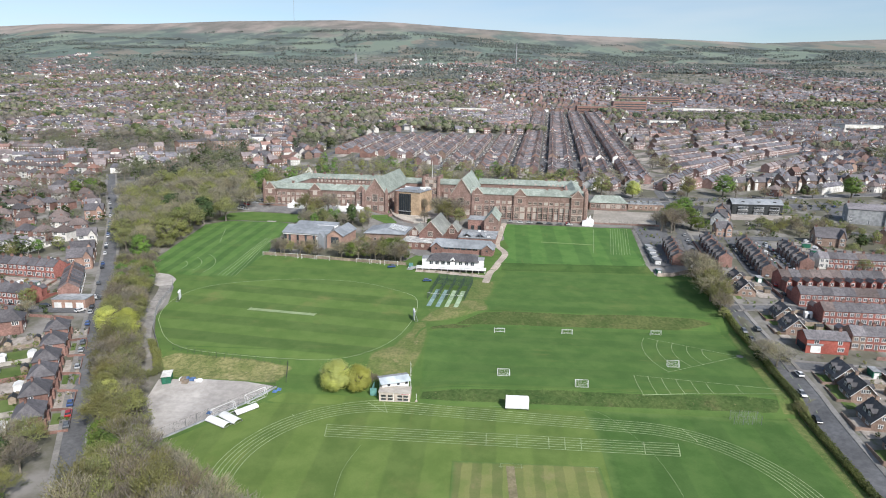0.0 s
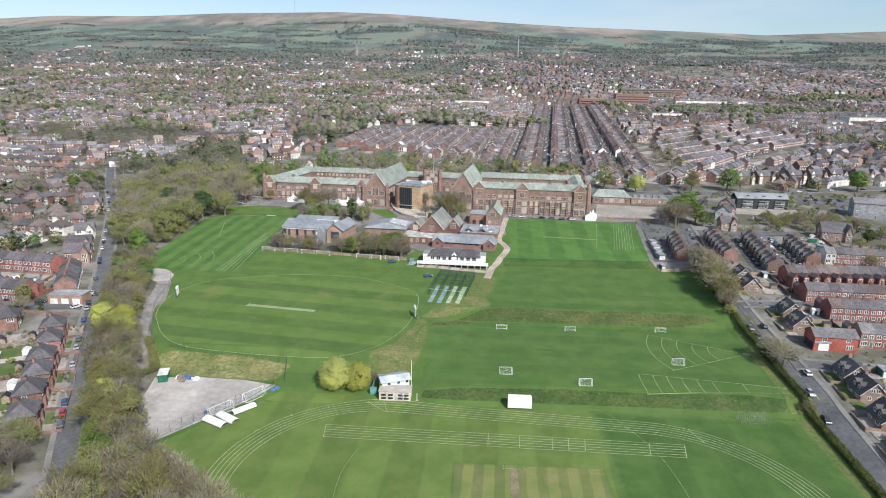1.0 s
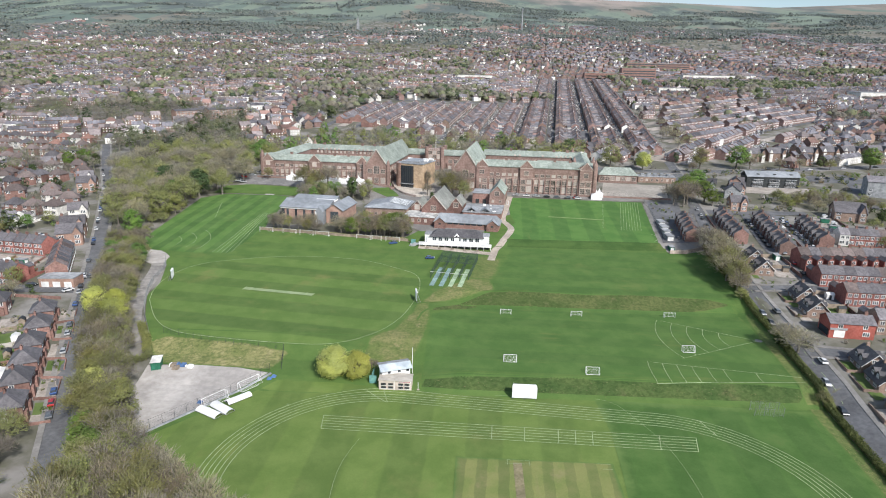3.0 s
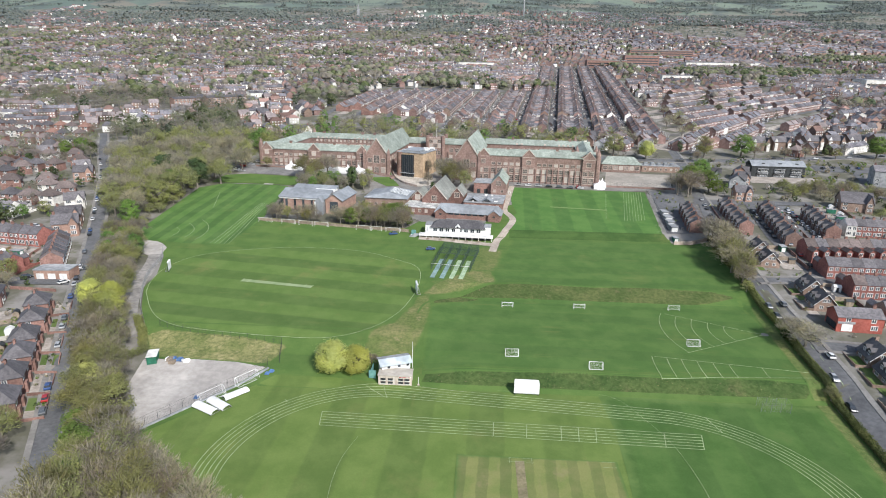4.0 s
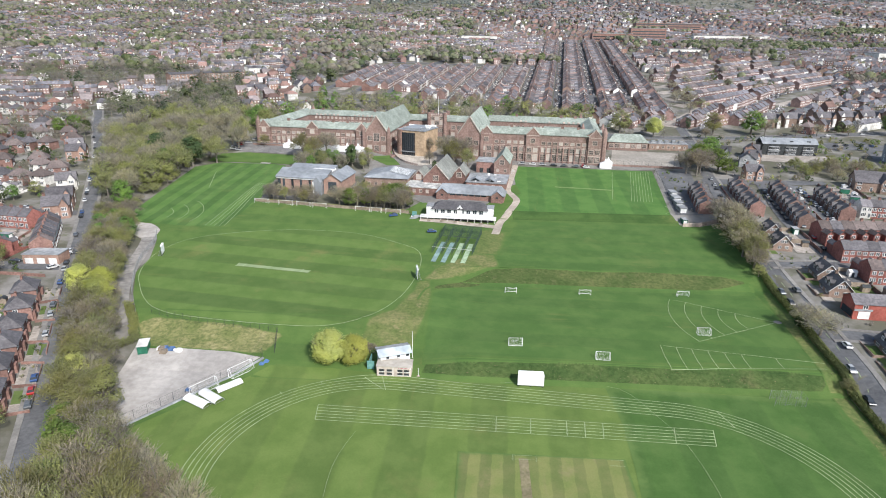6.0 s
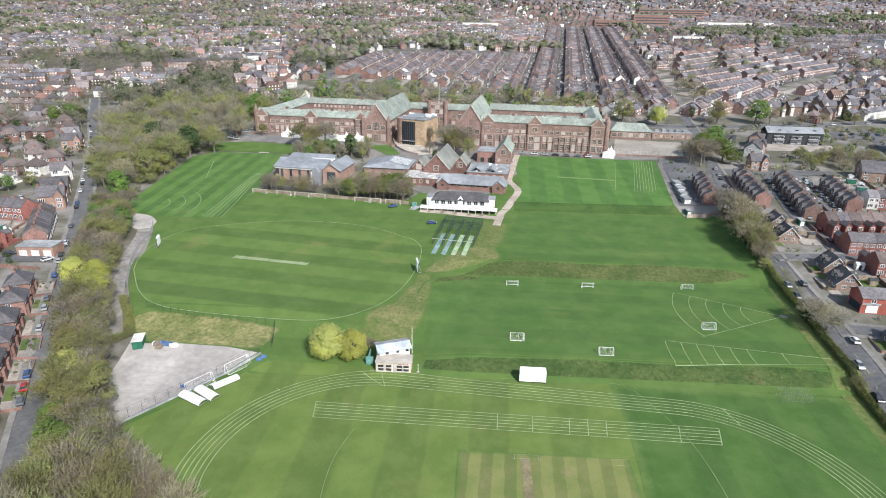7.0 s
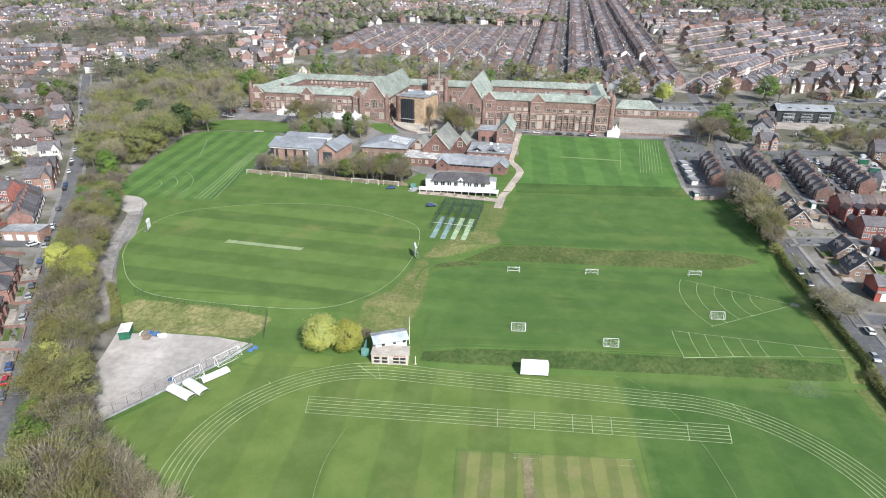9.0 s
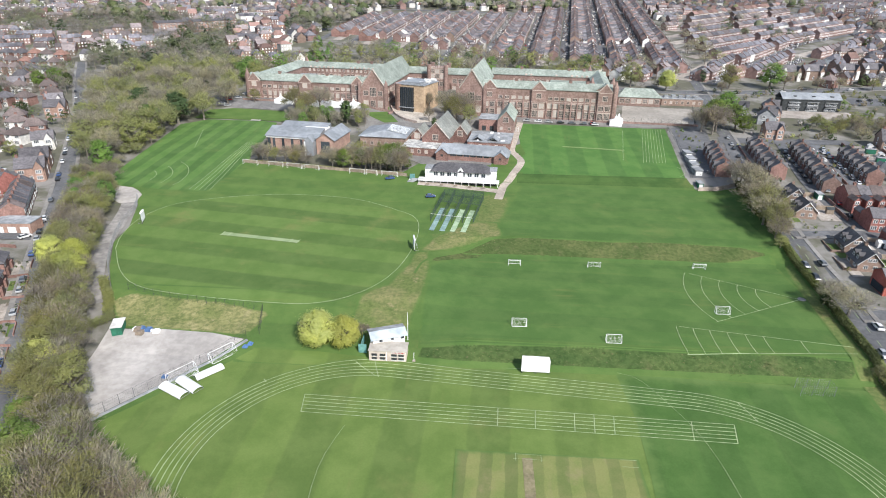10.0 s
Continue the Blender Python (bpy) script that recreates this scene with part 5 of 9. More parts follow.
def cover(x, y, w, d, turn):
    t = thing("pitch_cover", "white wheeled pitch cover on the grass", "pitch cover", Matrix.Translation((x, y, ground(x, y) + 0.2)) @ pose(0, 0, 0, 0, 0, turn), "pitch covers")
    g = Geo()
    n = 8
    for i in range(n):
        a, b = math.pi * i / n, math.pi * (i + 1) / n
        p = lambda q: (-w / 2 * math.cos(q), 0.35 + 0.8 * math.sin(q))
        (xa, za), (xb, zb) = p(a), p(b)
        g.poly([(xa, -d / 2, za), (xb, -d / 2, zb), (xb, d / 2, zb), (xa, d / 2, za)])
    part("canopy", g, CANVAS, t)
    part("frame", Geo().beam((-w / 2, -d / 2, 0.3), (-w / 2, d / 2, 0.3), 0.06).beam((w / 2, -d / 2, 0.3), (w / 2, d / 2, 0.3), 0.06).beam((-w / 2, -d / 2, 0.3), (w / 2, -d / 2, 0.3), 0.05).beam((-w / 2, d / 2, 0.3), (w / 2, d / 2, 0.3), 0.05), GREYSTEEL, t)
    for sx in (-w / 2, w / 2):
        for sy in (-d / 2 + 0.6, d / 2 - 0.6):
            part("wheel", Geo().beam((sx - 0.06, sy, 0.18), (sx + 0.06, sy, 0.18), 0.18, 0, 8), TYRE, t)


cover(-71.3, 161.9, 2.9, 8.2, 62.5)
cover(-68.6, 164.4, 2.9, 7.8, 57)
cover(-65.9, 169.8, 2.6, 7.4, -41)

shed = thing("storage_shed", "dark green container shed with a pale roof", "shed", Matrix.Translation((-99.4, 183, 1.2)) @ pose(0, 0, 0, 0, 0, 18))
part("body", Geo().box(0, 0, -0.5, 2.8, 5, 2.6), GREEN_PAINT, shed)
part("roof", Geo().box(-0.2, -0.2, 2.6, 3.0, 5.2, 2.75), RENDER, shed, "pale flat roof")
for i in range(4):
    part("rib", Geo().box(0.3 + i * 0.7, -0.06, 0, 0.4 + i * 0.7, 0.0, 2.5), GREEN_PAINT, shed)
rnd = random.Random(3)
for i in range(9):
    x, y = -94.5 + rnd.uniform(0, 8), 185.4 + rnd.uniform(-0.8, 1.4)
    s = rnd.uniform(0.5, 1.1)
    crate = thing("stored_box" if i % 2 else "tarpaulin_heap", "blue and white stored gear beside the yard" if i % 2 else "crumpled tarpaulin heap beside the yard", "stored gear", Matrix.Translation((x, y, ground(x, y) + 0.2)), "stored gear")
    part("body", Geo().solid([(-s, -s, 0), (s, -s, 0), (s, s, 0), (-s, s, 0), (-s * 0.8, -s * 0.7, s), (s * 0.7, -s * 0.8, s * 1.1), (s * 0.8, s * 0.7, s), (-s * 0.7, s * 0.8, s * 0.9)], ((0, 1, 5, 4), (1, 2, 6, 5), (2, 3, 7, 6), (3, 0, 4, 7), (4, 5, 6, 7))), (BLUE, CANVAS, TIMBER)[i % 3], crate)
for x, y in ((-59.6, 182.6), (-60.6, 181.4), (-76.5, 167.4)):
    crate = thing("tarpaulin_heap", "blue tarpaulin heap beside a goal", "tarpaulin", Matrix.Translation((x, y, ground(x, y) + 0.15)), "stored gear")
    s = 0.75
    part("body", Geo().solid([(-s, -s, 0), (s, -s, 0), (s, s, 0), (-s, s, 0), (-s * 0.6, -s * 0.5, s * 0.8), (s * 0.5, -s * 0.6, s * 0.9), (s * 0.6, s * 0.5, s * 0.7), (-s * 0.5, s * 0.6, s * 0.8)], ((0, 1, 5, 4), (1, 2, 6, 5), (2, 3, 7, 6), (3, 0, 4, 7), (4, 5, 6, 7))), BLUE, crate)

# cricket nets
MAT_GREEN = surface("faded_green_matting", (0.21, 0.29, 0.18), (0.32, 0.40, 0.27), 0.8, 0.3, vary=0.25)
MAT_BLUE = surface("faded_blue_matting", (0.16, 0.25, 0.24), (0.25, 0.35, 0.33), 0.8, 0.3, vary=0.1)
NETTING = surface("dark_green_netting", (0.03, 0.06, 0.04), (0.055, 0.09, 0.06), 2, 0.5, vary=0)
nets = thing("cricket_nets", "four-lane cricket practice nets with pale matting", "cricket nets", Matrix.Translation((-17.2, 256.2, 0)) @ pose(0, 0, 0, 0, 0, -9))
for i in range(4):
    x = 1.1 + i * 4.1
    g = Geo()
    for j in range(8):
        y0, y1 = j * 2.6, (j + 1) * 2.6
        z = lambda yy, xx=x: ground(-17.2 + xx + yy * 0.156, 256.2 + yy * 0.988 - xx * 0.156) + 0.32
        g.poly([(x, y0, z(y0)), (x + 2.0, y0, z(y0)), (x + 2.0, y1, z(y1)), (x, y1, z(y1))])
    part("matting", g, MAT_GREEN if i > 1 else MAT_BLUE, nets, "pale green matting strip" if i > 1 else "faded blue matting strip")
for i in range(5):
    x = -0.2 + i * 4.25
    for j in range(7):
        y = 8 + j * 4.4
        z = ground(-17.2 + x + y * 0.156, 256.2 + y * 0.988 - x * 0.156)
        part("post", Geo().beam((x, y, z - 0.2), (x, y, z + 3.2), 0.06), DARK, nets)
        if j < 6:
            g = Geo()
            for k in range(7):
                g.beam((x, y, z + 3.1 - k * 0.5), (x, y + 4.4, z + 3.3 - k * 0.5), 0.03, 0, 3)
            for k in range(11):
                g.beam((x, y + k * 0.4, z + 0.1), (x, y + k * 0.4, z + 3.2), 0.026, 0, 3)
            part("net_panel", g, NETTING, nets)
for j in (0, 3, 6):
    y = 8 + j * 4.4
    z = ground(-13 + y * 0.156, 256.2 + y * 0.988)
    part("crossbar", Geo().beam((-0.2, y, z + 3.2), (16.8, y, z + 3.0), 0.05), WHITE if j == 0 else DARK, nets)
g = Geo()
for k in range(34):
    y = 20 + k * 0.42
    z = ground(-13 + y * 0.156, 256.2 + y * 0.988)
    g.beam((-0.2, y, z + 3.2), (16.8, y, z + 3.1), 0.03, 0, 3)
for k in range(38):
    x = -0.2 + k * 0.45
    z0, z1 = [ground(-14 + y * 0.156, 256.2 + y * 0.988) for y in (20, 34.4)]
    g.beam((x, 20, z0 + 3.2), (x, 34.4, z1 + 3.2), 0.03, 0, 3)
part("roof_net", g, NETTING, nets)
g = Geo()
for k in range(38):
    x = -0.2 + k * 0.45
    g.beam((x, 34.4, ground(-12, 290) - 0.3), (x, 34.4, ground(-12, 290) + 3.4), 0.035, 0, 3)
for k in range(9):
    g.beam((-0.2, 34.4, ground(-12, 290) + k * 0.4), (16.8, 34.4, ground(-12, 290) + k * 0.4), 0.03, 0, 3)
part("back_net", g, NETTING, nets)

# throwing cage
cage = thing("throwing_cage", "grey steel lattice throwing cage on the lower field", "throwing cage", Matrix.Translation((84.5, 173, 0.1)) @ Matrix.Diagonal((0.68, 0.7, 0.75, 1)))
for x in (0, 4, 8, 12):
    for y in (0, 4.5):
        part("post", Geo().beam((x, y, 0), (x, y, 4), 0.1), GREYSTEEL, cage)
for y in (0, 4.5):
    g = Geo()
    for k in range(6):
        g.beam((0, y, k * 0.8), (12, y, k * 0.8), 0.016, 0, 3)
    for k in range(16):
        g.beam((k * 0.8, y, 0), (k * 0.8, y, 4), 0.014, 0, 3)
    part("net", g, GREYSTEEL, cage)
g = Geo()
for k in range(13):
    g.beam((k, 0, 4), (k, 4.5, 4), 0.03, 0, 3)
part("roof_net", g, GREYSTEEL, cage)


def fence(line, height, spacing, mat, label, wires=4, post=0.05, group="fences", lift=0.0, pale=0.008):
    t = thing("fence", label, "fence", None, group)
    pts = polyline(line, spacing)
    for x, y in pts:
        z = ground(x, y) + lift
        part("fence_post", Geo().beam((x, y, z - 0.3), (x, y, z + height), post), mat, t)
    g = Geo()
    for (ax, ay), (bx, by) in zip(pts, pts[1:]):
        for k in range(wires + 1):
            h = height * k / wires
            g.beam((ax, ay, ground(ax, ay) + lift + h), (bx, by, ground(bx, by) + lift + h), 0.022 if k in (0, wires) else 0.01, 0, 3)
        n = max(2, round(spacing / 0.45))
        for k in range(n):
            x, y = ax + (bx - ax) * k / n, ay + (by - ay) * k / n
            g.beam((x, y, ground(x, y) + lift), (x, y, ground(x, y) + lift + height), pale, 0, 3)
    part("mesh_panel", g, mat, t)


fence([(-106, 204.5), (-88, 200.5), (-61, 197.8), (-58.5, 187)], 2.6, 3.0, DARK, "dark wire mesh fence along a bank")
fence([(-86, 150.6), (-61.5, 184.8)], 3.0, 3.6, DARK, "dark mesh fence beside the gravel yard")
single("kerb", ribbon(Geo(), polyline([(-85.4, 150.2), (-61, 184.2)], 2), 0.7, 0.4, 0, 0, 0.3), [LEAD], "pale concrete kerb beside the yard", "kerb", kind="structure")
fence(smooth_line([(-111.5, 204.5), (-122, 221), (-133, 246), (-137, 266), (-142, 277)], 4), 2.4, 3.0, GREYSTEEL, "grey palisade fence along a lane", wires=3, pale=0.045)
fence([(-112, 320.4), (-92, 317.8), (-56, 313), (-31, 310)], 1.8, 3.5, TIMBER, "weathered timber fence behind the goals", wires=3)
hoarding = thing("board_fence", "weathered pale board fence behind a row of goals", "fence")
line = polyline([(-112, 320.9), (-92, 318.3), (-56, 313.5), (-31, 310.5)], 2.0)
for (ax, ay), (bx, by) in zip(line, line[1:]):
    za, zb = ground(ax, ay), ground(bx, by)
    part("board_panel", Geo().solid([(ax, ay, za - 0.2), (bx, by, zb - 0.2), (bx, by + 0.08, zb - 0.2), (ax, ay + 0.08, za - 0.2), (ax, ay, za + 1.5), (bx, by, zb + 1.5), (bx, by + 0.08, zb + 1.5), (ax, ay + 0.08, za + 1.5)],
                                    ((3, 2, 1, 0), (4, 5, 6, 7), (0, 1, 5, 4), (1, 2, 6, 5), (2, 3, 7, 6), (3, 0, 4, 7))), TIMBER, hoarding)
fence([(110.5, 396), (108, 366), (101.5, 318)], 2.4, 4.0, DARK, "dark mesh fence beside the upper field")
fence([(86.5, 407.5), (129, 404.5), (138, 440)], 3.0, 4.0, DARK, "dark mesh fence round the sports court")
single("boundary_wall", ribbon(Geo(), polyline([(100.5, 306), (118, 308)], 2), 0.4, 1.8, 0, 0, 2.0), [STONE_TRIM], "pale boundary wall at the field edge", "wall", kind="structure")
single("boundary_wall", ribbon(Geo(), polyline([(86, 404.5), (130, 402)], 2), 0.4, 1.2, 0, 0, 1.4), [STONE], "low sandstone wall below the court", "wall", kind="structure")
single("boundary_wall", ribbon(Geo(), smooth_line([(-150, 424), (-60, 417), (-54, 409)], 2), 0.5, 1.3, 0, 0, 1.5), [STONE], "sandstone terrace wall below the school", "wall", kind="structure")
for x, y, s in ((101.5, 309, 2.2), (103.5, 321, 3.4), (104.3, 329, 3.2), (105.2, 337, 3.6), (106.4, 346, 3.2)):
    t = thing("garage", "flat-roofed grey garage by the field fence" if s > 3 else "small green container by the wall", "garage", Matrix.Translation((x, y, ground(x, y))))
    part("body", Geo().box(0, 0, -0.5, s, s * 2, 2.5), GREEN_PAINT if s < 3 else LEAD, t)
    part("roof", Geo().box(-0.2, -0.2, 2.5, s + 0.2, s * 2 + 0.2, 2.7), LEAD, t)
    part("door", Geo().box(0.3, -0.06, 0, s - 0.3, 0.0, 2.1), WHITE, t)
kit = thing("green_bin", "green and white wheeled container beside the field", "container", Matrix.Translation((-29.2, 306.8, ground(-29.2, 306.8) + 0.1)))
part("body", Geo().box(0, 0, 0, 2.2, 1.6, 2.3), TEAL, kit)
part("base", Geo().box(-0.4, -0.5, 0, 2.8, 1.9, 0.25), WHITE, kit)


# long grass on the banks
def long_grass(ring, n, mat, label, lo=0.07, hi=0.2):
    r = random.Random(n)
    xs, ys = [p[0] for p in ring], [p[1] for p in ring]
    g, got = Geo(), 0
    while got < n:
        x, y = r.uniform(min(xs), max(xs)), r.uniform(min(ys), max(ys))
        if not inside(x, y, ring) or noise.noise((x * 0.16, y * 0.3, 2.0)) + r.uniform(-0.3, 0.3) < -0.1:
            continue
        got += 1
        a, h, w = r.uniform(0, math.tau), r.uniform(lo, hi), r.uniform(0.12, 0.3)
        p = Vector((x, y, ground(x, y) + 0.1))
        q = p + Vector((r.gauss(0, 0.22), r.gauss(0, 0.22), h))
        u = Vector((math.cos(a) * w, math.sin(a) * w, 0))
        g.poly((p - u, p + u, q + u * 0.3, q - u * 0.5))
    single("long_grass", g, [mat], label, "grass", kind="stuff")


STRAW = leafage("straw_grass", (0.19, 0.18, 0.085), (0.30, 0.26, 0.145), 0.5)
TUSSOCK = leafage("tussock_grass", (0.09, 0.135, 0.042), (0.15, 0.18, 0.07), 0.5)
UPPER_BANK = [(-4, 236), (6, 241), (40, 242), (80, 241.5), (96, 243.5), (106, 247), (98, 249.5), (70, 250.4), (20, 250.4), (6, 249), (-4, 242)]
LOWER_BANK = [(-10, 181), (30, 180), (60, 179), (88, 178.8), (101, 180.6), (104, 184.4), (90, 185.6), (60, 184.8), (30, 185), (-10, 184)]
long_grass(UPPER_BANK, 1500, TUSSOCK, "tussocks of rough green grass on a bank", 0.03, 0.1)
long_grass(UPPER_BANK, 1500, STRAW, "straw-coloured dead grass on a bank", 0.03, 0.1)
long_grass(LOWER_BANK, 1800, TUSSOCK, "tussocks of long grass on the lower bank", 0.03, 0.1)
long_grass(LOWER_BANK, 500, STRAW, "dead straw grass on the lower bank", 0.03, 0.1)
long_grass([(-108, 199), (-100, 188.5), (-63, 187), (-59, 196), (-75, 200), (-104, 202.5)], 1800, STRAW, "pale dry grass on a bank beside a yard", 0.03, 0.1)
long_grass([(98, 108), (101, 106), (103.5, 142), (107.6, 185), (112.8, 225), (110, 215), (104, 182), (100, 142)], 1800, STRAW, "straw-coloured grass along a hedge")


# ---- houses ----
HW = window_mesh("window", 1.3, 1.25, 2, 1, WHITE, 0.12)
HWW = window_mesh("window", 2.0, 1.4, 3, 1, WHITE, 0.12)
DOOR = Geo().box(-0.5, -0.08, 0, 0.5, 0.05, 2.05, 1).box(-0.62, -0.1, 0, -0.5, 0.02, 2.17, 0).box(0.5, -0.1, 0, 0.62, 0.02, 2.17, 0).box(-0.62, -0.1, 2.05, 0.62, 0.02, 2.17, 0).mesh("door", [WHITE, CARS[3]])


def chimney(parent, x, y, z0, z1, mat=BRICK):
    g = Geo().box(x - 0.55, y - 0.35, z0, x + 0.55, y + 0.35, z1).box(x - 0.62, y - 0.42, z1 - 0.25, x + 0.62, y + 0.42, z1)
    for dx in (-0.28, 0.28):
        g.beam((x + dx, y, z1), (x + dx, y, z1 + 0.45), 0.12, 0, 6)
    part("chimney", g, mat, parent)


def terrace_house(m, wall=BRICK, tiles=SLATE, rear=False, label="red brick terraced house with a slate roof", w=4.9, group="terraced houses", plain=False, back=True):
    """One house of a terrace; its front faces -y, rear=True turns the outrigger to the front."""
    t = thing("terraced_house", label, "house", m, group)
    ww = part("wall", Geo().walls(-w / 2, -4, w / 2, 4, -3, 5.6, 8.3), wall, t)
    part("roof", Geo().roof(-w / 2 + 0.3, -4, w / 2 - 0.3, 4, 5.6, 8.3, "x", 0.3, 0.2), tiles, t)
    chimney(t, w / 2 - 0.7, 0, 7.2, 9.4)
    s = 1 if not rear else -1
    for x, me, z in ((-1.1, HWW, 0.9), (-1.1, HW, 3.6), (1.2, HW, 3.6)):
        if plain and z < 2:
            continue
        part("window", me, None, ww, m=pose(x, -4 * s, z, 0, 0, 0 if s > 0 else 180))
    if not plain:
        part("door", DOOR, None, ww, m=pose(1.5, -4 * s, 0.2, 0, 0, 0 if s > 0 else 180))
    if not back:
        for x, me, z in ((-1.1, HWW, 0.9), (-1.1, HW, 3.6), (1.2, HW, 3.6)):
            part("window", me, None, ww, m=pose(x, 4 * s, z, 0, 0, 180 if s > 0 else 0))
        part("window", HW, None, ww, m=pose(-w / 2, -1, 3.4, 0, 0, -90))
        return t
    y0, y1 = (4, 9) if s > 0 else (-9, -4)
    ow = part("outrigger", Geo().walls(-w / 2 + 0.05, y0, -w / 2 + 2.7, y1, -3, 4.6, 5.9, "y"), wall, t)
    part("outrigger_roof", Geo().roof(-w / 2 + 0.2, y0, -w / 2 + 2.7, y1, 4.6, 5.9, "y", 0.2, 0.18), tiles, t)
    yy = y1 if s > 0 else y0
    for z in () if plain else (0.9, 3.0):
        part("window", HW, None, ow, m=pose(-w / 2 + 1.35, yy, z, 0, 0, 180 if s > 0 else 0))
    part("yard_wall", Geo().box(-w / 2, yy, -3, w / 2, yy + 0.2 * s, 1.6).box(w / 2 - 0.1, min(4 * s, yy + 4 * s), -3, w / 2 + 0.1, max(4 * s, yy + 4 * s), 1.6), wall, t)
    return t


def hipped_house(m, wall=BRICK, tiles=MID_SLATE, label="red brick semi-detached house with a hipped slate roof", w=10.5, d=8.4):
    t = thing("semi_detached_house", label, "house", m, "semi-detached houses")
    ww = part("wall", Geo().box(-w / 2, -d / 2, -3, w / 2, d / 2, 5.4), wall, t)
    part("roof", Geo().roof(-w / 2, -d / 2, w / 2, d / 2, 5.4, 8.6, "x", 0.45, 0.22, d / 2 - 0.4), tiles, t)
    chimney(t, 0, 0.6, 7.6, 9.8)
    for x in (-3.2, 3.2):
        for z in (0.9, 3.5):
            part("window", HWW, None, ww, m=pose(x, -d / 2, z))
        part("bay", Geo().box(x - 1.2, -d / 2 - 0.8, -3, x + 1.2, -d / 2, 2.6), wall, t)
    for sx in (-1, 1):
        for z in (0.9, 3.5):
            part("window", HW, None, ww, m=pose(sx * w / 2, 0.8, z, 0, 0, 90 * sx))
        part("door", DOOR, None, ww, m=pose(sx * w / 2, -1.6, 0.2, 0, 0, 90 * sx))
    return t


def dormer_house(m, label="brown brick dormer bungalow with a dark tiled roof"):
    """Ridge along y; dormers on the side that faces -x."""
    t = thing("dormer_bungalow", label, "house", m, "dormer bungalows")
    ww = part("wall", Geo().walls(-4.6, -5.2, 4.6, 5.2, -3, 2.9, 7.6, "y"), BRICK_BROWN, t)
    part("roof", Geo().roof(-4.6, -5.2, 4.6, 5.2, 2.9, 7.6, "y", 0.5, 0.25), DARK_SLATE, t)
    for y in (-1.7, 1.7):
        for sx in (-1, 1):
            x0, x1 = (-3.9, -0.9) if sx < 0 else (0.9, 3.9)
            part("dormer", Geo().walls(x0, y - 1.3, x1, y + 1.3, 3.4, 5.3, 6.3, "x"), DARK, t)
            part("dormer_roof", Geo().roof(x0, y - 1.3, x1, y + 1.3, 5.3, 6.3, "x", 0.2, 0.18), DARK_SLATE, t)
            part("dormer_window", HW, None, t, m=pose(sx * 3.9, y, 3.8, 0, 0, 90 * sx))
    for x, z in ((-1.7, 0.9), (1.7, 0.9), (-0.9, 4.0), (0.9, 4.0)):
        part("window", HW, None, ww, m=pose(x, -5.2, z))
    part("bargeboard", Geo().beam((-5.2, -5.75, 2.4), (0, -5.75, 7.7), 0.12).beam((5.2, -5.75, 2.4), (0, -5.75, 7.7), 0.12), WHITE, t)
    for y in (-2.6, 2.4):
        part("window", HWW, None, ww, m=pose(-4.6, y, 0.9, 0, 0, -90))
    chimney(t, 0.2, 3.2, 7.0, 8.9, BRICK_BROWN)
    part("garden_wall", Geo().box(-9.5, -5.4, -2, -9.3, 5.4, 0.8).box(-9.3, -5.5, -2, -4.6, -5.3, 0.8), BRICK_BROWN, t)
    t.scale = (0.84, 0.84, 0.84)
    return t


def gabled_house(m, wall=RENDER, tiles=SLATE, label="white rendered house with a gabled slate roof", w=9.5, d=8.0, e=5.4, r=8.8, category="house"):
    t = thing("detached_house", label, category, m, "detached houses")
    ww = part("wall", Geo().walls(-w / 2, -d / 2, w / 2, d / 2, -3, e, r), wall, t)
    part("roof", Geo().roof(-w / 2, -d / 2, w / 2, d / 2, e, r, "x", 0.4, 0.22), tiles, t)
    part("front_gable", Geo().walls(w / 2 - 4, -d / 2 - 1.2, w / 2 - 0.4, 0, -3, e, r - 0.5, "y"), wall, t)
    part("gable_roof", Geo().roof(w / 2 - 4, -d / 2 - 1.2, w / 2 - 0.4, 0, e, r - 0.5, "y", 0.35, 0.2), tiles, t)
    chimney(t, -w / 2 + 0.9, 0, r - 1.2, r + 1.3)
    for x, y in ((w / 2 - 2.2, -d / 2 - 1.2), (-w / 2 + 2, -d / 2)):
        for z in (0.9, 3.5):
            part("window", HWW, None, ww, m=pose(x, y, z))
    if w > 14 and d < 12:
        for x, y in ((w / 2 - 2.2, -d / 2 - 1.2), (-w / 2 + 2, -d / 2)):
            part("bay", Geo().box(x - 1.3, y - 0.9, -2, x + 1.3, y, 5.6), RENDER, t, "white painted two-storey bay")
        part("white_gable", Geo().solid([(-w / 2 + 0.4, -d / 2 - 0.1, e), (-w / 2 + 3.6, -d / 2 - 0.1, e), (-w / 2 + 2, -d / 2 - 0.1, e + 2.8), (-w / 2 + 0.4, -d / 2 + 0.4, e), (-w / 2 + 3.6, -d / 2 + 0.4, e), (-w / 2 + 2, -d / 2 + 0.4, e + 2.8)], ((0, 1, 2), (3, 5, 4), (0, 2, 5, 3), (1, 4, 5, 2))), RENDER, t)
    part("door", DOOR, None, ww, m=pose(0, -d / 2, 0.2))
    for z in (0.9, 3.5):
        part("window", HW, None, ww, m=pose(w / 2, 1.5, z, 0, 0, 90))
        part("window", HW, None, ww, m=pose(-w / 2, 1.5, z, 0, 0, -90))
    return t


def at_ground(x, y, turn=0.0):
    return Matrix.Translation((x, y, ground(x, y) + 0.1)) @ pose(0, 0, 0, 0, 0, turn)


TAKEN = []


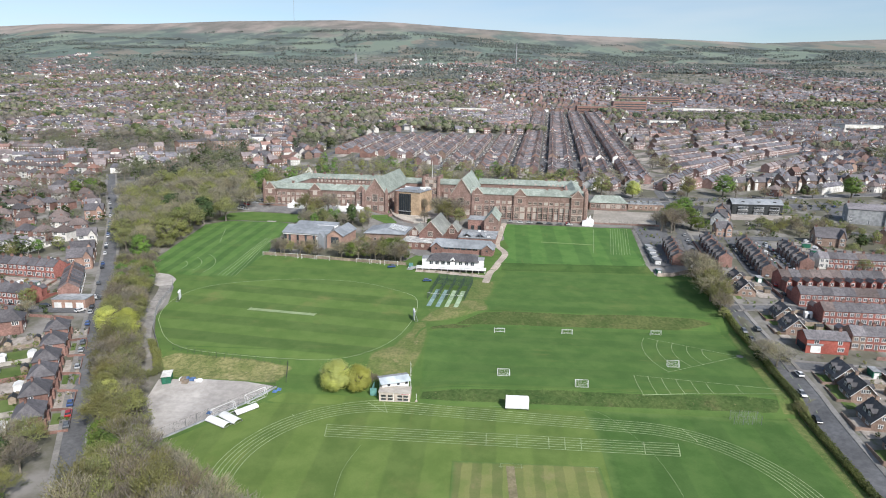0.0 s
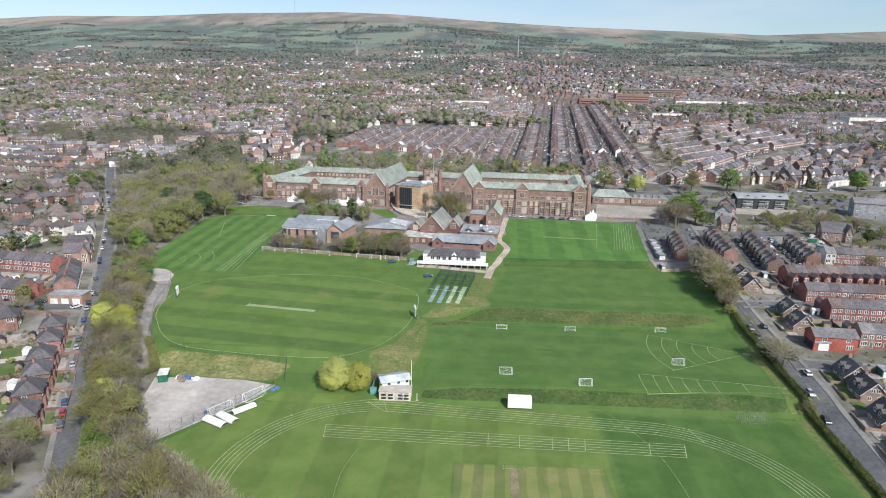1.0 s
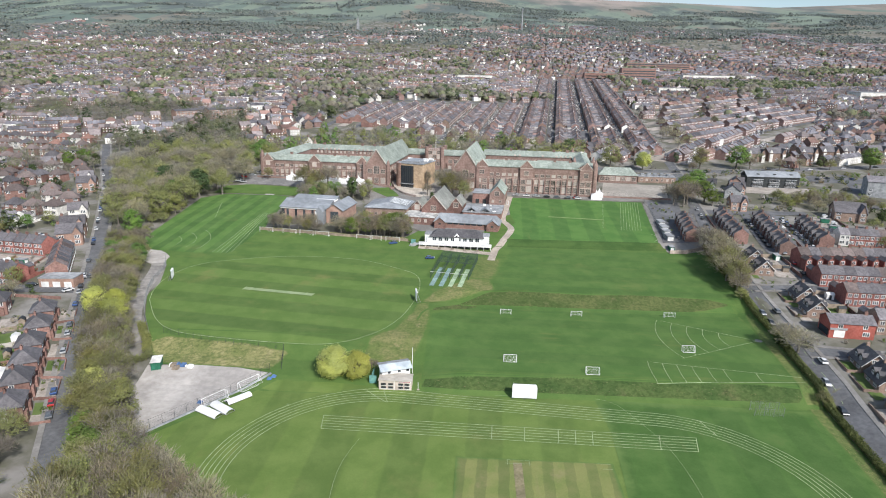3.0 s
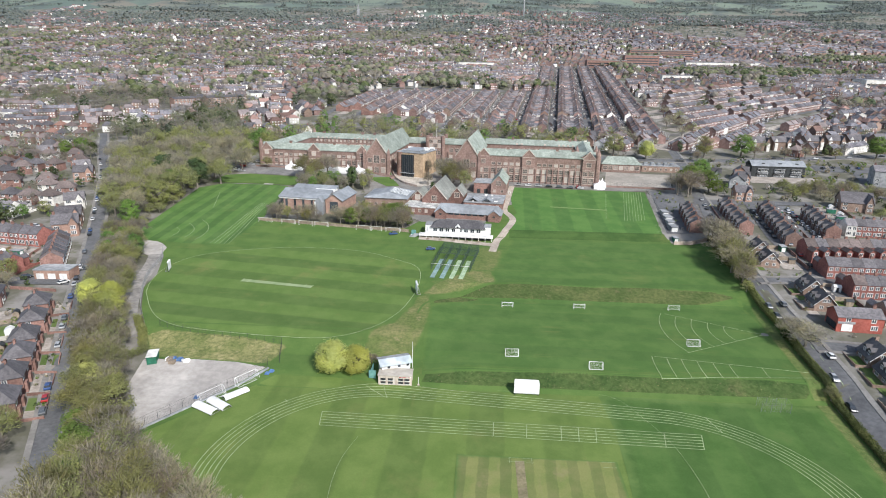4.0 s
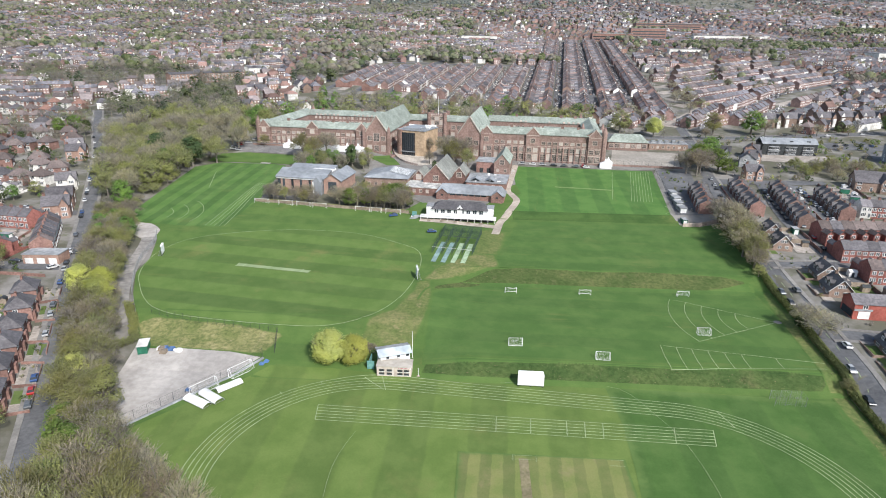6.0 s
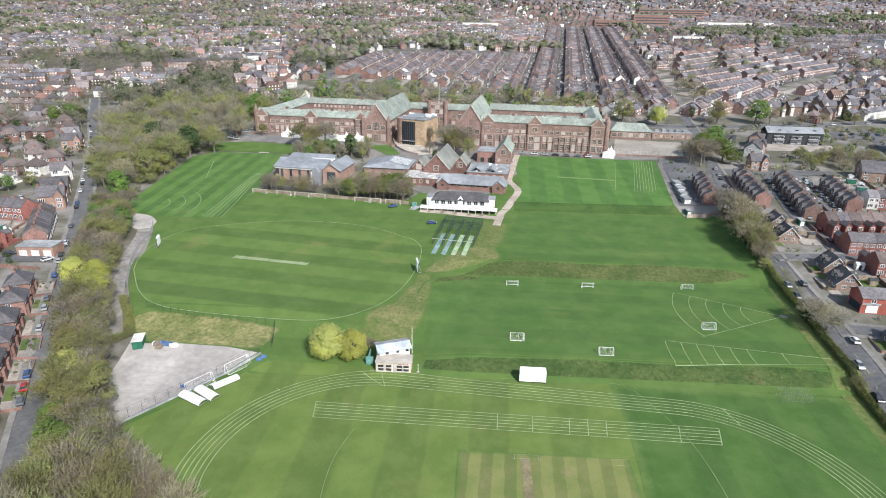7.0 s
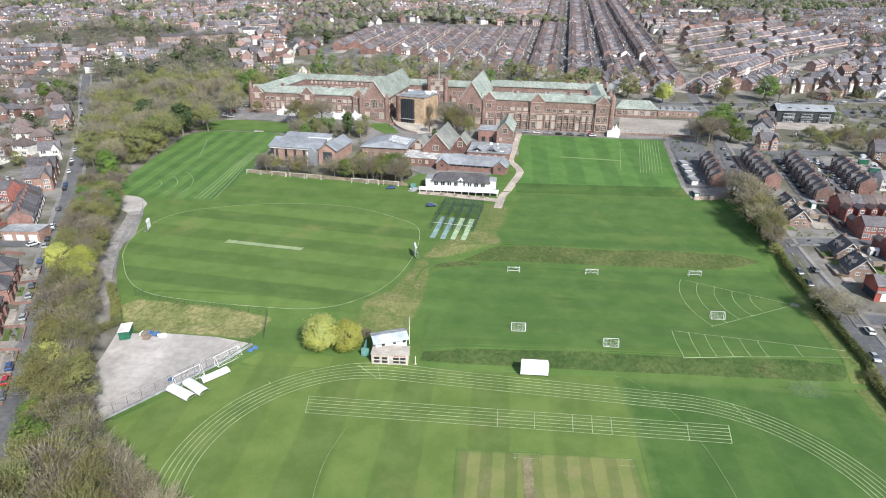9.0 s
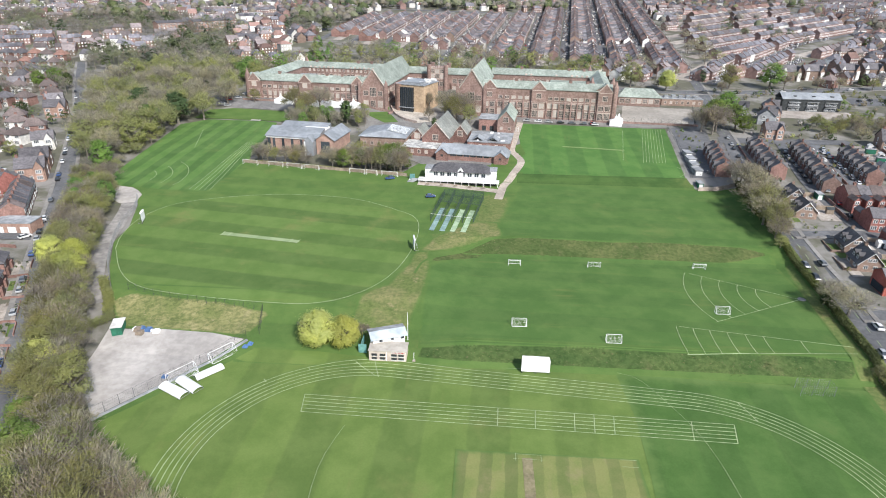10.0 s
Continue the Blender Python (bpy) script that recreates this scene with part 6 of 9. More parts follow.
class Stock:
    """Builds each pattern of house once, then copies it."""

    def __init__(self):
        self.first = {}

    def put(self, key, maker, x, y, turn, size=7.0):
        TAKEN.append((x, y, size))
        m = at_ground(x, y, turn)
        if key in self.first:
            return copy_thing(self.first[key], m)
        self.first[key] = maker(m)
        return self.first[key]


stock = Stock()
PLAIN_KINDS = [lambda m, a=a, b=b, r=r, t=t: terrace_house(m, a, b, r, t, plain=True) for a, b, r, t in ((BRICK, SLATE, False, 'red brick terraced house with a grey slate roof'), (BRICK, TILE, True, 'red brick terraced house with a brown roof'),
               (RENDER, SLATE, False, 'pale rendered terraced house with a slate roof'), (BRICK_BROWN, SLATE, True, 'brown brick terraced house with slate roof'))]
rnd = random.Random(21)
TERRACE_KINDS = [lambda m: terrace_house(m, RED_BRICK, MID_SLATE), lambda m: terrace_house(m, RED_BRICK, TILE, False, "red brick terraced house with a brown tiled roof"), lambda m: terrace_house(m, RENDER, SLATE, False, "white rendered terraced house with a slate roof"),
                 lambda m: terrace_house(m, BRICK_BROWN, SLATE, False, "brown brick terraced house with a slate roof")]
FLAT_KINDS = [lambda m: terrace_house(m, BRICK, MID_SLATE, False, 'plain red brick terraced house with a dark slate roof', back=False), lambda m: terrace_house(m, BRICK, TILE, False, 'plain red brick terraced house with a brown roof', back=False),
              lambda m: terrace_house(m, RENDER, MID_SLATE, False, 'plain white rendered terraced house with a slate roof', back=False), lambda m: terrace_house(m, BRICK_BROWN, MID_SLATE, False, 'plain brown brick terraced house with a slate roof', back=False)]
# brownish brick; the shade of west-facing walls is put into its darker colour
DARK_BRICK = surface("dark_brick", (0.16, 0.106, 0.09), (0.25, 0.168, 0.143), 1.6, 0.2, vary=0.2)


def bay_house(m, wall, tiles, label):
    """A terraced house with a gabled bay on both long sides."""
    t = terrace_house(m, wall, tiles, False, label, 6.4, back=False)
    for s in (-1, 1):
        y0, y1 = (-4.7, -1.0) if s < 0 else (1.0, 4.7)
        part("bay", Geo().walls(-2.3, y0, 0.5, y1, -3, 5.3, 7.3, "y"), wall, t)
        part("bay_roof", Geo().roof(-2.3, y0, 0.5, y1, 5.3, 7.3, "y", 0.3, 0.18), tiles, t)
        part("bay_window", HWW, None, t, m=pose(-0.9, 4.7 * s, 3.5, 0, 0, 180 if s > 0 else 0))
    return t


BAY_KINDS = [lambda m: bay_house(m, DARK_BRICK, DARK_SLATE, "dark brick terraced house with gabled bays"), lambda m: bay_house(m, BRICK_BROWN, DARK_SLATE, "brown brick terraced house with gabled bays and a dark roof"),
             lambda m: bay_house(m, BRICK, DARK_SLATE, "red brick terraced house with gabled bays")]


def bay_terrace(x0, y0, x1, y1, odds=(4, 3, 2)):
    n = max(1, round(math.hypot(x1 - x0, y1 - y0) / 6.4))
    for i in range(n):
        k = rnd.choices(range(3), odds)[0]
        stock.put(("bay", k), BAY_KINDS[k], x0 + (x1 - x0) * (i + 0.5) / n, y0 + (y1 - y0) * (i + 0.5) / n, math.degrees(math.atan2(y1 - y0, x1 - x0)) + 180).scale = (0.98, 0.86, rnd.uniform(0.82, 0.93))


REAR_KINDS = [lambda m: terrace_house(m, RED_BRICK, MID_SLATE, True, "red brick terraced house with rear outrigger and yard"), lambda m: terrace_house(m, RED_BRICK, TILE, True, "red brick terraced house with a brown roof and rear outrigger")]


def terrace(x0, y0, x1, y1, rear=False, odds=(0.7, 0.2, 0.06, 0.04), flip=False, flat=False):
    """A row of terraced houses between two points."""
    n = max(1, round(math.hypot(x1 - x0, y1 - y0) / 4.9))
    turn = math.degrees(math.atan2(y1 - y0, x1 - x0)) + (180 if flip else 0)
    for i in range(n):
        x, y = x0 + (x1 - x0) * (i + 0.5) / n, y0 + (y1 - y0) * (i + 0.5) / n
        if rear:
            k = 0 if rnd.random() < 0.75 else 1
            stock.put(("rear", k), REAR_KINDS[k], x, y, turn)
        else:
            k = rnd.choices(range(4), odds)[0]
            if flat:
                stock.put(("flat", k), FLAT_KINDS[k], x, y, turn)
            else:
                stock.put(("front", k), TERRACE_KINDS[k], x, y, turn)


# east side
terrace(150.5, 268, 246, 263.5)
terrace(150, 249, 250, 244.5)
terrace(153, 291, 243, 294, True)
terrace(147.5, 225, 250, 219, False)
bay_terrace(115.5, 319, 121, 353, (0, 0, 1))
bay_terrace(139.5, 318, 145.5, 362)
bay_terrace(155.5, 303, 166, 358)
bay_terrace(180, 314, 186, 350)
terrace(190, 324, 232, 320)
for x, y in ((119.5, 152), (122, 168), (125.5, 183.5), (127, 194.5), (130.5, 234), (133, 247), (129.5, 276), (131.5, 290)):
    stock.put("dormer", dormer_house, x + 3.2, y + 3, -7, 8)
shop = thing("corner_shop", "red brick corner shop with white shutters", "shop", at_ground(136, 221, -4))
TAKEN.append((136, 221, 10))
sw2 = part("wall", Geo().walls(-7, -4, 8, 4, -3, 5.2, 7.4), surface("painted_red_brick", (0.30, 0.08, 0.06), (0.385, 0.12, 0.095), 1.2, 0.2, vary=0), shop)
part("roof", Geo().roof(-7, -4, 8, 4, 5.2, 7.4, "x", 0.3, 0.2), SLATE, shop)
part("shutter", Geo().box(-5.4, -4.15, 0, -1.8, -3.95, 2.6), WHITE, shop, "white roller shutter")
part("fascia", Geo().box(-6.9, -4.2, 2.8, -1.2, -3.95, 3.5), LEAD, shop)
part("side_glazing", Geo().box(-7.15, -3.4, 0.2, -6.95, 3.0, 2.6), GLASS, shop)
for x in (-3.6, 4.6):
    part("window", HW, None, sw2, m=pose(x, -4, 3.6))
part("window", HWW, None, sw2, m=pose(5.2, -4, 0.9))
chimney(shop, 6, 0, 6.6, 8.6)

# apartment block and its neighbours
flats = thing("apartment_block", "modern dark grey apartment block with recessed balconies", "apartment block", at_ground(195, 444, -1))
TAKEN.append((212, 448, 24))
part("wall", Geo().box(0, 0, -3, 36, 11, 7.6), DARK, flats)
part("roof", Geo().roof(0, 0, 36, 11, 7.6, 10.6, "x", 0.5, 0.3), STEELROOF, flats, "grey slate-look roof")
for i in range(3):
    x = 4 + i * 11.3
    for z in (0.3, 3.4):
        part("balcony", Geo().box(x, -1.6, z + 2.2, x + 7, 0, z + 2.4).box(x, -1.6, z - 0.2, x + 7, 0, z), LEAD, flats)
        for k in range(3):
            part("window", HWW, None, flats, m=pose(x + 1.3 + k * 2.3, 0, z + 0.4))
    part("rooflight", Geo().box(x + 3, 1.6, 8.6, x + 5, 3.2, 9.4), DARK, flats)
stock.put("gable_brick", lambda m: gabled_house(m, BRICK_ORANGE, MID_SLATE, "orange brick house with a dark slate roof"), 164, 384, -3)
stock.put("gable_brick", None, 184, 436, 70)
stock.put("gable_brick", None, 178, 420, -10)
gabled_house(at_ground(222, 370, -16), BRICK_BROWN, MID_SLATE, "brick hall with a white-edged gable", 16, 14, 5, 10, "hall")
TAKEN.append((222, 370, 13))
office = gabled_house(at_ground(281, 428, -20), LEAD, SLATE, "large blue-grey clad building", 26, 16, 10, 13, "office building")
TAKEN.append((281, 428, 20))

# west side
for x, y in ((-152.5, 209.4), (-146, 198), (-140.2, 186), (-134.4, 176), (-129, 165.3), (-123.2, 154.6)):
    semi = stock.put("semi_road", lambda m: hipped_house(m, BRICK, MID_SLATE, "red brick semi-detached house with a dark hipped roof"), x, y, 118, 7)
    semi.scale = (0.86, 0.86, 0.86)
terrace(-171.5, 244, -187, 272, False, (0.4, 0.6, 0, 0), True, True)
terrace(-247, 281, -196, 274.5, False, (0.85, 0.12, 0.03, 0))
terrace(-232, 246.5, -184.5, 240.5, False, (0.85, 0.15, 0, 0))
terrace(-290, 322, -238, 311.5, False, (0, 0, 1, 0))
stock.put("hip_slate", hipped_house, -175, 213, 28, 7)
lockups = thing("lock_up_garages", "low orange brick lock-up garages with white doors and a pale roof", "garages", at_ground(-167, 239.5, 4))
TAKEN.append((-167, 239.5, 9))
part("wall", Geo().box(-7, -3, -2, 7, 4, 3.6), BRICK_ORANGE, lockups)
part("roof", Geo().box(-7.2, -3.2, 3.6, 7.2, 4.2, 3.95), LEAD, lockups, "pale felt flat roof")
for x in (-4.6, 0, 4.6):
    part("door", Geo().box(x - 1.5, -3.08, 0, x + 1.5, -2.95, 2.3), WHITE, lockups)
stock.put("hip_white", lambda m: hipped_house(m, RENDER, TILE, "white rendered semi-detached house with a brown hipped roof"), -318, 402, 20, 8)
stock.put("gable_orange", lambda m: gabled_house(m, BRICK_ORANGE, MID_SLATE, "orange brick house with a dark hipped roof", 11, 11, 6, 9.5), -203, 303, 28, 9)
stock.put("gable_orange", None, -196, 290, 28, 8)
stock.put("gable_white", lambda m: gabled_house(m), -218, 330, 28, 9)
stock.put("hip_tile", lambda m: hipped_house(m, BRICK, TILE, "red brick semi-detached house with a brown hipped roof"), -238, 352, 30, 9)
for x, y, k in ((-262, 370, "hip_tile"), (-282, 366, "hip_tile"), (-302, 372, "hip_tile"), (-250, 388, "gable_orange"), (-262, 405, "gable_white"), (-275, 422, "hip_tile"), (-290, 440, "hip_tile"), (-300, 400, "hip_tile"), (-322, 390, "hip_tile"),
               (-335, 436, "hip_tile"), (-318, 448, "gable_white"), (-350, 460, "hip_tile"), (-330, 470, "hip_slate"), (-372, 440, "hip_tile"), (-290, 335, "gable_orange"), (-312, 345, "hip_tile"), (-268, 280, "hip_slate"),
               (-225, 222, "hip_slate"), (-205, 215, "hip_tile"), (-196, 186, "hip_tile")):
    stock.put(k, None, x, y, 28 + rnd.uniform(-4, 4), 8)


def cottage(m, wall, tiles, label, w=9.0, d=8.0):
    """A plain two-storey pair of houses with a hipped roof."""
    t = thing("town_house", label, "house", m, "town houses")
    ww = part("wall", Geo().box(-w / 2, -d / 2, -3, w / 2, d / 2, 5.2), wall, t)
    part("roof", Geo().roof(-w / 2, -d / 2, w / 2, d / 2, 5.2, 8.2, "x", 0.45, 0.2, d / 2 - 0.5), tiles, t)
    chimney(t, 0, 0.4, 7.2, 9.3, wall if wall is not RENDER else BRICK)
    for x in (-w / 4 - 0.3, w / 4 + 0.3):
        part("bay", Geo().box(x - 1.2, -d / 2 - 0.7, -2, x + 1.2, -d / 2, 2.5), RENDER, t)
        part("window", HWW, None, ww, m=pose(x, -d / 2, 3.4))
        part("window", HWW, None, ww, m=pose(x, -d / 2 - 0.7, 0.8))
    return t


COTTAGES = ((BRICK, TILE, "red brick house with a brown hipped roof"), (BRICK, MID_SLATE, "red brick house with a dark hipped roof"), (BRICK_BROWN, TILE, "brown brick house with a brown hipped roof"),
            (RENDER, TILE, "white rendered house with a brown hipped roof"), (BRICK, TILE_RED, "red brick house with a red tiled roof"), (RENDER, MID_SLATE, "white rendered house with a dark hipped roof"))
for i, row in enumerate((337, 357, 385, 406, 434, 456, 484, 506, 534)):
    x = -row * 0.88
    while x < -228 - (row - 335) * 0.57:
        hx, hy = x + rnd.uniform(-1.2, 1.2), row - (x + 250) * 0.09 + rnd.uniform(-1.5, 1.5)
        if all(abs(hx - a) > 5 + q * 0.62 or abs(hy - b) > 3.5 + q * 0.62 for a, b, q in TAKEN) and noise.noise((hx * 0.02, hy * 0.02, 7.0)) > -0.34:
            k = rnd.choices(range(6), (5, 3, 1.5, 2, 1.2, 1))[0]
            stock.put(("cottage", k), lambda m, k=k: cottage(m, *COTTAGES[k]), hx, hy, -5 + rnd.uniform(-3, 3) + (180 if i % 2 else 0) * 0, 5.5)
        x += 12.2


# brick flats and a long white hall among the western houses
for x, y, w in ((-323, 692, 38), (-288, 708, 48)):
    block = thing("apartment_block", "three-storey orange brick apartment block with a dark roof", "apartment block", at_ground(x, y, 55), "brick apartment blocks")
    TAKEN.append((x, y, 22))
    bw = part("wall", Geo().walls(-w / 2, -5, w / 2, 5, -6, 8.6, 10.6), BRICK_ORANGE, block)
    part("roof", Geo().roof(-w / 2, -5, w / 2, 5, 8.6, 10.6, "x", 0.4, 0.25), MID_SLATE, block)
    for i in range(int(w / 4)):
        for z in (0.6, 3.4, 6.2):
            part("window", HWW, None, bw, m=pose(-w / 2 + 2 + i * 4, -5, z))
gym = thing("community_hall", "long low white hall with a pale roof", "hall", at_ground(-281, 801, 62))
TAKEN.append((-281, 801, 18))
part("wall", Geo().box(-17, -5, -4, 17, 5, 4.2), RENDER, gym)
part("roof", Geo().roof(-17, -5, 17, 5, 4.2, 5.6, "x", 0.3, 0.2), LEAD, gym)


# gardens: walls, sheds, glasshouses and shrubs
def garden_wall(x0, y0, x1, y1, mat=BRICK, h=0.9):
    g = Geo()
    n = max(1, round(math.hypot(x1 - x0, y1 - y0) / 2.5))
    a = math.atan2(y1 - y0, x1 - x0)
    ox, oy = -math.sin(a) * 0.12, math.cos(a) * 0.12
    for i in range(n):
        k, q = i / n, (i + 1) / n
        ax, ay, bx, by = x0 + (x1 - x0) * k, y0 + (y1 - y0) * k, x0 + (x1 - x0) * q, y0 + (y1 - y0) * q
        za, zb = ground(ax, ay), ground(bx, by)
        g.solid([(ax - ox, ay - oy, za - 0.4), (ax + ox, ay + oy, za - 0.4), (bx + ox, by + oy, zb - 0.4), (bx - ox, by - oy, zb - 0.4),
                 (ax - ox, ay - oy, za + h), (ax + ox, ay + oy, za + h), (bx + ox, by + oy, zb + h), (bx - ox, by - oy, zb + h)], ((4, 7, 6, 5), (0, 1, 5, 4), (1, 2, 6, 5), (2, 3, 7, 6), (3, 0, 4, 7)))
    return single("garden_wall", g, [mat], "low brick garden wall between plots" if mat is BRICK else "weathered timber garden fence" if mat is TIMBER else "pale rendered garden wall", "garden wall", "garden walls")


def garden_shed(x, y, turn, k):
    label = ("brown timber garden shed with a felt roof", "white conservatory with a pale pitched roof", "grey concrete garage with a flat roof")[k]
    t = thing(("garden_shed", "conservatory", "garage")[k], label, ("shed", "conservatory", "garage")[k], at_ground(x, y, turn), "garden buildings")
    w, d, e, r = ((2.6, 2.0, 2.0, 2.7), (2.8, 2.4, 2.2, 2.8), (3.0, 5.0, 2.4, 2.7))[k]
    part("wall", Geo().walls(-w / 2, -d / 2, w / 2, d / 2, -0.5, e, r), (TIMBER, WHITE, PATIO_WALL)[k], t)
    part("roof", Geo().roof(-w / 2, -d / 2, w / 2, d / 2, e, r, "x", 0.15, 0.1), (DARK, WHITE, LEAD)[k], t)
    part("door", Geo().box(-0.45, -d / 2 - 0.05, 0, 0.45, -d / 2 + 0.03, 1.9), (TIMBER, GLASS, WHITE)[k], t)


GARDEN_FIRST = {}


PATIO_WALL = surface("concrete_wall", (0.30, 0.28, 0.25), (0.42, 0.40, 0.36), 0.8, 0.15, vary=0.15)


def put_garden(x, y, turn, k):
    if k not in GARDEN_FIRST:
        garden_shed(x, y, turn, k)
        GARDEN_FIRST[k] = bpy.data.objects[("garden_shed", "conservatory", "garage")[k]]
    else:
        copy_thing(GARDEN_FIRST[k], at_ground(x, y, turn))


PATIO = surface("paved_garden", (0.27, 0.235, 0.205), (0.40, 0.36, 0.32), 0.8, 0.15, vary=0.15)
LAWN = grass("garden_lawn", (0.075, 0.115, 0.035), (0.12, 0.16, 0.055), 0, 0, 5, wear=0.5, patch=0.3)
ux, uy, nx, ny = -0.47, 0.883, 0.883, 0.47
for i, (x, y) in enumerate(((-152.5, 209.4), (-146, 198), (-140.2, 186), (-134.4, 176), (-129, 165.3), (-123.2, 154.6))):
    p = lambda a, b: (x + ux * a + nx * b, y + uy * a + ny * b)
    single("drive", sheet([p(-5, 4.4), p(-5, 9.2), p(-1, 9.2), p(-1, 4.4)], 0.2, 2.0), [PATIO], "pale paved front drive", "drive", kind="structure")
    single("lawn", sheet([p(-1, 4.6), p(-1, 9.0), p(5, 9.0), p(5, 4.6)], 0.18, 2.0), [LAWN if i % 2 else PATIO], "small front garden behind a wall", "lawn", kind="structure")
    single("lawn", sheet([p(-5.3, -5.5), p(5.3, -5.5), p(5.3, -17), p(-5.3, -17)], 0.14, 2.5), [LAWN if i % 3 else PATIO], "long back garden with worn grass", "lawn", kind="structure")
    garden_wall(*p(-5.6, 4), *p(-5.6, 9.6))
    garden_wall(*p(-0.8, 9.5), *p(5.4, 9.5))
    garden_wall(*p(-5.6, -4.5), *p(-5.6, -18), (TIMBER, PATIO_WALL, BRICK)[i % 3], 1.5)
    garden_wall(*p(-5.6, -18), *p(5.4, -18), TIMBER, 1.7)
    put_garden(*p(rnd.uniform(-3, 3), -15.5), 28 + rnd.choice((0, 90)), i % 3)
    put_garden(*p(rnd.uniform(-3, 3), -6.6), 118, 1 if i % 2 else 0)
single("yard", sheet([(-232, 254), (-190, 249), (-192, 268), (-240, 274)], 0.15, 4.0), [PATIO], "paved back yards between two terraces", "yard", kind="structure")
single("street", ribbon(Geo(), smooth_line([(-150, 236), (-176, 234.5), (-230, 236)]), 6.5, 0.2), [ASPHALT], "side street between brick terraces", "road", kind="structure")
single("street", ribbon(Geo(), smooth_line([(-188, 293), (-215, 294), (-270, 300)]), 6.0, 0.2), [ASPHALT], "side street below a white terrace", "road", kind="structure")
for i in range(9):
    put_garden(-229 + i * 4.6, 259 - i * 0.5 + (i % 2) * 3, 83, (0, 2, 1)[i % 3])
for x0, y0, x1, y1 in ((-236, 262, -191, 257.5), (-235, 253.5, -190, 249), (-192, 249, -194, 268), (-206, 252, -208, 268), (-221, 254, -223, 271), (-158, 226, -200, 228)):
    garden_wall(x0, y0, x1, y1, BRICK, 1.2)
# plots east of the main road
for x, y in ((119.5, 152), (122, 168), (125.5, 183.5), (127, 194.5), (130.5, 234), (133, 247), (129.5, 276), (131.5, 290)):
    single("lawn", sheet([(x - 4.4, y - 5), (x - 0.6, y - 5), (x + 0.4, y + 6), (x - 3.6, y + 6)], 0.18, 2.0), [LAWN if int(x) % 2 else PATIO], "small front garden beside a road", "lawn", kind="structure")
    single("lawn", sheet([(x + 8, y - 3), (x + 17, y - 3), (x + 18, y + 8), (x + 9, y + 8)], 0.16, 2.5), [PATIO if int(x) % 2 else LAWN], "back garden of grass and paving", "lawn", kind="structure")
    garden_wall(x + 8, y + 9, x + 18, y + 8.4, TIMBER, 1.7)
    garden_wall(x + 18, y - 3, x + 18.6, y + 8, (BRICK, PATIO_WALL)[int(y) % 2], 1.6)
    put_garden(x + 14.5, y + 4.5, -7, int(y) % 3)
for x0, y0, x1, y1 in ((155, 259, 250, 255.4), (155, 239.6, 250, 235), (152, 233, 250, 228), (152, 213.4, 250, 207), (157, 281, 250, 277), (157, 301.5, 250, 306)):
    garden_wall(x0, y0, x1, y1, BRICK, 1.3)
# villas along the main road, and the ground round the apartment block
for i, x in enumerate((238, 257, 287, 307, 327, 353)):
    v = stock.put("villa", lambda m: gabled_house(m, BRICK_BROWN, MID_SLATE, "tall red brick villa with white bays and gables", 15, 10, 6.6, 10.6), x, 539 + (x - 257) * 0.22, 8, 9)
TAKEN += [(160, 500, 12), (190, 505, 16), (210, 505, 14), (318, 512, 10)]
single("car_park", sheet([(250, 463), (304, 462), (308, 478), (256, 484)], 0.2, 4.0), [ASPHALT], "tarmac car park beside a main road", "car park", kind="structure")
single("lawn", sheet([(236, 468), (250, 466), (254, 486), (238, 488)], 0.2, 3.0), [LAWN], "strip of rough grass beside flats", "lawn", kind="structure")
single("road", ribbon(Geo(), smooth_line([(254, 395), (262, 417), (279, 466), (286, 490)]), 7.0, 0.22), [ASPHALT], "short access road to a car park", "road", kind="structure")
single("yard", sheet([(188, 426), (236, 424), (240, 442), (192, 444)], 0.18, 4.0), [PATIO], "pale paved yard before an apartment block", "yard", kind="structure")
single("yard", sheet([(100.5, 318), (114, 318), (124, 356), (132, 394), (113, 397)], 0.16, 4.0), [ASPHALT], "tarmac yard between a playing field and terraces", "yard", kind="structure")
stock.put("gable_dark", lambda m: gabled_house(m, LEAD, DARK_SLATE, "grey clad house with a dark solar-panelled roof", 10, 9, 5.0, 8.6), 163, 430, -20)
stock.put("gable_dark", None, 173, 414, 70)
for line, w in (([(147.5, 240), (148, 266), (150.5, 308), (157, 340), (166, 378)], 5.5), ([(172, 310), (175, 335), (182, 372)], 5.5), ([(127, 316), (131, 345), (137, 372)], 5.0)):
    single("street", ribbon(Geo(), smooth_line(line), w, 0.24), [ASPHALT], "narrow street between terraces", "road", kind="structure")
single("yard", sheet([(132, 371), (205, 374), (204, 382), (170, 381), (134, 381)], 0.2, 4.0), [ASPHALT], "cross street at the end of terraces", "road", kind="structure")
for ring in ([(161, 312), (168, 312), (177, 364), (171, 364)], [(130, 318), (136, 318), (144, 364), (138, 364)], [(190, 328), (207, 328), (214, 372), (196, 372)]):
    single("yard", sheet(ring, 0.17, 3.0), [PATIO], "paved back yards with worn concrete", "yard", kind="structure")
for x0, y0, x1, y1 in ((167.5, 312, 177, 364), (131.5, 318, 139, 364), (207, 325, 214, 372), (191, 330, 197, 374)):
    garden_wall(x0, y0, x1, y1, BRICK, 1.5)
for i in range(9):
    put_garden(165 + i * 1.05 + (i % 2) * 1.5, 316 + i * 5.2, 75, (0, 2, 1)[i % 3])
    put_garden(199.5 + i * 1.1 + (i % 2), 331 + i * 4.6, 75, (2, 0, 1)[i % 3])


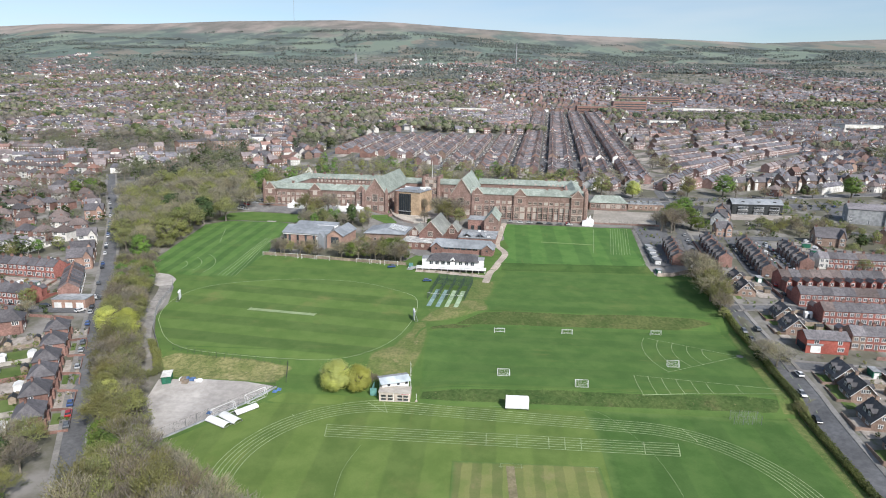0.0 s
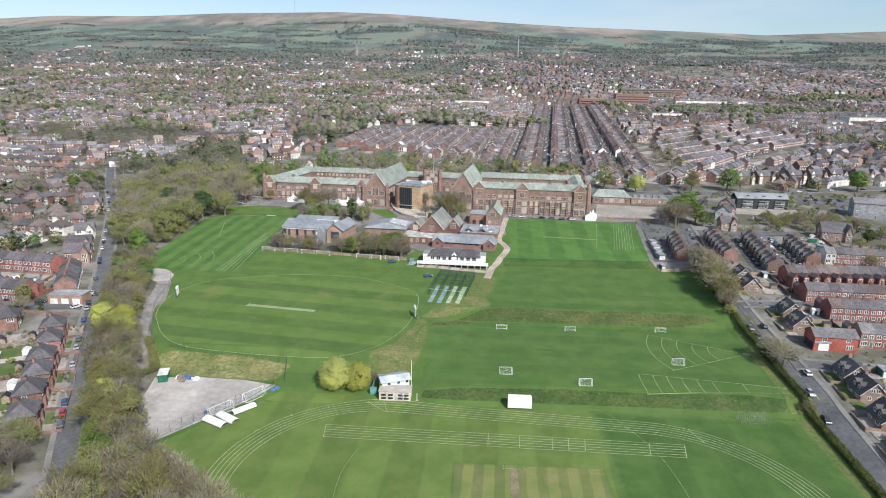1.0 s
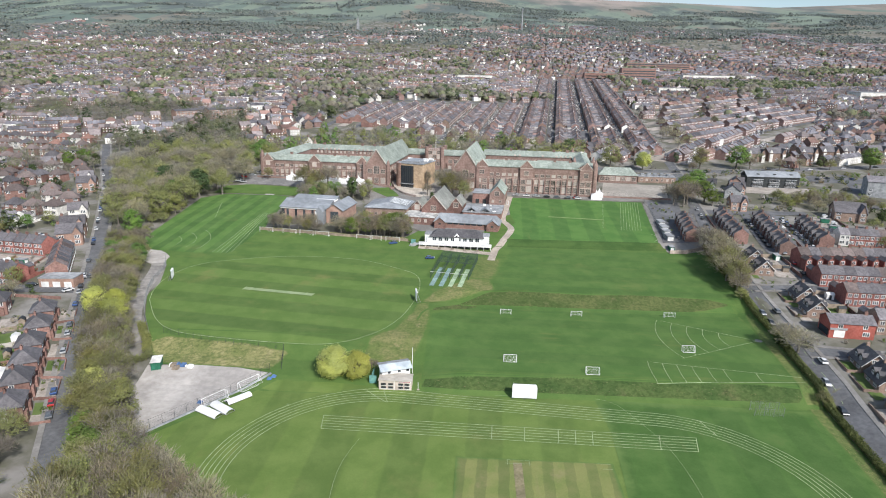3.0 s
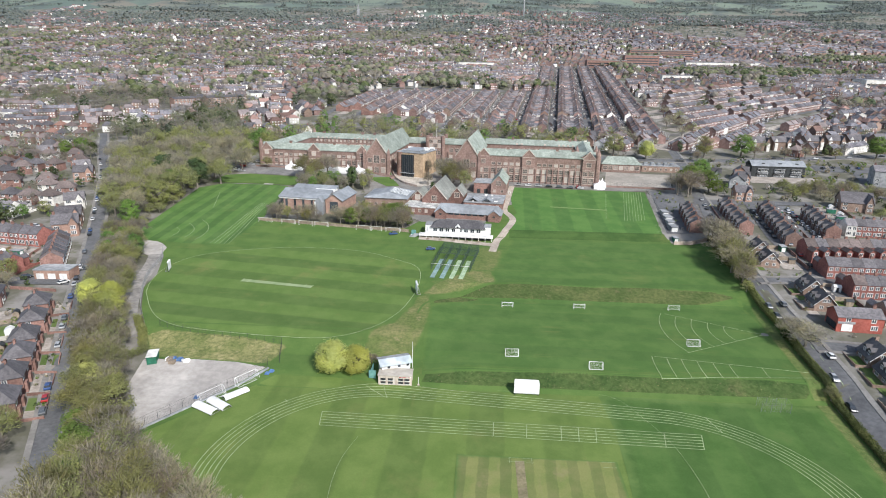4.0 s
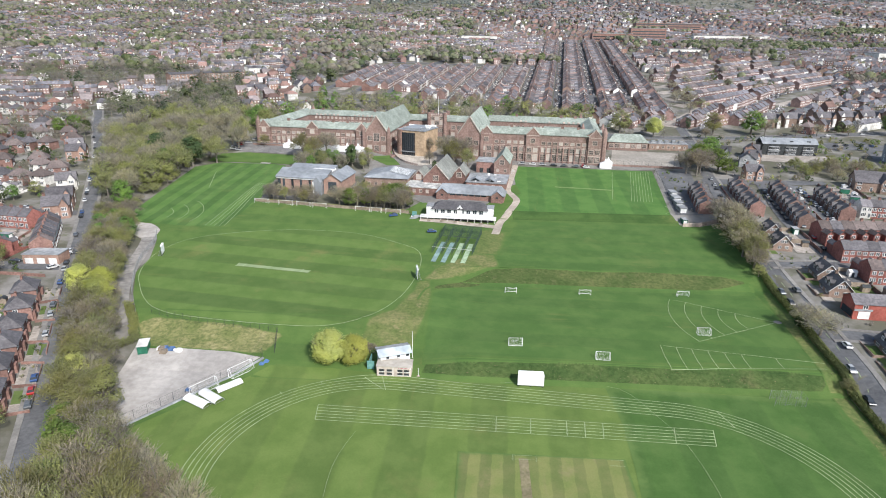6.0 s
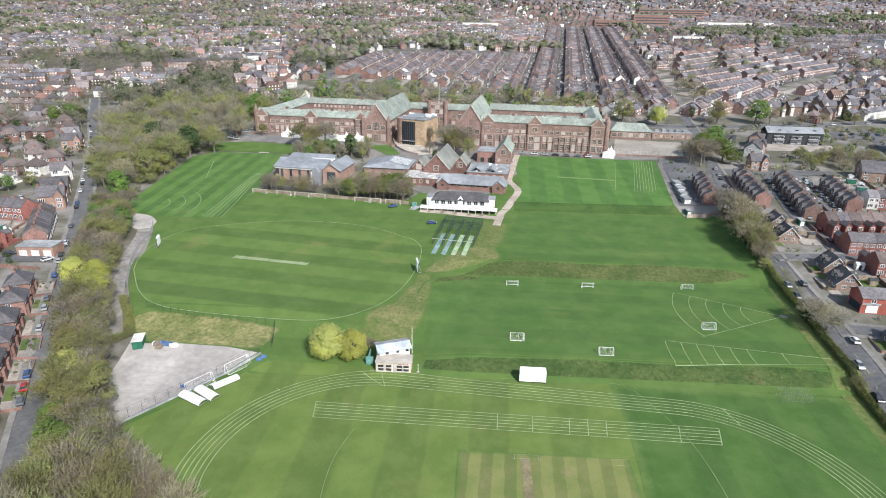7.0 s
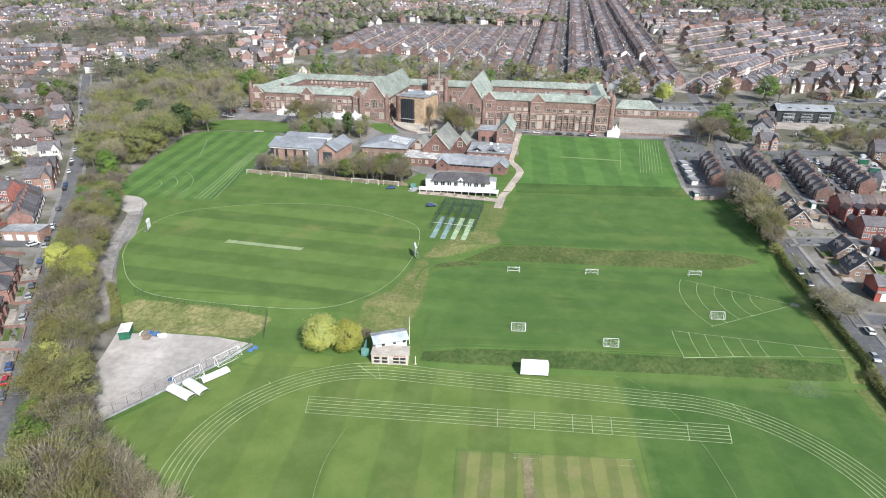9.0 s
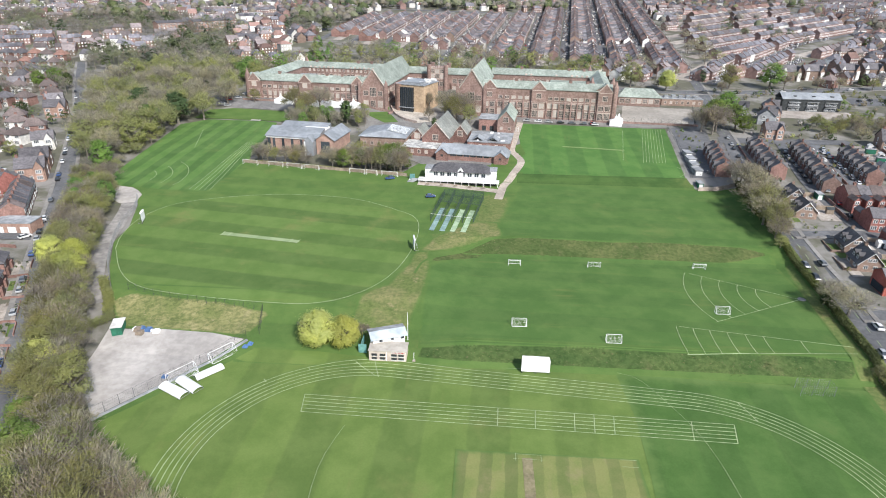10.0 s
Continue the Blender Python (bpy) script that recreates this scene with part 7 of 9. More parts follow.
# ---- trees ----
def crown_bare(seed, leafy=0.0, heads=64, twigs=30, fat=1.0):
    """Slender twigs that spread from the limbs of a tree 10 m high, in an uneven dome."""
    r = random.Random(seed)
    g = Geo()
    mid = Vector((0, 0, 4.4))
    lobe = [(r.uniform(0, math.tau), r.uniform(0.8, 1.15)) for _ in range(3)]
    for i in range(heads):
        a, k = r.uniform(0, math.tau), r.random() ** 0.5
        reach = 3.7 * (0.9 + 0.14 * math.sin(2 * a + lobe[0][0]) + 0.08 * math.sin(5 * a + lobe[1][0]))
        h = Vector((math.cos(a) * k * reach, math.sin(a) * k * reach, 3.0 + 6.4 * math.sqrt(max(0, 1 - k * k * 0.86)) * r.uniform(0.3, 1.0)))
        for j in range(twigs):
            out = (h - mid).normalized()
            d = (out + Vector((r.gauss(0, 0.55), r.gauss(0, 0.55), r.gauss(0.25, 0.4)))).normalized()
            p = h + Vector((r.gauss(0, 0.5), r.gauss(0, 0.5), r.gauss(0, 0.42)))
            q = p + d * r.uniform(0.5, 1.25)
            w = d.cross(out + Vector((r.gauss(0, 0.35), r.gauss(0, 0.35), r.gauss(0.3, 0.35)))).normalized() * r.uniform(0.03, 0.065) * fat
            g.poly((p - w, p + w, q), 1 if r.random() < leafy * 0.6 else 0)
            if r.random() < leafy:
                s = r.uniform(0.1, 0.2) * fat
                u = d.orthogonal().normalized() * s
                g.poly((q - u, q + out.cross(u).normalized() * s, q + u), 1)
    return g


def crown_leafy(seed, wide=3.7, tall=3.9, clumps=60, leaves=34, size=0.3, conical=False):
    """Leaves in clumps over a lumpy dome; they face outwards, as leaves turn to the light."""
    r = random.Random(seed)
    g = Geo()
    lump = [(r.uniform(0, math.tau), r.uniform(0.75, 1.2)) for _ in range(5)]
    for c in range(clumps):
        a, z = r.uniform(0, math.tau), r.uniform(-0.75, 1.0)
        k = math.sqrt(1 - z * z) if not conical else (1 - z) * 0.55
        f = r.uniform(0.62, 1.0) * (0.88 + 0.18 * math.sin(2 * a + lump[0][0]) * math.sin(3 * z + lump[1][0]))
        h = Vector((math.cos(a) * k * wide * f, math.sin(a) * k * wide * f, 5.8 + z * tall * (0.9 + 0.1 * f)))
        rad = r.uniform(0.6, 1.05)
        out = (h - Vector((0, 0, 4.5))).normalized()
        for i in range(leaves):
            b = Vector((r.gauss(0, 0.55), r.gauss(0, 0.55), r.gauss(0, 0.45)))
            p = h + b * rad
            n = out + b * 0.75 + Vector((r.gauss(0, 0.2), r.gauss(0, 0.2), r.gauss(0.25, 0.2)))
            u = n.orthogonal().normalized()
            w = n.normalized().cross(u)
            s, t = r.uniform(0.6, 1.3) * size, r.uniform(0, math.tau)
            u, w = u * math.cos(t) + w * math.sin(t), w * math.cos(t) - u * math.sin(t)
            g.poly((p - u * s, p + w * s * 0.7, p + u * s, p - w * s * 0.7))
    return g


def trunk(seed, limbs=9, top=6.5):
    r = random.Random(seed)
    g = Geo().beam((0, 0, -0.8), (0.1, 0, 2.4), 0.34, 0, 7, 0.24).beam((0.1, 0, 2.4), (0, 0.1, top), 0.24, 0, 6, 0.08)
    for i in range(limbs):
        a = math.tau * i / limbs + r.uniform(-0.3, 0.3)
        z = r.uniform(2.2, 4.6)
        q = Vector((math.cos(a) * r.uniform(1.6, 2.8), math.sin(a) * r.uniform(1.6, 2.8), z + r.uniform(1.8, 3.6)))
        g.beam((0.06, 0.04, z), q, 0.13, 0, 5, 0.05)
        for k in range(3):
            e = q + Vector((math.cos(a + k - 1) * 1.3, math.sin(a + k - 1) * 1.3, r.uniform(0.6, 1.8)))
            g.beam(q, e, 0.055, 0, 4, 0.015)
    return g


TREES = {}
for kind, label, maker, mats in (
        ("bare", "bare grey-brown tree with fine spreading twigs", lambda s: crown_bare(s, 0.1), [TWIG, TWIG_GREEN]),
        ("budding", "budding olive-brown tree in early spring", lambda s: crown_bare(s, 0.8), [TWIG_GREEN, LEAF_OLIVE]),
        ("green", "fresh green leafy spring tree", lambda s: crown_leafy(s, 3.7, 3.9, 80, 34, 0.23), [LEAF]),
        ("lime", "yellow-green flowering tree with a round crown", lambda s: crown_leafy(s, 3.9, 3.9, 190, 52, 0.17), [LEAF_LIME]),
        ("lime_green", "round mid-green flowering tree", lambda s: crown_leafy(s, 3.9, 3.9, 190, 52, 0.17), [LEAF_MOSS]),
        ("olive", "dull olive tree coming into leaf", lambda s: crown_leafy(s, 3.8, 3.8, 70, 34, 0.19), [LEAF_OLIVE]),
        ("dark", "dark green dense evergreen tree", lambda s: crown_leafy(s, 3.0, 4.2, 60, 36, 0.3), [LEAF_DARK])):
    TREES[kind] = []
    for v in range(3):
        sd = 40 + v * 7 + len(kind)
        shape, stem = maker(sd), trunk(sd)
        TREES[kind].append((shape.mesh("crown", mats), stem.mesh("trunk", [BARK]), label, shape, stem, mats))


def tree(kind, x, y, height, spread=1.0, sink=0.0):
    crown, stem, label, *_ = TREES[kind][rnd.randrange(3)]
    s = height / 10
    m = Matrix.Translation((x, y, ground(x, y) - sink)) @ pose(0, 0, 0, 0, 0, rnd.uniform(0, 360)) @ Matrix.Diagonal((s * spread, s * spread, s, 1))
    t = thing("tree", label, "tree", m, "trees")
    part("trunk", stem, None, t)
    part("crown", crown, None, t)
    return t


rnd = random.Random(77)
WOOD_MATS = [TWIG, TWIG_GREEN, LEAF, LEAF_LIME, LEAF_OLIVE, LEAF_DARK, BARK]
wood = Geo()
WOOD_END = 512  # houses begin behind the western wood
LIGHTER = {"bare": [crown_bare(400 + k, 0.1, 36, 17, 1.7) for k in range(2)], "budding": [crown_bare(410 + k, 0.7, 36, 12, 1.7) for k in range(2)], "olive": [crown_leafy(420 + k, 3.8, 3.8, 40, 13, 0.36) for k in range(2)],
           "green": [crown_leafy(430 + k, 3.7, 3.9, 40, 13, 0.38) for k in range(2)], "dark": [crown_leafy(440 + k, 3.0, 4.2, 40, 13, 0.4) for k in range(2)]}


def road_x(y):
    for (ax, ay), (bx, by) in zip(WEST_ROAD, WEST_ROAD[1:]):
        if ay <= y <= by:
            return ax + (bx - ax) * (y - ay) / (by - ay)
    return WEST_ROAD[-1][0]


def wood_tree(kind, x, y, height, spread=1.0):
    """A tree of the woods behind the school, joined with its neighbours."""
    _, _, _, shape, stem, mats = TREES[kind][rnd.randrange(3)]
    if x < road_x(y) + 6 or (x < -150 and y > WOOD_END):
        return
    if y > 490:
        shape = LIGHTER[kind][rnd.randrange(2)]
    s = height / 10
    m = Matrix.Translation((x, y, ground(x, y))) @ pose(0, 0, 0, 0, 0, rnd.uniform(0, 360)) @ Matrix.Diagonal((s * spread, s * spread, s, 1))
    for geo, slots in ((shape, mats), (stem, [BARK])):
        n = len(wood.v)
        wood.v += [tuple(m @ Vector(p)) for p in geo.v]
        wood.f += [tuple(n + i for i in f) for f in geo.f]
        wood.m += [WOOD_MATS.index(slots[k]) for k in geo.m]


def grove(ring, n, kinds, lo, hi, gap=4.0, spread=(1.15, 1.6), plant=None):
    """Trees scattered inside a ring, no two closer than the gap."""
    xs, ys = [p[0] for p in ring], [p[1] for p in ring]
    put, tries = [], 0
    while len(put) < n and tries < n * 40:
        tries += 1
        x, y = rnd.uniform(min(xs), max(xs)), rnd.uniform(min(ys), max(ys))
        if inside(x, y, ring) and all((x - a) ** 2 + (y - b) ** 2 > gap * gap for a, b in put):
            put.append((x, y))
            (plant or tree)(rnd.choices([k for k, _ in kinds], [w for _, w in kinds])[0], x, y, rnd.uniform(lo, hi), rnd.uniform(*spread))


grove([(192, 382), (255, 384), (258, 416), (228, 420), (196, 414)], 26, (("budding", 5), ("olive", 2), ("bare", 6)), 4, 8, 4.6, (1.1, 1.5), wood_tree)
grove([(184, 575), (206, 585), (220, 690), (232, 740), (206, 735), (192, 660)], 12, (("bare", 6), ("budding", 2)), 9, 14, 6.0, (1.1, 1.4), wood_tree)
grove([(-93, 112), (-106, 134), (-113, 148), (-128, 144), (-124, 112), (-100, 96)], 18, (("bare", 5), ("green", 2), ("dark", 1), ("budding", 4), ("olive", 2)), 8, 11, 4.6, (1.0, 1.3))
grove([(-40, 100), (-43, 106), (-56, 110), (-70, 117), (-80, 123), (-86, 114), (-72, 98), (-44, 95)], 20, (("bare", 7), ("budding", 3), ("olive", 1.5)), 15, 19, 5.0, (0.75, 0.95))
grove([(150, 300), (245, 304), (260, 420), (235, 420), (210, 310), (150, 308)], 12, (("bare", 3), ("budding", 3), ("olive", 3), ("dark", 1)), 4, 8, 9, (1.15, 1.6), wood_tree)
# the pair beside the hut
tree("lime", -41.0, 184.5, 12.4, 1.14, 2.4)
tree("lime_green", -33.2, 184.6, 11.0, 1.1, 2.2)
tree("bare", -29.5, 189.5, 4.2, 1.5, 0.8)
# belt along the west road
def belt(y0, y1, step, offs, kinds, lo, hi):
    """Trees in uneven files beside the west road, at these distances from its middle."""
    y = y0
    while y < y1:
        for lo_off, hi_off in offs:
            yy = y + rnd.uniform(-0.45, 0.45) * step
            x = road_x(yy) + rnd.uniform(lo_off, hi_off) * 1.14
            tree(rnd.choices([k for k, _ in kinds], [w for _, w in kinds])[0], x, yy, rnd.uniform(lo, hi), rnd.uniform(0.95, 1.2))
        y += step


tree("lime", -105.5, 164.5, 11.5, 1.0)
LIME = ((-136.4, 214.6), (-128.2, 214.2))
belt(98, 128, 5.2, ((7.5, 9), (12.5, 14.5), (18, 20), (22, 24)), (("bare", 8), ("budding", 2), ("olive", 1)), 9.5, 12.5)
belt(126, 150, 5.0, ((7.5, 9), (12, 13.5)), (("bare", 4), ("budding", 3), ("olive", 2), ("green", 1.2)), 10, 13)
belt(150, 184, 5.0, ((7.2, 8.6), (11.6, 13.2)), (("bare", 2.5), ("budding", 5), ("olive", 4), ("green", 1.0)), 10, 13.5)
belt(184, 212, 5.0, ((7.2, 8.6), (11.6, 13.4)), (("bare", 3), ("budding", 6), ("olive", 2), ("lime_green", 0.4)), 10, 13.5)
for y0, y1 in ((128, 150), (152, 210), (224, 262)):
    belt(y0, y1, 5.4, ((15.2, 16.4),), (("bare", 4), ("budding", 4), ("olive", 2)), 7.5, 10.5)
belt(222, 262, 5.0, ((7.2, 8.6), (11.6, 13.8)), (("bare", 6), ("budding", 4), ("olive", 1)), 10, 13)
belt(262, 292, 5.2, ((7.2, 8.6), (12, 14), (17, 19.5)), (("bare", 4), ("budding", 3), ("green", 1)), 9, 12)
for x, y, h in ((-97, 153, 10), (-103, 160, 10), (-109, 168, 9.5), (-83, 141, 11), (-78, 136, 12), (-72, 131.5, 11.5), (-66, 127.5, 12), (-60, 122.5, 12.5), (-53.5, 118.5, 12.5), (-47, 114, 12.5), (-88, 147, 10), (-70, 123, 14), (-80, 129, 14)):
    tree(rnd.choices(("bare", "budding", "green"), (6, 3, 1))[0], x, y, h, rnd.uniform(1.05, 1.25))
for k, x, y, h in (("olive", -79.6, 133.7, 12), ("olive", -92.2, 155.8, 11.5), ("olive", -121.4, 185.7, 11), ("green", -89.2, 137.3, 10), ("olive", -74.6, 133.5, 10)):
    tree(k, x, y, h, 1.15)
tree("lime", LIME[0][0], LIME[0][1], 12, 1.05)
tree("lime_green", LIME[1][0], LIME[1][1], 11.5, 1.05)
grove([(-178, 290), (-216, 362), (-203, 392), (-172, 376), (-172, 330), (-168, 300)], 24, (("bare", 7), ("budding", 6), ("olive", 3), ("green", 0.6), ("dark", 0.4)), 14, 20, 8.6, (1.05, 1.35), wood_tree)
grove([(-228, 362), (-262, 420), (-250, 470), (-160, 440), (-150, 400), (-172, 374), (-205, 394)], 32, (("bare", 8), ("budding", 4), ("olive", 1.5), ("green", 0.8), ("dark", 0.3)), 15, 21, 9.5, (1.05, 1.35), wood_tree)
grove([(-250, 470), (-262, 530), (-140, 530), (-20, 512), (60, 492), (60, 482), (-30, 500), (-140, 504), (-155, 440)], 62, (("bare", 7), ("budding", 5), ("olive", 2), ("green", 1)), 14, 19, 7.0, (1.05, 1.35), wood_tree)
grove([(-300, 556), (-60, 536), (80, 512), (140, 505), (140, 520), (60, 545), (-60, 580), (-300, 600)], 60, (("bare", 7), ("budding", 4), ("olive", 2), ("green", 1)), 11, 16, 6.5, (1.05, 1.3), wood_tree)
grove([(-290, 600), (-60, 548), (130, 532), (150, 560), (20, 592), (-280, 640)], 52, (("bare", 5), ("budding", 3), ("olive", 3), ("green", 2), ("dark", 1)), 10, 15, 8, (1.0, 1.3), wood_tree)
grove([(-166, 298), (-168, 330), (-171, 380), (-177, 384), (-176, 330), (-172, 296)], 16, (("olive", 4), ("budding", 5), ("bare", 3)), 4, 6.5, 4, (1.3, 1.6), wood_tree)
# before the sports hall
grove([(-111, 321.5), (-62, 316), (-62, 323), (-82, 327), (-108, 328)], 14, (("budding", 2), ("bare", 8)), 7, 9.5, 3.2, (0.95, 1.25))
grove([(-62, 316), (-33, 312.5), (-33, 324), (-58, 324)], 24, (("budding", 2), ("bare", 8), ("green", 1.5)), 9, 12.5, 2.4, (0.9, 1.15))
tree("green", -31.5, 318, 6)
grove([(-112, 372), (-60, 370), (-66, 396), (-108, 402)], 17, (("bare", 6), ("budding", 4), ("olive", 1), ("dark", 1), ("green", 1.2)), 9, 13, 4.4, (0.75, 1.0), wood_tree)
for k, x, y, h in (("bare", -96, 409, 17), ("budding", -110, 404, 17), ("budding", -104, 409, 13), ("green", -92, 398, 8), ("green", -100, 396, 8), ("dark", -85, 384, 7), ("dark", -78, 380, 7), ("bare", -19, 408, 17), ("budding", -13, 397, 16), ("bare", -7, 402, 18), ("bare", -12, 404, 16), ("budding", -4, 392, 12),
                   ("bare", -28, 398, 9), ("dark", -24, 384, 6), ("dark", -16, 388, 6), ("budding", -141, 420, 9), ("dark", -72, 426, 5), ("dark", -66, 426, 4)):
    tree(k, x, y, h, 1.15 if h > 12 else 1.0)
for x, y in ((-35.8, 424), (-33, 421), (-29.5, 418)):
    tree("bare", x, y, 13, 0.55)
single("woodland", wood, WOOD_MATS, "woodland of bare and budding trees round the grounds", "trees", kind="stuff")
# east edge of the fields
for k, x, y, h, s in (("bare", 119, 310, 11, 1.2), ("bare", 120, 303, 12, 1.3), ("bare", 118.5, 296, 12.5, 1.3), ("bare", 120, 289, 12, 1.35), ("bare", 118.5, 282, 12, 1.3), ("budding", 119.5, 275, 12, 1.3), ("bare", 117.5, 269, 11.5, 1.25), ("budding", 118.5, 263, 10.5, 1.2), ("bare", 117, 257, 8.5, 1.15), ("budding", 116, 250, 5, 1.2),
                      ("bare", 112.8, 213, 8.2, 1.4), ("bare", 115, 207.5, 8, 1.45), ("dark", 111.5, 214, 4, 1.2), ("budding", 109, 180, 4.5, 1.2), ("dark", 101, 133, 4, 1.2)):
    x -= 1.5 if y < 245 else 4 if y < 285 else 1
    tree(k, x, y, h * 1.12 if h > 7 else h, s * 1.12)
    if y > 255:
        tree("bare", x + 3.0, y + 2.5, h * rnd.uniform(0.75, 1.0), s)
for k, x, y, h in (("bare", 133, 387, 16.5), ("bare", 128, 391, 15), ("bare", 137, 393, 16), ("green", 141, 406, 16), ("green", 149, 397, 15), ("green", 152, 391, 10), ("green", 135, 405, 13), ("green", 153, 424, 16), ("bare", 146, 412, 12), ("olive", 111.5, 500, 18), ("lime", 134.5, 490, 14.5), ("olive", 182, 500, 18), ("green", 211.5, 502, 19), ("green", 320, 510, 18), ("bare", 222, 502, 11), ("bare", 246, 503, 10), ("bare", 262, 504, 10), ("budding", 286, 505, 9),
                   ("budding", 240, 478, 6), ("budding", 248, 472, 5), ("bare", 172, 486, 9), ("budding", 210, 400, 8), ("bare", 220, 404, 9), ("budding", 200, 408, 8), ("bare", 230, 396, 10), ("olive", 226, 410, 7), ("budding", 238, 402, 9), ("bare", 215, 392, 8), ("budding", 205, 394, 7)):
    tree(k, x, y, h, rnd.uniform(1.0, 1.25) if h < 15 else 1.3)
for k, x, y, h in (("dark", 236, 360, 9), ("budding", 246, 350, 9), ("olive", 250, 370, 9), ("bare", 244, 384, 10), ("green", -258, 340, 8), ("green", -298, 460, 13), ("green", -305, 452, 12), ("dark", -284, 452, 11), ("green", -232, 308, 8), ("olive", -240, 300, 9), ("olive", -226, 316, 8), ("dark", -268, 384, 9), ("dark", -310, 420, 9),
                   ("olive", -184, 236, 9), ("bare", -177, 226, 8), ("bare", -182, 205, 6), ("bare", -172, 190, 6), ("budding", -134, 142, 8), ("dark", -138, 150, 7)):
    tree(k, x, y, h, rnd.uniform(1.0, 1.25) if h < 15 else 1.3)


BLOSSOM = leafage("pale_blossom", (0.42, 0.38, 0.36), (0.62, 0.57, 0.54), 0.4, 0.1)
SHRUB_MATS = [LEAF, LEAF_DARK, LEAF_OLIVE, TWIG, BLOSSOM, LEAF_LIME]
SHRUB_SHAPES = [crown_leafy(500 + k, 3.9, 3.2, 22, 7, 0.62) for k in range(4)]
shrubs = Geo()


def shrub(kind, x, y, h):
    shape, s, a = rnd.choice(SHRUB_SHAPES), h / 9, rnd.uniform(0, math.tau)
    c, d, z0 = math.cos(a) * s, math.sin(a) * s, ground(x, y) - 0.22 * h
    shrubs.solid([(x + c * p[0] - d * p[1], y + d * p[0] + c * p[1], z0 + p[2] * s) for p in shape.v], shape.f, kind)


def shrubbery(ring, n, lo, hi, weights=(2, 3, 3, 2, 0.7, 0.3)):
    """Garden bushes scattered inside a ring, clear of the houses."""
    xs, ys = [p[0] for p in ring], [p[1] for p in ring]
    for _ in range(n):
        x, y = rnd.uniform(min(xs), max(xs)), rnd.uniform(min(ys), max(ys))
        if inside(x, y, ring) and all(abs(x - a) > q * 0.75 or abs(y - b) > q * 0.75 for a, b, q in TAKEN):
            shrub(rnd.choices(range(6), weights)[0], x, y, rnd.uniform(lo, hi))


# hedged and planted garden edges along the plots of the west road
for i, (x, y) in enumerate(((-152.5, 209.4), (-146, 198), (-140.2, 186), (-134.4, 176), (-129, 165.3), (-123.2, 154.6))):
    for k in range(26):
        a, b = rnd.choice((-5.6, 5.4, rnd.uniform(-5, 5))), -rnd.uniform(5, 30)
        shrub(rnd.choices(range(6), (2, 3, 3, 3, 1.5, 0.2))[0], x + ux * a + nx * b, y + uy * a + ny * b, rnd.uniform(0.9, 2.8))
    for k in range(7):
        a, b = rnd.uniform(-1, 5), rnd.uniform(5, 9)
        shrub(rnd.choices(range(6), (2, 4, 2, 1, 0.6, 0.2))[0], x + ux * a + nx * b, y + uy * a + ny * b, rnd.uniform(0.7, 1.6))
shrubbery([(-290, 340), (-232, 330), (-196, 286), (-176, 238), (-160, 222), (-215, 215), (-250, 270)], 260, 1.0, 3.4)
shrubbery([(-490, 545), (-340, 545), (-236, 350), (-300, 330)], 620, 1.4, 5.0)
shrubbery([(102, 316), (113, 316), (118, 352), (128, 392), (114, 394)], 50, 0.9, 2.4)
shrubbery([(133, 310), (214, 310), (222, 376), (140, 376)], 130, 0.9, 2.6)
shrubbery([(117, 140), (146, 140), (152, 300), (132, 304)], 170, 0.8, 2.2)
shrubbery([(150, 205), (250, 200), (250, 310), (152, 305)], 110, 0.8, 2.0)
shrubbery([(150, 378), (330, 384), (330, 500), (166, 500)], 330, 1.4, 5.0)
single("garden_shrubs", shrubs, SHRUB_MATS, "mixed green, bare and blossoming bushes in gardens", "bushes", kind="stuff")


def hedge(line, width, height, label, mat=HEDGE):
    g = Geo()
    r = random.Random(len(line))
    for x, y in polyline(line, 0.35):
        for i in range(52):
            px, py, pz = x + width * (r.random() - 0.5 + r.gauss(0, 0.1)), y + r.gauss(0, 0.3), ground(x, y) + max(0.02, height * r.random() ** 0.45 + r.gauss(0, 0.12))
            n = Vector((r.gauss(0, 1), r.gauss(0, 1), r.gauss(0.6, 0.7))).normalized()
            u = n.orthogonal().normalized() * r.uniform(0.13, 0.27)
            w = n.cross(u) * 0.8
            p = Vector((px, py, pz))
            g.poly((p - u, p + w, p + u, p - w))
    return single("hedge", g, [mat], label, "hedge")


HEDGE_LINE = [(100.2, 105), (104.4, 142), (107.4, 172), (109.2, 192), (110, 203), (112, 221), (113, 240), (114, 262)]
single("grass_verge", ribbon(Geo(), polyline(HEDGE_LINE, 2.0), 3.0, 0.21, 0, 1.0), [VERGE], "rough grass verge between a hedge and a road", "grass bank", kind="structure")
hedge(HEDGE_LINE, 2.0, 1.9, "clipped dark hedge between the field and a road")
hedge([(114, 262), (116, 295), (118, 309)], 2.2, 2.4, "overgrown hedge under roadside trees")
hedge([(-109, 183), (-104, 190), (-110, 200), (-116, 208)], 3.0, 2.4, "scrubby hedge at the yard edge", LEAF_OLIVE)
hedge([(-112, 322), (-84, 319), (-60, 315), (-34, 312.5)], 1.6, 1.1, "scrubby undergrowth behind a fence", LEAF_OLIVE)


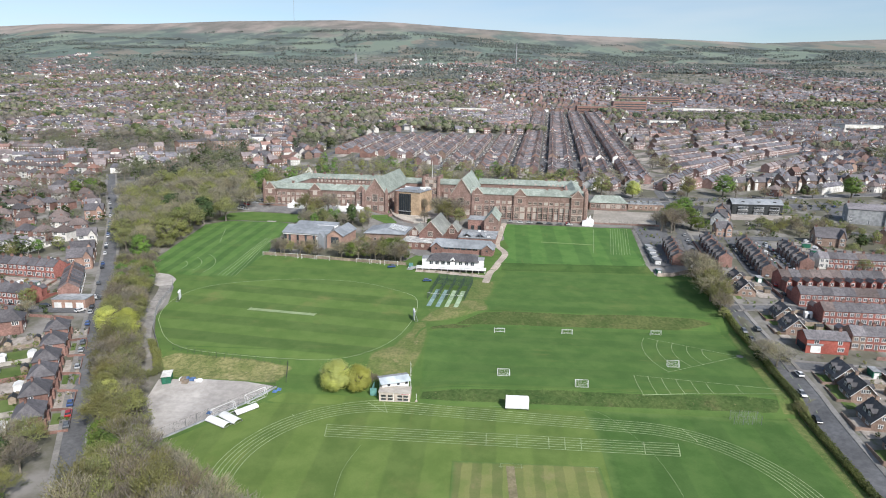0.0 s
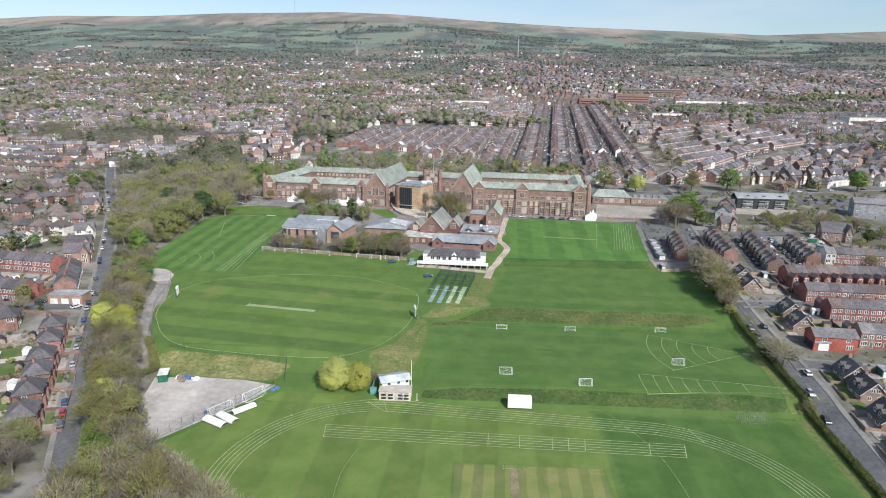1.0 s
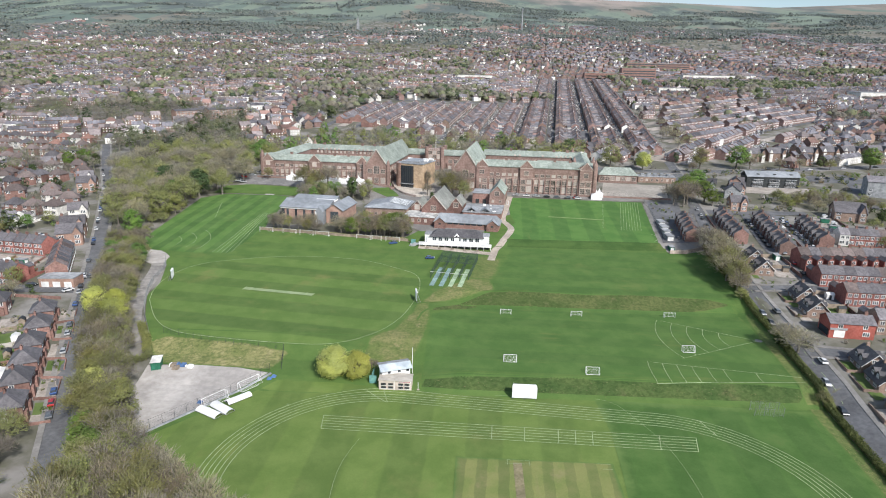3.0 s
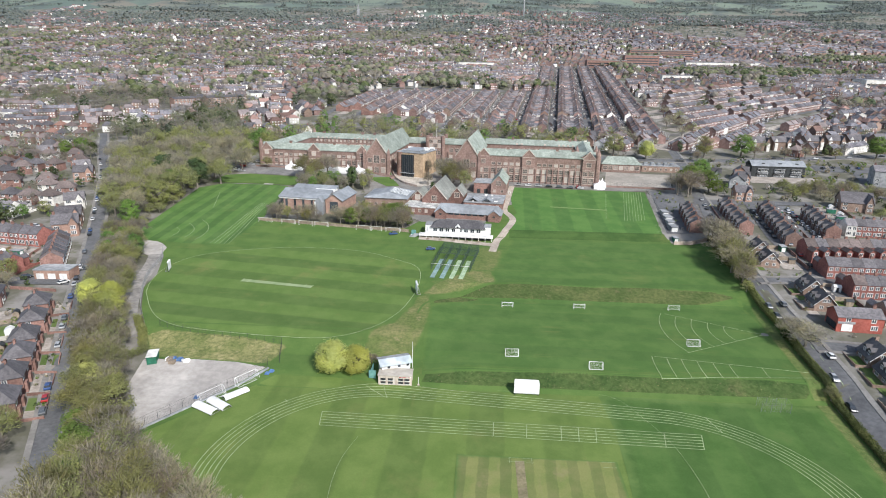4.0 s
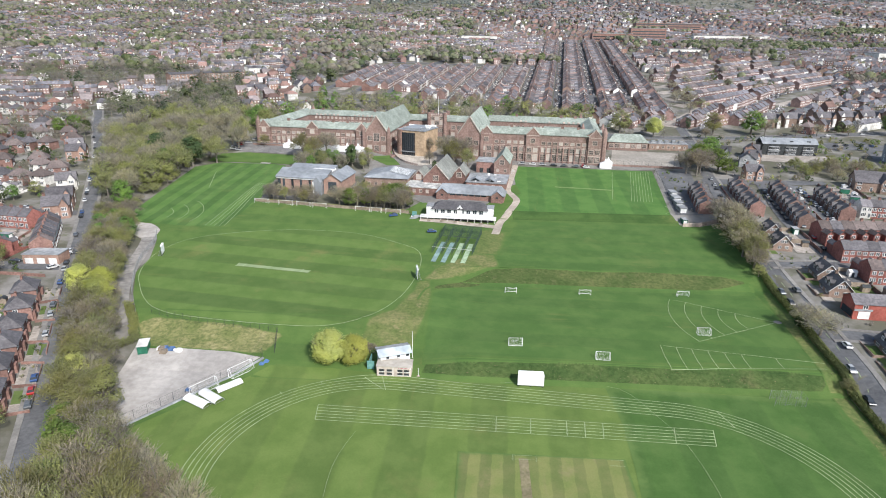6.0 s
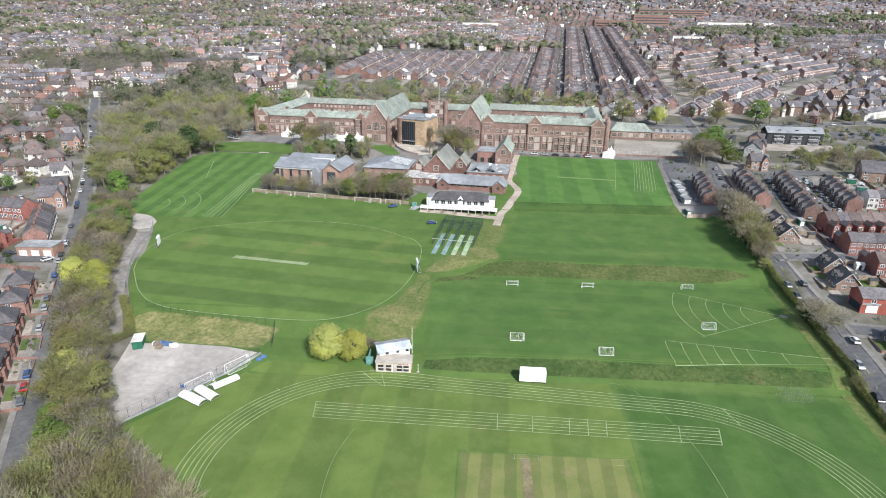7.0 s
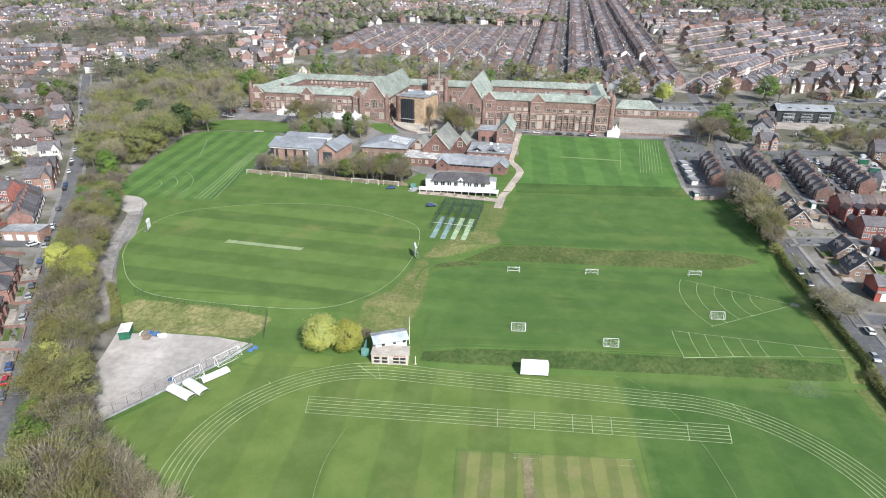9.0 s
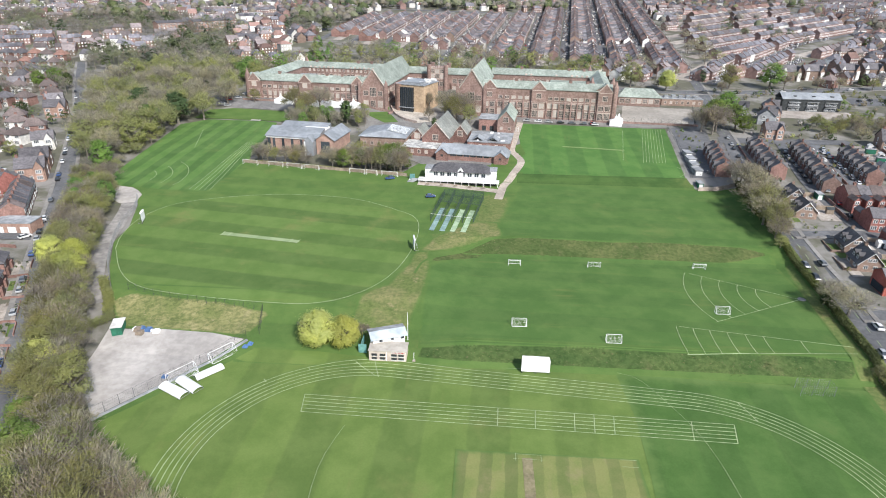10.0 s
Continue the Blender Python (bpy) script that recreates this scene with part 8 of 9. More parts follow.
# ---- cars ----
def car(m, paint, label, plain=False):
    t = thing("car", label, "car", m, "parked cars")
    g = Geo()
    prof = [(-2.1, 0.35), (-2.15, 0.75), (-1.95, 0.95), (-1.2, 1.0), (1.15, 0.95), (1.95, 0.82), (2.12, 0.6), (2.1, 0.32)]
    n = len(prof)
    g.solid([(x, -0.86, z) for x, z in prof] + [(x, 0.86, z) for x, z in prof], [tuple(range(n)), tuple(reversed(range(n, 2 * n)))] + [(i, (i + 1) % n, n + (i + 1) % n, n + i) for i in range(n)])
    body = part("body", g, paint, t)
    cab = [(-1.9, 0.96), (-1.45, 1.42), (0.25, 1.46), (1.15, 0.95)]
    g = Geo().solid([(x, -0.78 if z < 1.2 else -0.6, z) for x, z in cab] + [(x, 0.78 if z < 1.2 else 0.6, z) for x, z in cab], [(0, 1, 2, 3), (7, 6, 5, 4), (0, 4, 5, 1), (2, 6, 7, 3), (1, 5, 6, 2)])
    part("cabin_glass", g, GLASS, t)
    part("roof", Geo().solid([(-1.4, -0.6, 1.43), (0.2, -0.6, 1.47), (0.2, 0.6, 1.47), (-1.4, 0.6, 1.43), (-1.3, -0.5, 1.5), (0.1, -0.5, 1.53), (0.1, 0.5, 1.53), (-1.3, 0.5, 1.5)], ((4, 5, 6, 7), (0, 1, 5, 4), (1, 2, 6, 5), (2, 3, 7, 6), (3, 0, 4, 7))), paint, t)
    for x in (-1.35, 1.35):
        for y in (-0.8, 0.8) if not plain else ():
            part("wheel", Geo().beam((x, y - 0.11, 0.32), (x, y + 0.11, 0.32), 0.32, 0, 10), TYRE, t)
    for y in (-0.6, 0.6) if not plain else ():
        part("headlight", Geo().box(2.02, y - 0.2, 0.6, 2.14, y + 0.2, 0.76), WHITE, t)
    return t


CAR_FIRST = {}
CAR_NAMES = ("black parked car", "silver parked car", "white parked car", "grey parked car", "blue parked car", "red parked car")


def put_car(x, y, turn, k=None, lift=0.2):
    k = rnd.choices(range(6), (5, 4, 4, 4, 1.5, 1))[0] if k is None else k
    m = Matrix.Translation((x, y, ground(x, y) + lift)) @ pose(0, 0, 0, 0, 0, turn)
    key = (k, y > 290)
    if key in CAR_FIRST:
        return copy_thing(CAR_FIRST[key], m)
    CAR_FIRST[key] = car(m, CARS[k], CAR_NAMES[k] + " on tarmac", y > 290)


def along_road(line, at, side):
    """A place and turn beside a road's centre line, at a distance from its start."""
    gone = 0.0
    for (ax, ay), (bx, by) in zip(line, line[1:]):
        d = math.hypot(bx - ax, by - ay)
        if gone + d >= at:
            k = (at - gone) / d
            ux, uy = (bx - ax) / d, (by - ay) / d
            return ax + (bx - ax) * k + uy * side, ay + (by - ay) * k - ux * side, math.degrees(math.atan2(uy, ux))
        gone += d
    return bx, by, 0.0


rnd = random.Random(15)
for s, side, k in ((178, 2.6, 3), (128, -1.6, 1), (116, -1.6, 0), (152, 2.6, 0), (141, 2.6, 2), (170, -2.4, 0), (178, -2.4, 3)):
    x, y, a = along_road(EAST_ROAD, s, side)
    put_car(x, y, a if side > 0 else a + 180, k)
s = 96
while s < 470:
    x, y, a = along_road(WEST_ROAD, s, -2.4)
    if rnd.random() < 0.45:
        put_car(x, y, a)
    s += 6.2
for x, y, a in ((-178, 237.4, 0), (-185, 232.2, 4), (-192, 238.2, 2), (-199, 233, 0), (-207, 238, 178), (-196, 296, 2), (-206, 291.5, 4), (-217, 297, 2), (-228, 293.5, 0), (-160, 233.5, 60), (-163, 246, 62), (-160.5, 250, 62)):
    put_car(x, y, a)
for i in range(14):
    x, y, a = along_road(EAST_SIDE, 14 + i * 7.5, rnd.choice((-2.2, 2.2)))
    put_car(x, y, a)
for i in range(7):
    put_car(30 + i * 6.6, 402.6 - i * 0.7, -6 + rnd.choice((0, 180)), None, 0.25)
put_car(68, 401, 85, 5, 0.25)
# these two car models stand in for blue rollers and ground gear
put_car(-38.3, 306.3, 200, 4, 0.2)
put_car(-18, 287.4, 10, 4, 0.2)
for i in range(9):
    put_car(-160 + rnd.uniform(-4, 10), 414 + i * 2.9, rnd.uniform(-20, 20), None, 0.2)
for y0, y1, x0, x1 in ((318, 384, 127.5, 140), (312, 372, 173.5, 183.5), (270, 372, 149.5, 166)):
    for i in range(7):
        k = (i + rnd.random() * 0.6) / 7
        put_car(x0 + (x1 - x0) * k, y0 + (y1 - y0) * k, 75)
for i in range(18):
    x, y, a = along_road(MAIN_ROAD, 140 + i * 28 + rnd.uniform(-8, 8), rnd.choice((-2.4, 2.4)))
    put_car(x, y, a)

for x0, y0, x1, y1, n in ((151.5, 312, 160, 360, 7), (174, 318, 180, 362, 6)):
    for i in range(n):
        put_car(x0 + (x1 - x0) * (i + 0.4) / n, y0 + (y1 - y0) * (i + 0.4) / n, 78, None, 0.28)
for i in range(5):
    put_car(259 + i * 9, 472 + (i % 2) * 3, 85, None, 0.26)

# ---- the town behind ----
CAMPUS = [(-66, 60), (-100, 120), (-250, 400), (-292, 470), (-310, 512), (-150, 514), (-130, 560), (-100, 560), (60, 530), (150, 510), (155, 470), (142, 400), (138, 300), (128, 60)]
WALLS = (BRICK, BRICK_BROWN, RENDER, BRICK_ORANGE)
ROOFS = (SLATE, TILE, TILE_RED)
far_wall, far_roof, far_trim = [Geo() for _ in WALLS], [Geo() for _ in ROOFS], Geo()


def far_house(x, y, turn, w, d, e, r, wi, ri, hip=False, chimneys=True):
    """A small house, outrigger, shed or car-sized box of the distance, added to the joined town."""
    m = at_ground(x, y, turn)
    a, b = Geo(), Geo()
    if y > 900:
        a.walls(-w / 2, -d / 2, w / 2, d / 2, -4, e, r)
        k, c = 0.35 * (r - e) / (d / 2), w / 2 + 0.2
        inn = min(d, w) / 2 - 0.6 if hip else 0.0
        lo, hi, out = e - k + 0.15, r + 0.15, d / 2 + 0.35
        b.solid([(-c, -out, lo), (c, -out, lo), (c, out, lo), (-c, out, lo), (-c + inn, 0, hi), (c - inn, 0, hi)], ((0, 1, 5, 4), (2, 3, 4, 5), (1, 2, 5), (3, 0, 4)))
    elif hip:
        a.box(-w / 2, -d / 2, -4, w / 2, d / 2, e)
        b.roof(-w / 2, -d / 2, w / 2, d / 2, e, r, "x", 0.35, 0.2, min(d, w) / 2 - 0.6)
    else:
        a.walls(-w / 2, -d / 2, w / 2, d / 2, -4, e, r)
        b.roof(-w / 2, -d / 2, w / 2, d / 2, e, r, "x", 0.3, 0.2)
    if chimneys and y < 1400:
        a.box(w / 2 - 1.2, -0.4, r - 1, w / 2 - 0.2, 0.4, r + 1.1)
    for src, dst in ((a, far_wall[wi]), (b, far_roof[ri])):
        dst.solid([m @ Vector(p) for p in src.v], src.f)
    if y > 1300 or w < 4:
        return
    c = Geo()
    n = max(1, int(w / 2.4))
    for i in range(n):
        xx = -w / 2 + w * (i + 0.5) / n
        for z in (0.9, 3.5):
            for s in (-1, 1):
                if (m.to_3x3() @ Vector((0, s, 0))).y < 0.1:
                    q = s * (d / 2 + 0.05)
                    c.poly(((xx - 0.55 * s, q, z), (xx + 0.55 * s, q, z), (xx + 0.55 * s, q, z + 1.25), (xx - 0.55 * s, q, z + 1.25)))
    far_trim.solid([m @ Vector(p) for p in c.v], c.f)


rnd = random.Random(5)
STREET = math.degrees(math.atan2(0.99, 0.13))
near_rows = 0
# long terraces that run askew east of the parallel rows
for ax, ay, bx, by in ((168, 522, 222, 600), (211, 536, 276, 617), (217, 583, 298, 678), (206, 609, 345, 723), (207, 643, 352, 759), (207, 677, 357, 795), (214, 716, 352, 830), (227, 760, 346, 867), (245, 813, 360, 910), (264, 866, 372, 953),
                       (300, 620, 380, 690), (395, 700, 500, 760)):
    if 205 < ax < 270 and ay > 600:
        bx, by = ax + (bx - ax) * 1.5, ay + (by - ay) * 1.5
    n = int(math.hypot(bx - ax, by - ay) / 10.2)
    lane = [(ax + (bx - ax) * j / 20, ay + (by - ay) * j / 20) for j in range(-1, 22)]
    single("street", ribbon(Geo(), lane, 7.0, 0.3, 0, 9.5), [ASPHALT], "narrow street between terraces", "road", kind="structure")
    single("yard_strip", ribbon(Geo(), lane, 13.0, 0.26, 0, -11.5), [PATIO], "paved back yards between terraces", "yard", kind="structure")
    turn = math.degrees(math.atan2(by - ay, bx - ax))
    # car-sized boxes along both kerbs, joined into the house walls and roofs
    for j in range(26):
        k = rnd.random()
        sx, sy = math.sin(radians(turn)), math.cos(radians(turn))
        far_house(ax + (bx - ax) * k + sx * rnd.choice((7.4, 11.6)), ay + (by - ay) * k - sy * rnd.choice((7.4, 11.6)), turn, 4.2, 1.8, 0.9, 1.5, rnd.choice((2, 2, 1)), 0, chimneys=False)
    brick, slate = rnd.choices(range(4), (9, 2, 0.3, 0.4))[0], rnd.choices(range(3), (8, 2, 0.2))[0]
    for j in range(n):
        if j % 9 != 8:
            x, y = ax + (bx - ax) * (j + 0.5) / n, ay + (by - ay) * (j + 0.5) / n
            pale = rnd.random() < 0.04
            far_house(x, y, turn, 10.2, 8.4, 5.8, 8.6, 2 if pale else brick, slate if rnd.random() < 0.8 else 1)
            for off in (-2.5, 2.5) if rnd.random() < 0.8 else ():
                far_house(x + off * math.cos(radians(turn)) - 5.6 * math.sin(radians(turn)), y + off * math.sin(radians(turn)) + 5.6 * math.cos(radians(turn)), turn + 90, 5, 2.6, 4.4, 5.6, brick, slate, chimneys=False)
rows = [(x, 598 - max(0, x) * 0.32 + max(0, -x - 20) * 0.6) for x in (-158 + 34.5 * i for i in range(10))]
for i, (x0, ya) in enumerate(rows):
    yb = 826 + 6 * i if x0 < 40 else 1290
    for sub, dx in ((0, 0.0), (1, 16.5)):
        y = ya + rnd.uniform(-6, 6) + 12 * sub * (x0 < 0)
        while y < yb:
            x = x0 + dx + (y - 600) * 0.13
            if rnd.random() > 0.025 and abs((y % 260) - 130) > 7:
                wi = rnd.choices(range(4), (9, 1.5, 1.4, 0.5))[0]
                ri = rnd.choices(range(3), (6, 4, 1.2))[0]
                if y < 735 and near_rows < 24:
                    k = rnd.choices(range(4), (7, 3, 0.7, 1))[0]
                    stock.put(("plain", k), PLAIN_KINDS[k], x, y, STREET + 180 * sub + (180 if k in (0, 2) else 0), 5)
                    near_rows += 1
                else:
                    far_house(x, y, STREET, 5.0, 8, 5.6 + rnd.uniform(-0.3, 0.3), 8.3 + rnd.uniform(-0.4, 0.4), wi, ri)
                    # car-sized boxes in the street and small yard boxes, joined into the houses
                    if rnd.random() < 0.45:
                        vx, vt = x + (8.3 if sub else -8.3) * rnd.uniform(0.82, 1.1), STREET + rnd.uniform(-4, 4)
                        far_house(vx, y, vt, 4.3, 1.8, 1.0, 1.5, rnd.choice((2, 2, 1)), 0, chimneys=False)
                    if rnd.random() < 0.5:
                        far_house(x + (-7.6 if sub else 7.6), y + 2, STREET, 2.4, 1.8, 1.5, 1.9, 2, 0, chimneys=False)
                    if rnd.random() < 0.8:
                        mx = x + (-5.6 if sub else 5.6)
                        far_house(mx, y, STREET + 90, 5, 2.6, 4.4, 5.6, 2 if rnd.random() < 0.28 else wi, ri, chimneys=False)
            y += 5.0
for i in range(10):
    x0, ya = rows[i]
    yb = 830 if x0 < 40 else 1290
    line = [(x0 - 9 + (y - 600) * 0.13, y) for y in range(int(ya) - 20, int(yb), 12)]
    single("street", ribbon(Geo(), line, 7.5, 0.3), [ASPHALT], "narrow street between terraces", "road", kind="structure")
    single("yard_strip", ribbon(Geo(), [(a + 17.2, b) for a, b in line], 9.0, 0.24), [PATIO], "paved back yards between terraces", "yard", kind="structure")
    s = 6
    while s < yb - ya and x0 > -60:
        if rnd.random() < 0.5 and s < 130:
            px, py, a = along_road(line, s, rnd.choice((-2.4, 2.4)))
            put_car(px, py, a, None, 0.3)
        s += 9

STREETS = [smooth_line(p, 8) for p in (
    [(-120, 905), (60, 890), (260, 930), (480, 1010), (800, 1100)], [(-700, 620), (-450, 640), (-250, 690), (-120, 760), (-60, 900), (0, 1200)], [(-900, 900), (-600, 860), (-350, 880), (-130, 905)],
    [(430, 720), (520, 770), (640, 820)], [(200, 1330), (480, 1330), (900, 1380)], [(-520, 470), (-420, 640), (-360, 880), (-330, 1200)], [(420, 540), (470, 760), (480, 1010), (520, 1330)], [(-800, 1250), (-330, 1210), (200, 1330)])]
for p in STREETS:
    single("street", ribbon(Geo(), p, 8, 0.35), [ASPHALT], "town street lined by houses", "road", kind="structure")


def near_street(x, y, d=9.0):
    for p in STREETS + [MAIN_ROAD, EAST_ROAD, WEST_ROAD, EAST_SIDE, EAST_BACK]:
        for a, b in p[::2]:
            if abs(a - x) < d and abs(b - y) < d:
                return True
    return False


ASKEW = [(172, 545), (190, 700), (262, 890), (420, 1010), (440, 860), (420, 775), (300, 590), (240, 540)]
FLATS = [(145, 372), (330, 380), (335, 506), (150, 520)]
PARKS = [(-20, 950, 70, 26), (60, 930, 60, 24), (560, 1230, 190, 55), (980, 1560, 200, 60), (-160, 930, 50, 24), (470, 1180, 120, 40)]
ROWZONE = lambda x, y: 560 < y < 1310 and -175 + (y - 600) * 0.13 < x < (175 + (y - 600) * 0.13) and not (y > 900 and x < 40 + (y - 600) * 0.13)
MILLS = [(270, 1338, 80, 32, 14), (345, 1352, 70, 30, 24), (450, 1585, 150, 40, 16), (520, 1392, 140, 40, 9), (340, 1088, 50, 18, 8), (0, 1290, 70, 20, 9), (650, 1050, 60, 40, 10)]
cells = {}


def free(x, y, gap):
    if inside(x, y, CAMPUS) or ROWZONE(x, y) or inside(x, y, ASKEW) or inside(x, y, FLATS) or (110 < x < 262 and y < 375):
        return False
    if ((x - 985) / 140) ** 2 + ((y - 1650) / 55) ** 2 < 1:
        return False
    for a, b, s in TAKEN:
        if abs(a - x) < gap * 0.5 + s and abs(b - y) < gap * 0.5 + s:
            return False
    for a, b, p, q in PARKS:
        if ((x - a) / p) ** 2 + ((y - b) / q) ** 2 < 1:
            return False
    for a, b, w, d, _ in MILLS:
        if abs(x - a) < w / 2 + 12 and abs(y - b) < d / 2 + 16:
            return False
    i, j = int(x // 20), int(y // 20)
    for p in range(i - 1, i + 2):
        for q in range(j - 1, j + 2):
            for a, b in cells.get((p, q), ()):
                if (a - x) ** 2 + (b - y) ** 2 < gap * gap:
                    return False
    return True


def note(x, y):
    cells.setdefault((int(x // 20), int(y // 20)), []).append((x, y))


def grain(x, y):
    """The way that the houses of a neighbourhood face."""
    return 25 * math.sin(x * 0.004 + 1.3) + 30 * math.sin(y * 0.0035 + x * 0.002) + (90 if math.sin(x * 0.011 + y * 0.004) > 0.45 else 0)


def woodland(x, y):
    """Above zero where trees stand close together: wide clumps among the western houses, fewer to the east."""
    n = noise.noise((x * 0.0085, y * 0.0062, 21.0)) + 0.5 * noise.noise((x * 0.021, y * 0.015, 4.0))
    return n - 0.42 + 0.27 * min(1.0, max(0.0, (60 - x + (y - 600) * 0.1) / 220)) + max(0.0, (y - 1800) / 4500)


made = 0
for tries in range(34000):
    y = 150 + 2750 * rnd.random() ** 1.25
    x = rnd.uniform(-1, 1) * (y * 0.80 + 40)
    dense = noise.noise((x * 0.0028, y * 0.0022, 3.0)) + 0.25
    if y > 1500 and noise.noise((x * 0.0016, y * 0.0016, 9.0)) < (y - 1500) / 1500 - 0.75:
        continue
    if woodland(x, y) > 0 or not free(x, y, 11.5 if x > 0 else 13.5) or near_street(x, y, 8.0):
        continue
    if y < 330 or (x < 0 and y < 545):
        continue
    note(x, y)
    turn = grain(x, y) + rnd.uniform(-5, 5)
    east = x > 120
    wi = rnd.choices(range(4), (6, 2, 1.4, 0.5) if east else (4.4, 1.6, 3.4, 0.4))[0]
    ri = rnd.choices(range(3), (6, 3, 0.5) if east else (4, 3.4, 1.2))[0]
    if y < 560 and made < 30 and abs(x) < 480:
        made += 1
        stock.put(rnd.choice(("hip_tile", "hip_slate") if y < 300 else ("hip_tile", "hip_slate", "gable_white", "gable_brick", "hip_white", "hip_white")), None, x, y, turn, 4.5)
    elif dense > 0.1 and rnd.random() < 0.6:
        n = rnd.randint(3, 7)
        c, s = math.cos(radians(turn)), math.sin(radians(turn))
        for k in range(n):
            px, py = x + c * 5.2 * k, y + s * 5.2 * k
            if k and not free(px, py, 5.0):
                break
            note(px, py)
            far_house(px, py, turn, 5.3, 8.2, 5.5, 8.2, wi, ri)
    else:
        far_house(x, y, turn, rnd.uniform(8, 12), rnd.uniform(7.5, 9), rnd.uniform(4.8, 5.8), rnd.uniform(8, 9.4), wi, ri, rnd.random() < 0.45)
# the brown brick, white and slate groups also hold the car-sized boxes
for g, m, name in zip(far_wall, FAR_WALLS, ("red brick", "brown brick", "white rendered", "orange brick")):
    single("distant_houses", g, [m], name + " walls of the distant town", "houses", kind="stuff")
for g, m, name in zip(far_roof, FAR_ROOFS, ("grey slate", "brown tile", "red tile")):
    single("distant_roofs", g, [m], name + " roofs of the distant town", "houses", kind="stuff")
single("distant_windows", far_trim, [WHITE], "pale windows of the distant town", "windows", kind="stuff")
for x, y, w, d, h in MILLS:
    mill = thing("mill", "large red brick mill with a flat grey roof" if h > 10 else "low pale flat-roofed warehouse building", "mill", at_ground(x, y, -3), "mills")
    mw = part("wall", Geo().box(-w / 2, -d / 2, -8, w / 2, d / 2, h), BRICK if h > 10 else RENDER, mill)
    part("roof", Geo().box(-w / 2 - 0.3, -d / 2 - 0.3, h, w / 2 + 0.3, d / 2 + 0.3, h + 0.8), LEAD, mill)
    for z in range(2, int(h) - 3, 5):
        part("window_band", Geo().box(-w / 2 + 2, -d / 2 - 0.1, z, w / 2 - 2, -d / 2 + 0.05, z + 2.2), GLASS, mw)
x, y = 192.9, 2730
single("chimney_stack", Geo().beam((x, y, ground(x, y) - 5), (x, y, ground(x, y) + 88), 3.2, 0, 12, 2.0), [LEAD], "tall pale grey chimney", "chimney")
x, y = -497, 2636
single("church_spire", Geo().box(x - 5, y - 5, ground(x, y) - 8, x + 5, y + 5, ground(x, y) + 26).solid([(x - 5, y - 5, ground(x, y) + 26), (x + 5, y - 5, ground(x, y) + 26), (x + 5, y + 5, ground(x, y) + 26), (x - 5, y + 5, ground(x, y) + 26), (x, y, ground(x, y) + 60)], ((0, 1, 4), (1, 2, 4), (2, 3, 4), (3, 0, 4))), [LEAD], "pale stone church spire", "church")
x, y = -1290, 4480
single("radio_mast", Geo().beam((x, y, ground(x, y)), (x, y, ground(x, y) + 150), 1.3, 0, 5, 0.7), [GREYSTEEL], "thin tall radio mast on the moor", "mast")

single("meadow", sheet([(985 + 130 * math.cos(k * 0.628), 1650 + 48 * math.sin(k * 0.628)) for k in range(10)], 0.6, 12.0), [LAWN], "green parkland among the houses", "grass field", kind="structure")

# far trees
far_tree = {k: Geo() for k in ("bare", "olive", "green", "dark", "wood")}


grown = {}


SIMPLE = {"bare": [crown_bare(300 + k, 0.0, 30, 15, 2.1) for k in range(3)], "olive": [crown_bare(310 + k, 0.7, 30, 11, 2.0) for k in range(3)],
          "green": [crown_leafy(320 + k, 3.7, 3.9, 30, 9, 0.5) for k in range(3)], "dark": [crown_leafy(330 + k, 2.8, 4.3, 26, 9, 0.55) for k in range(3)]}


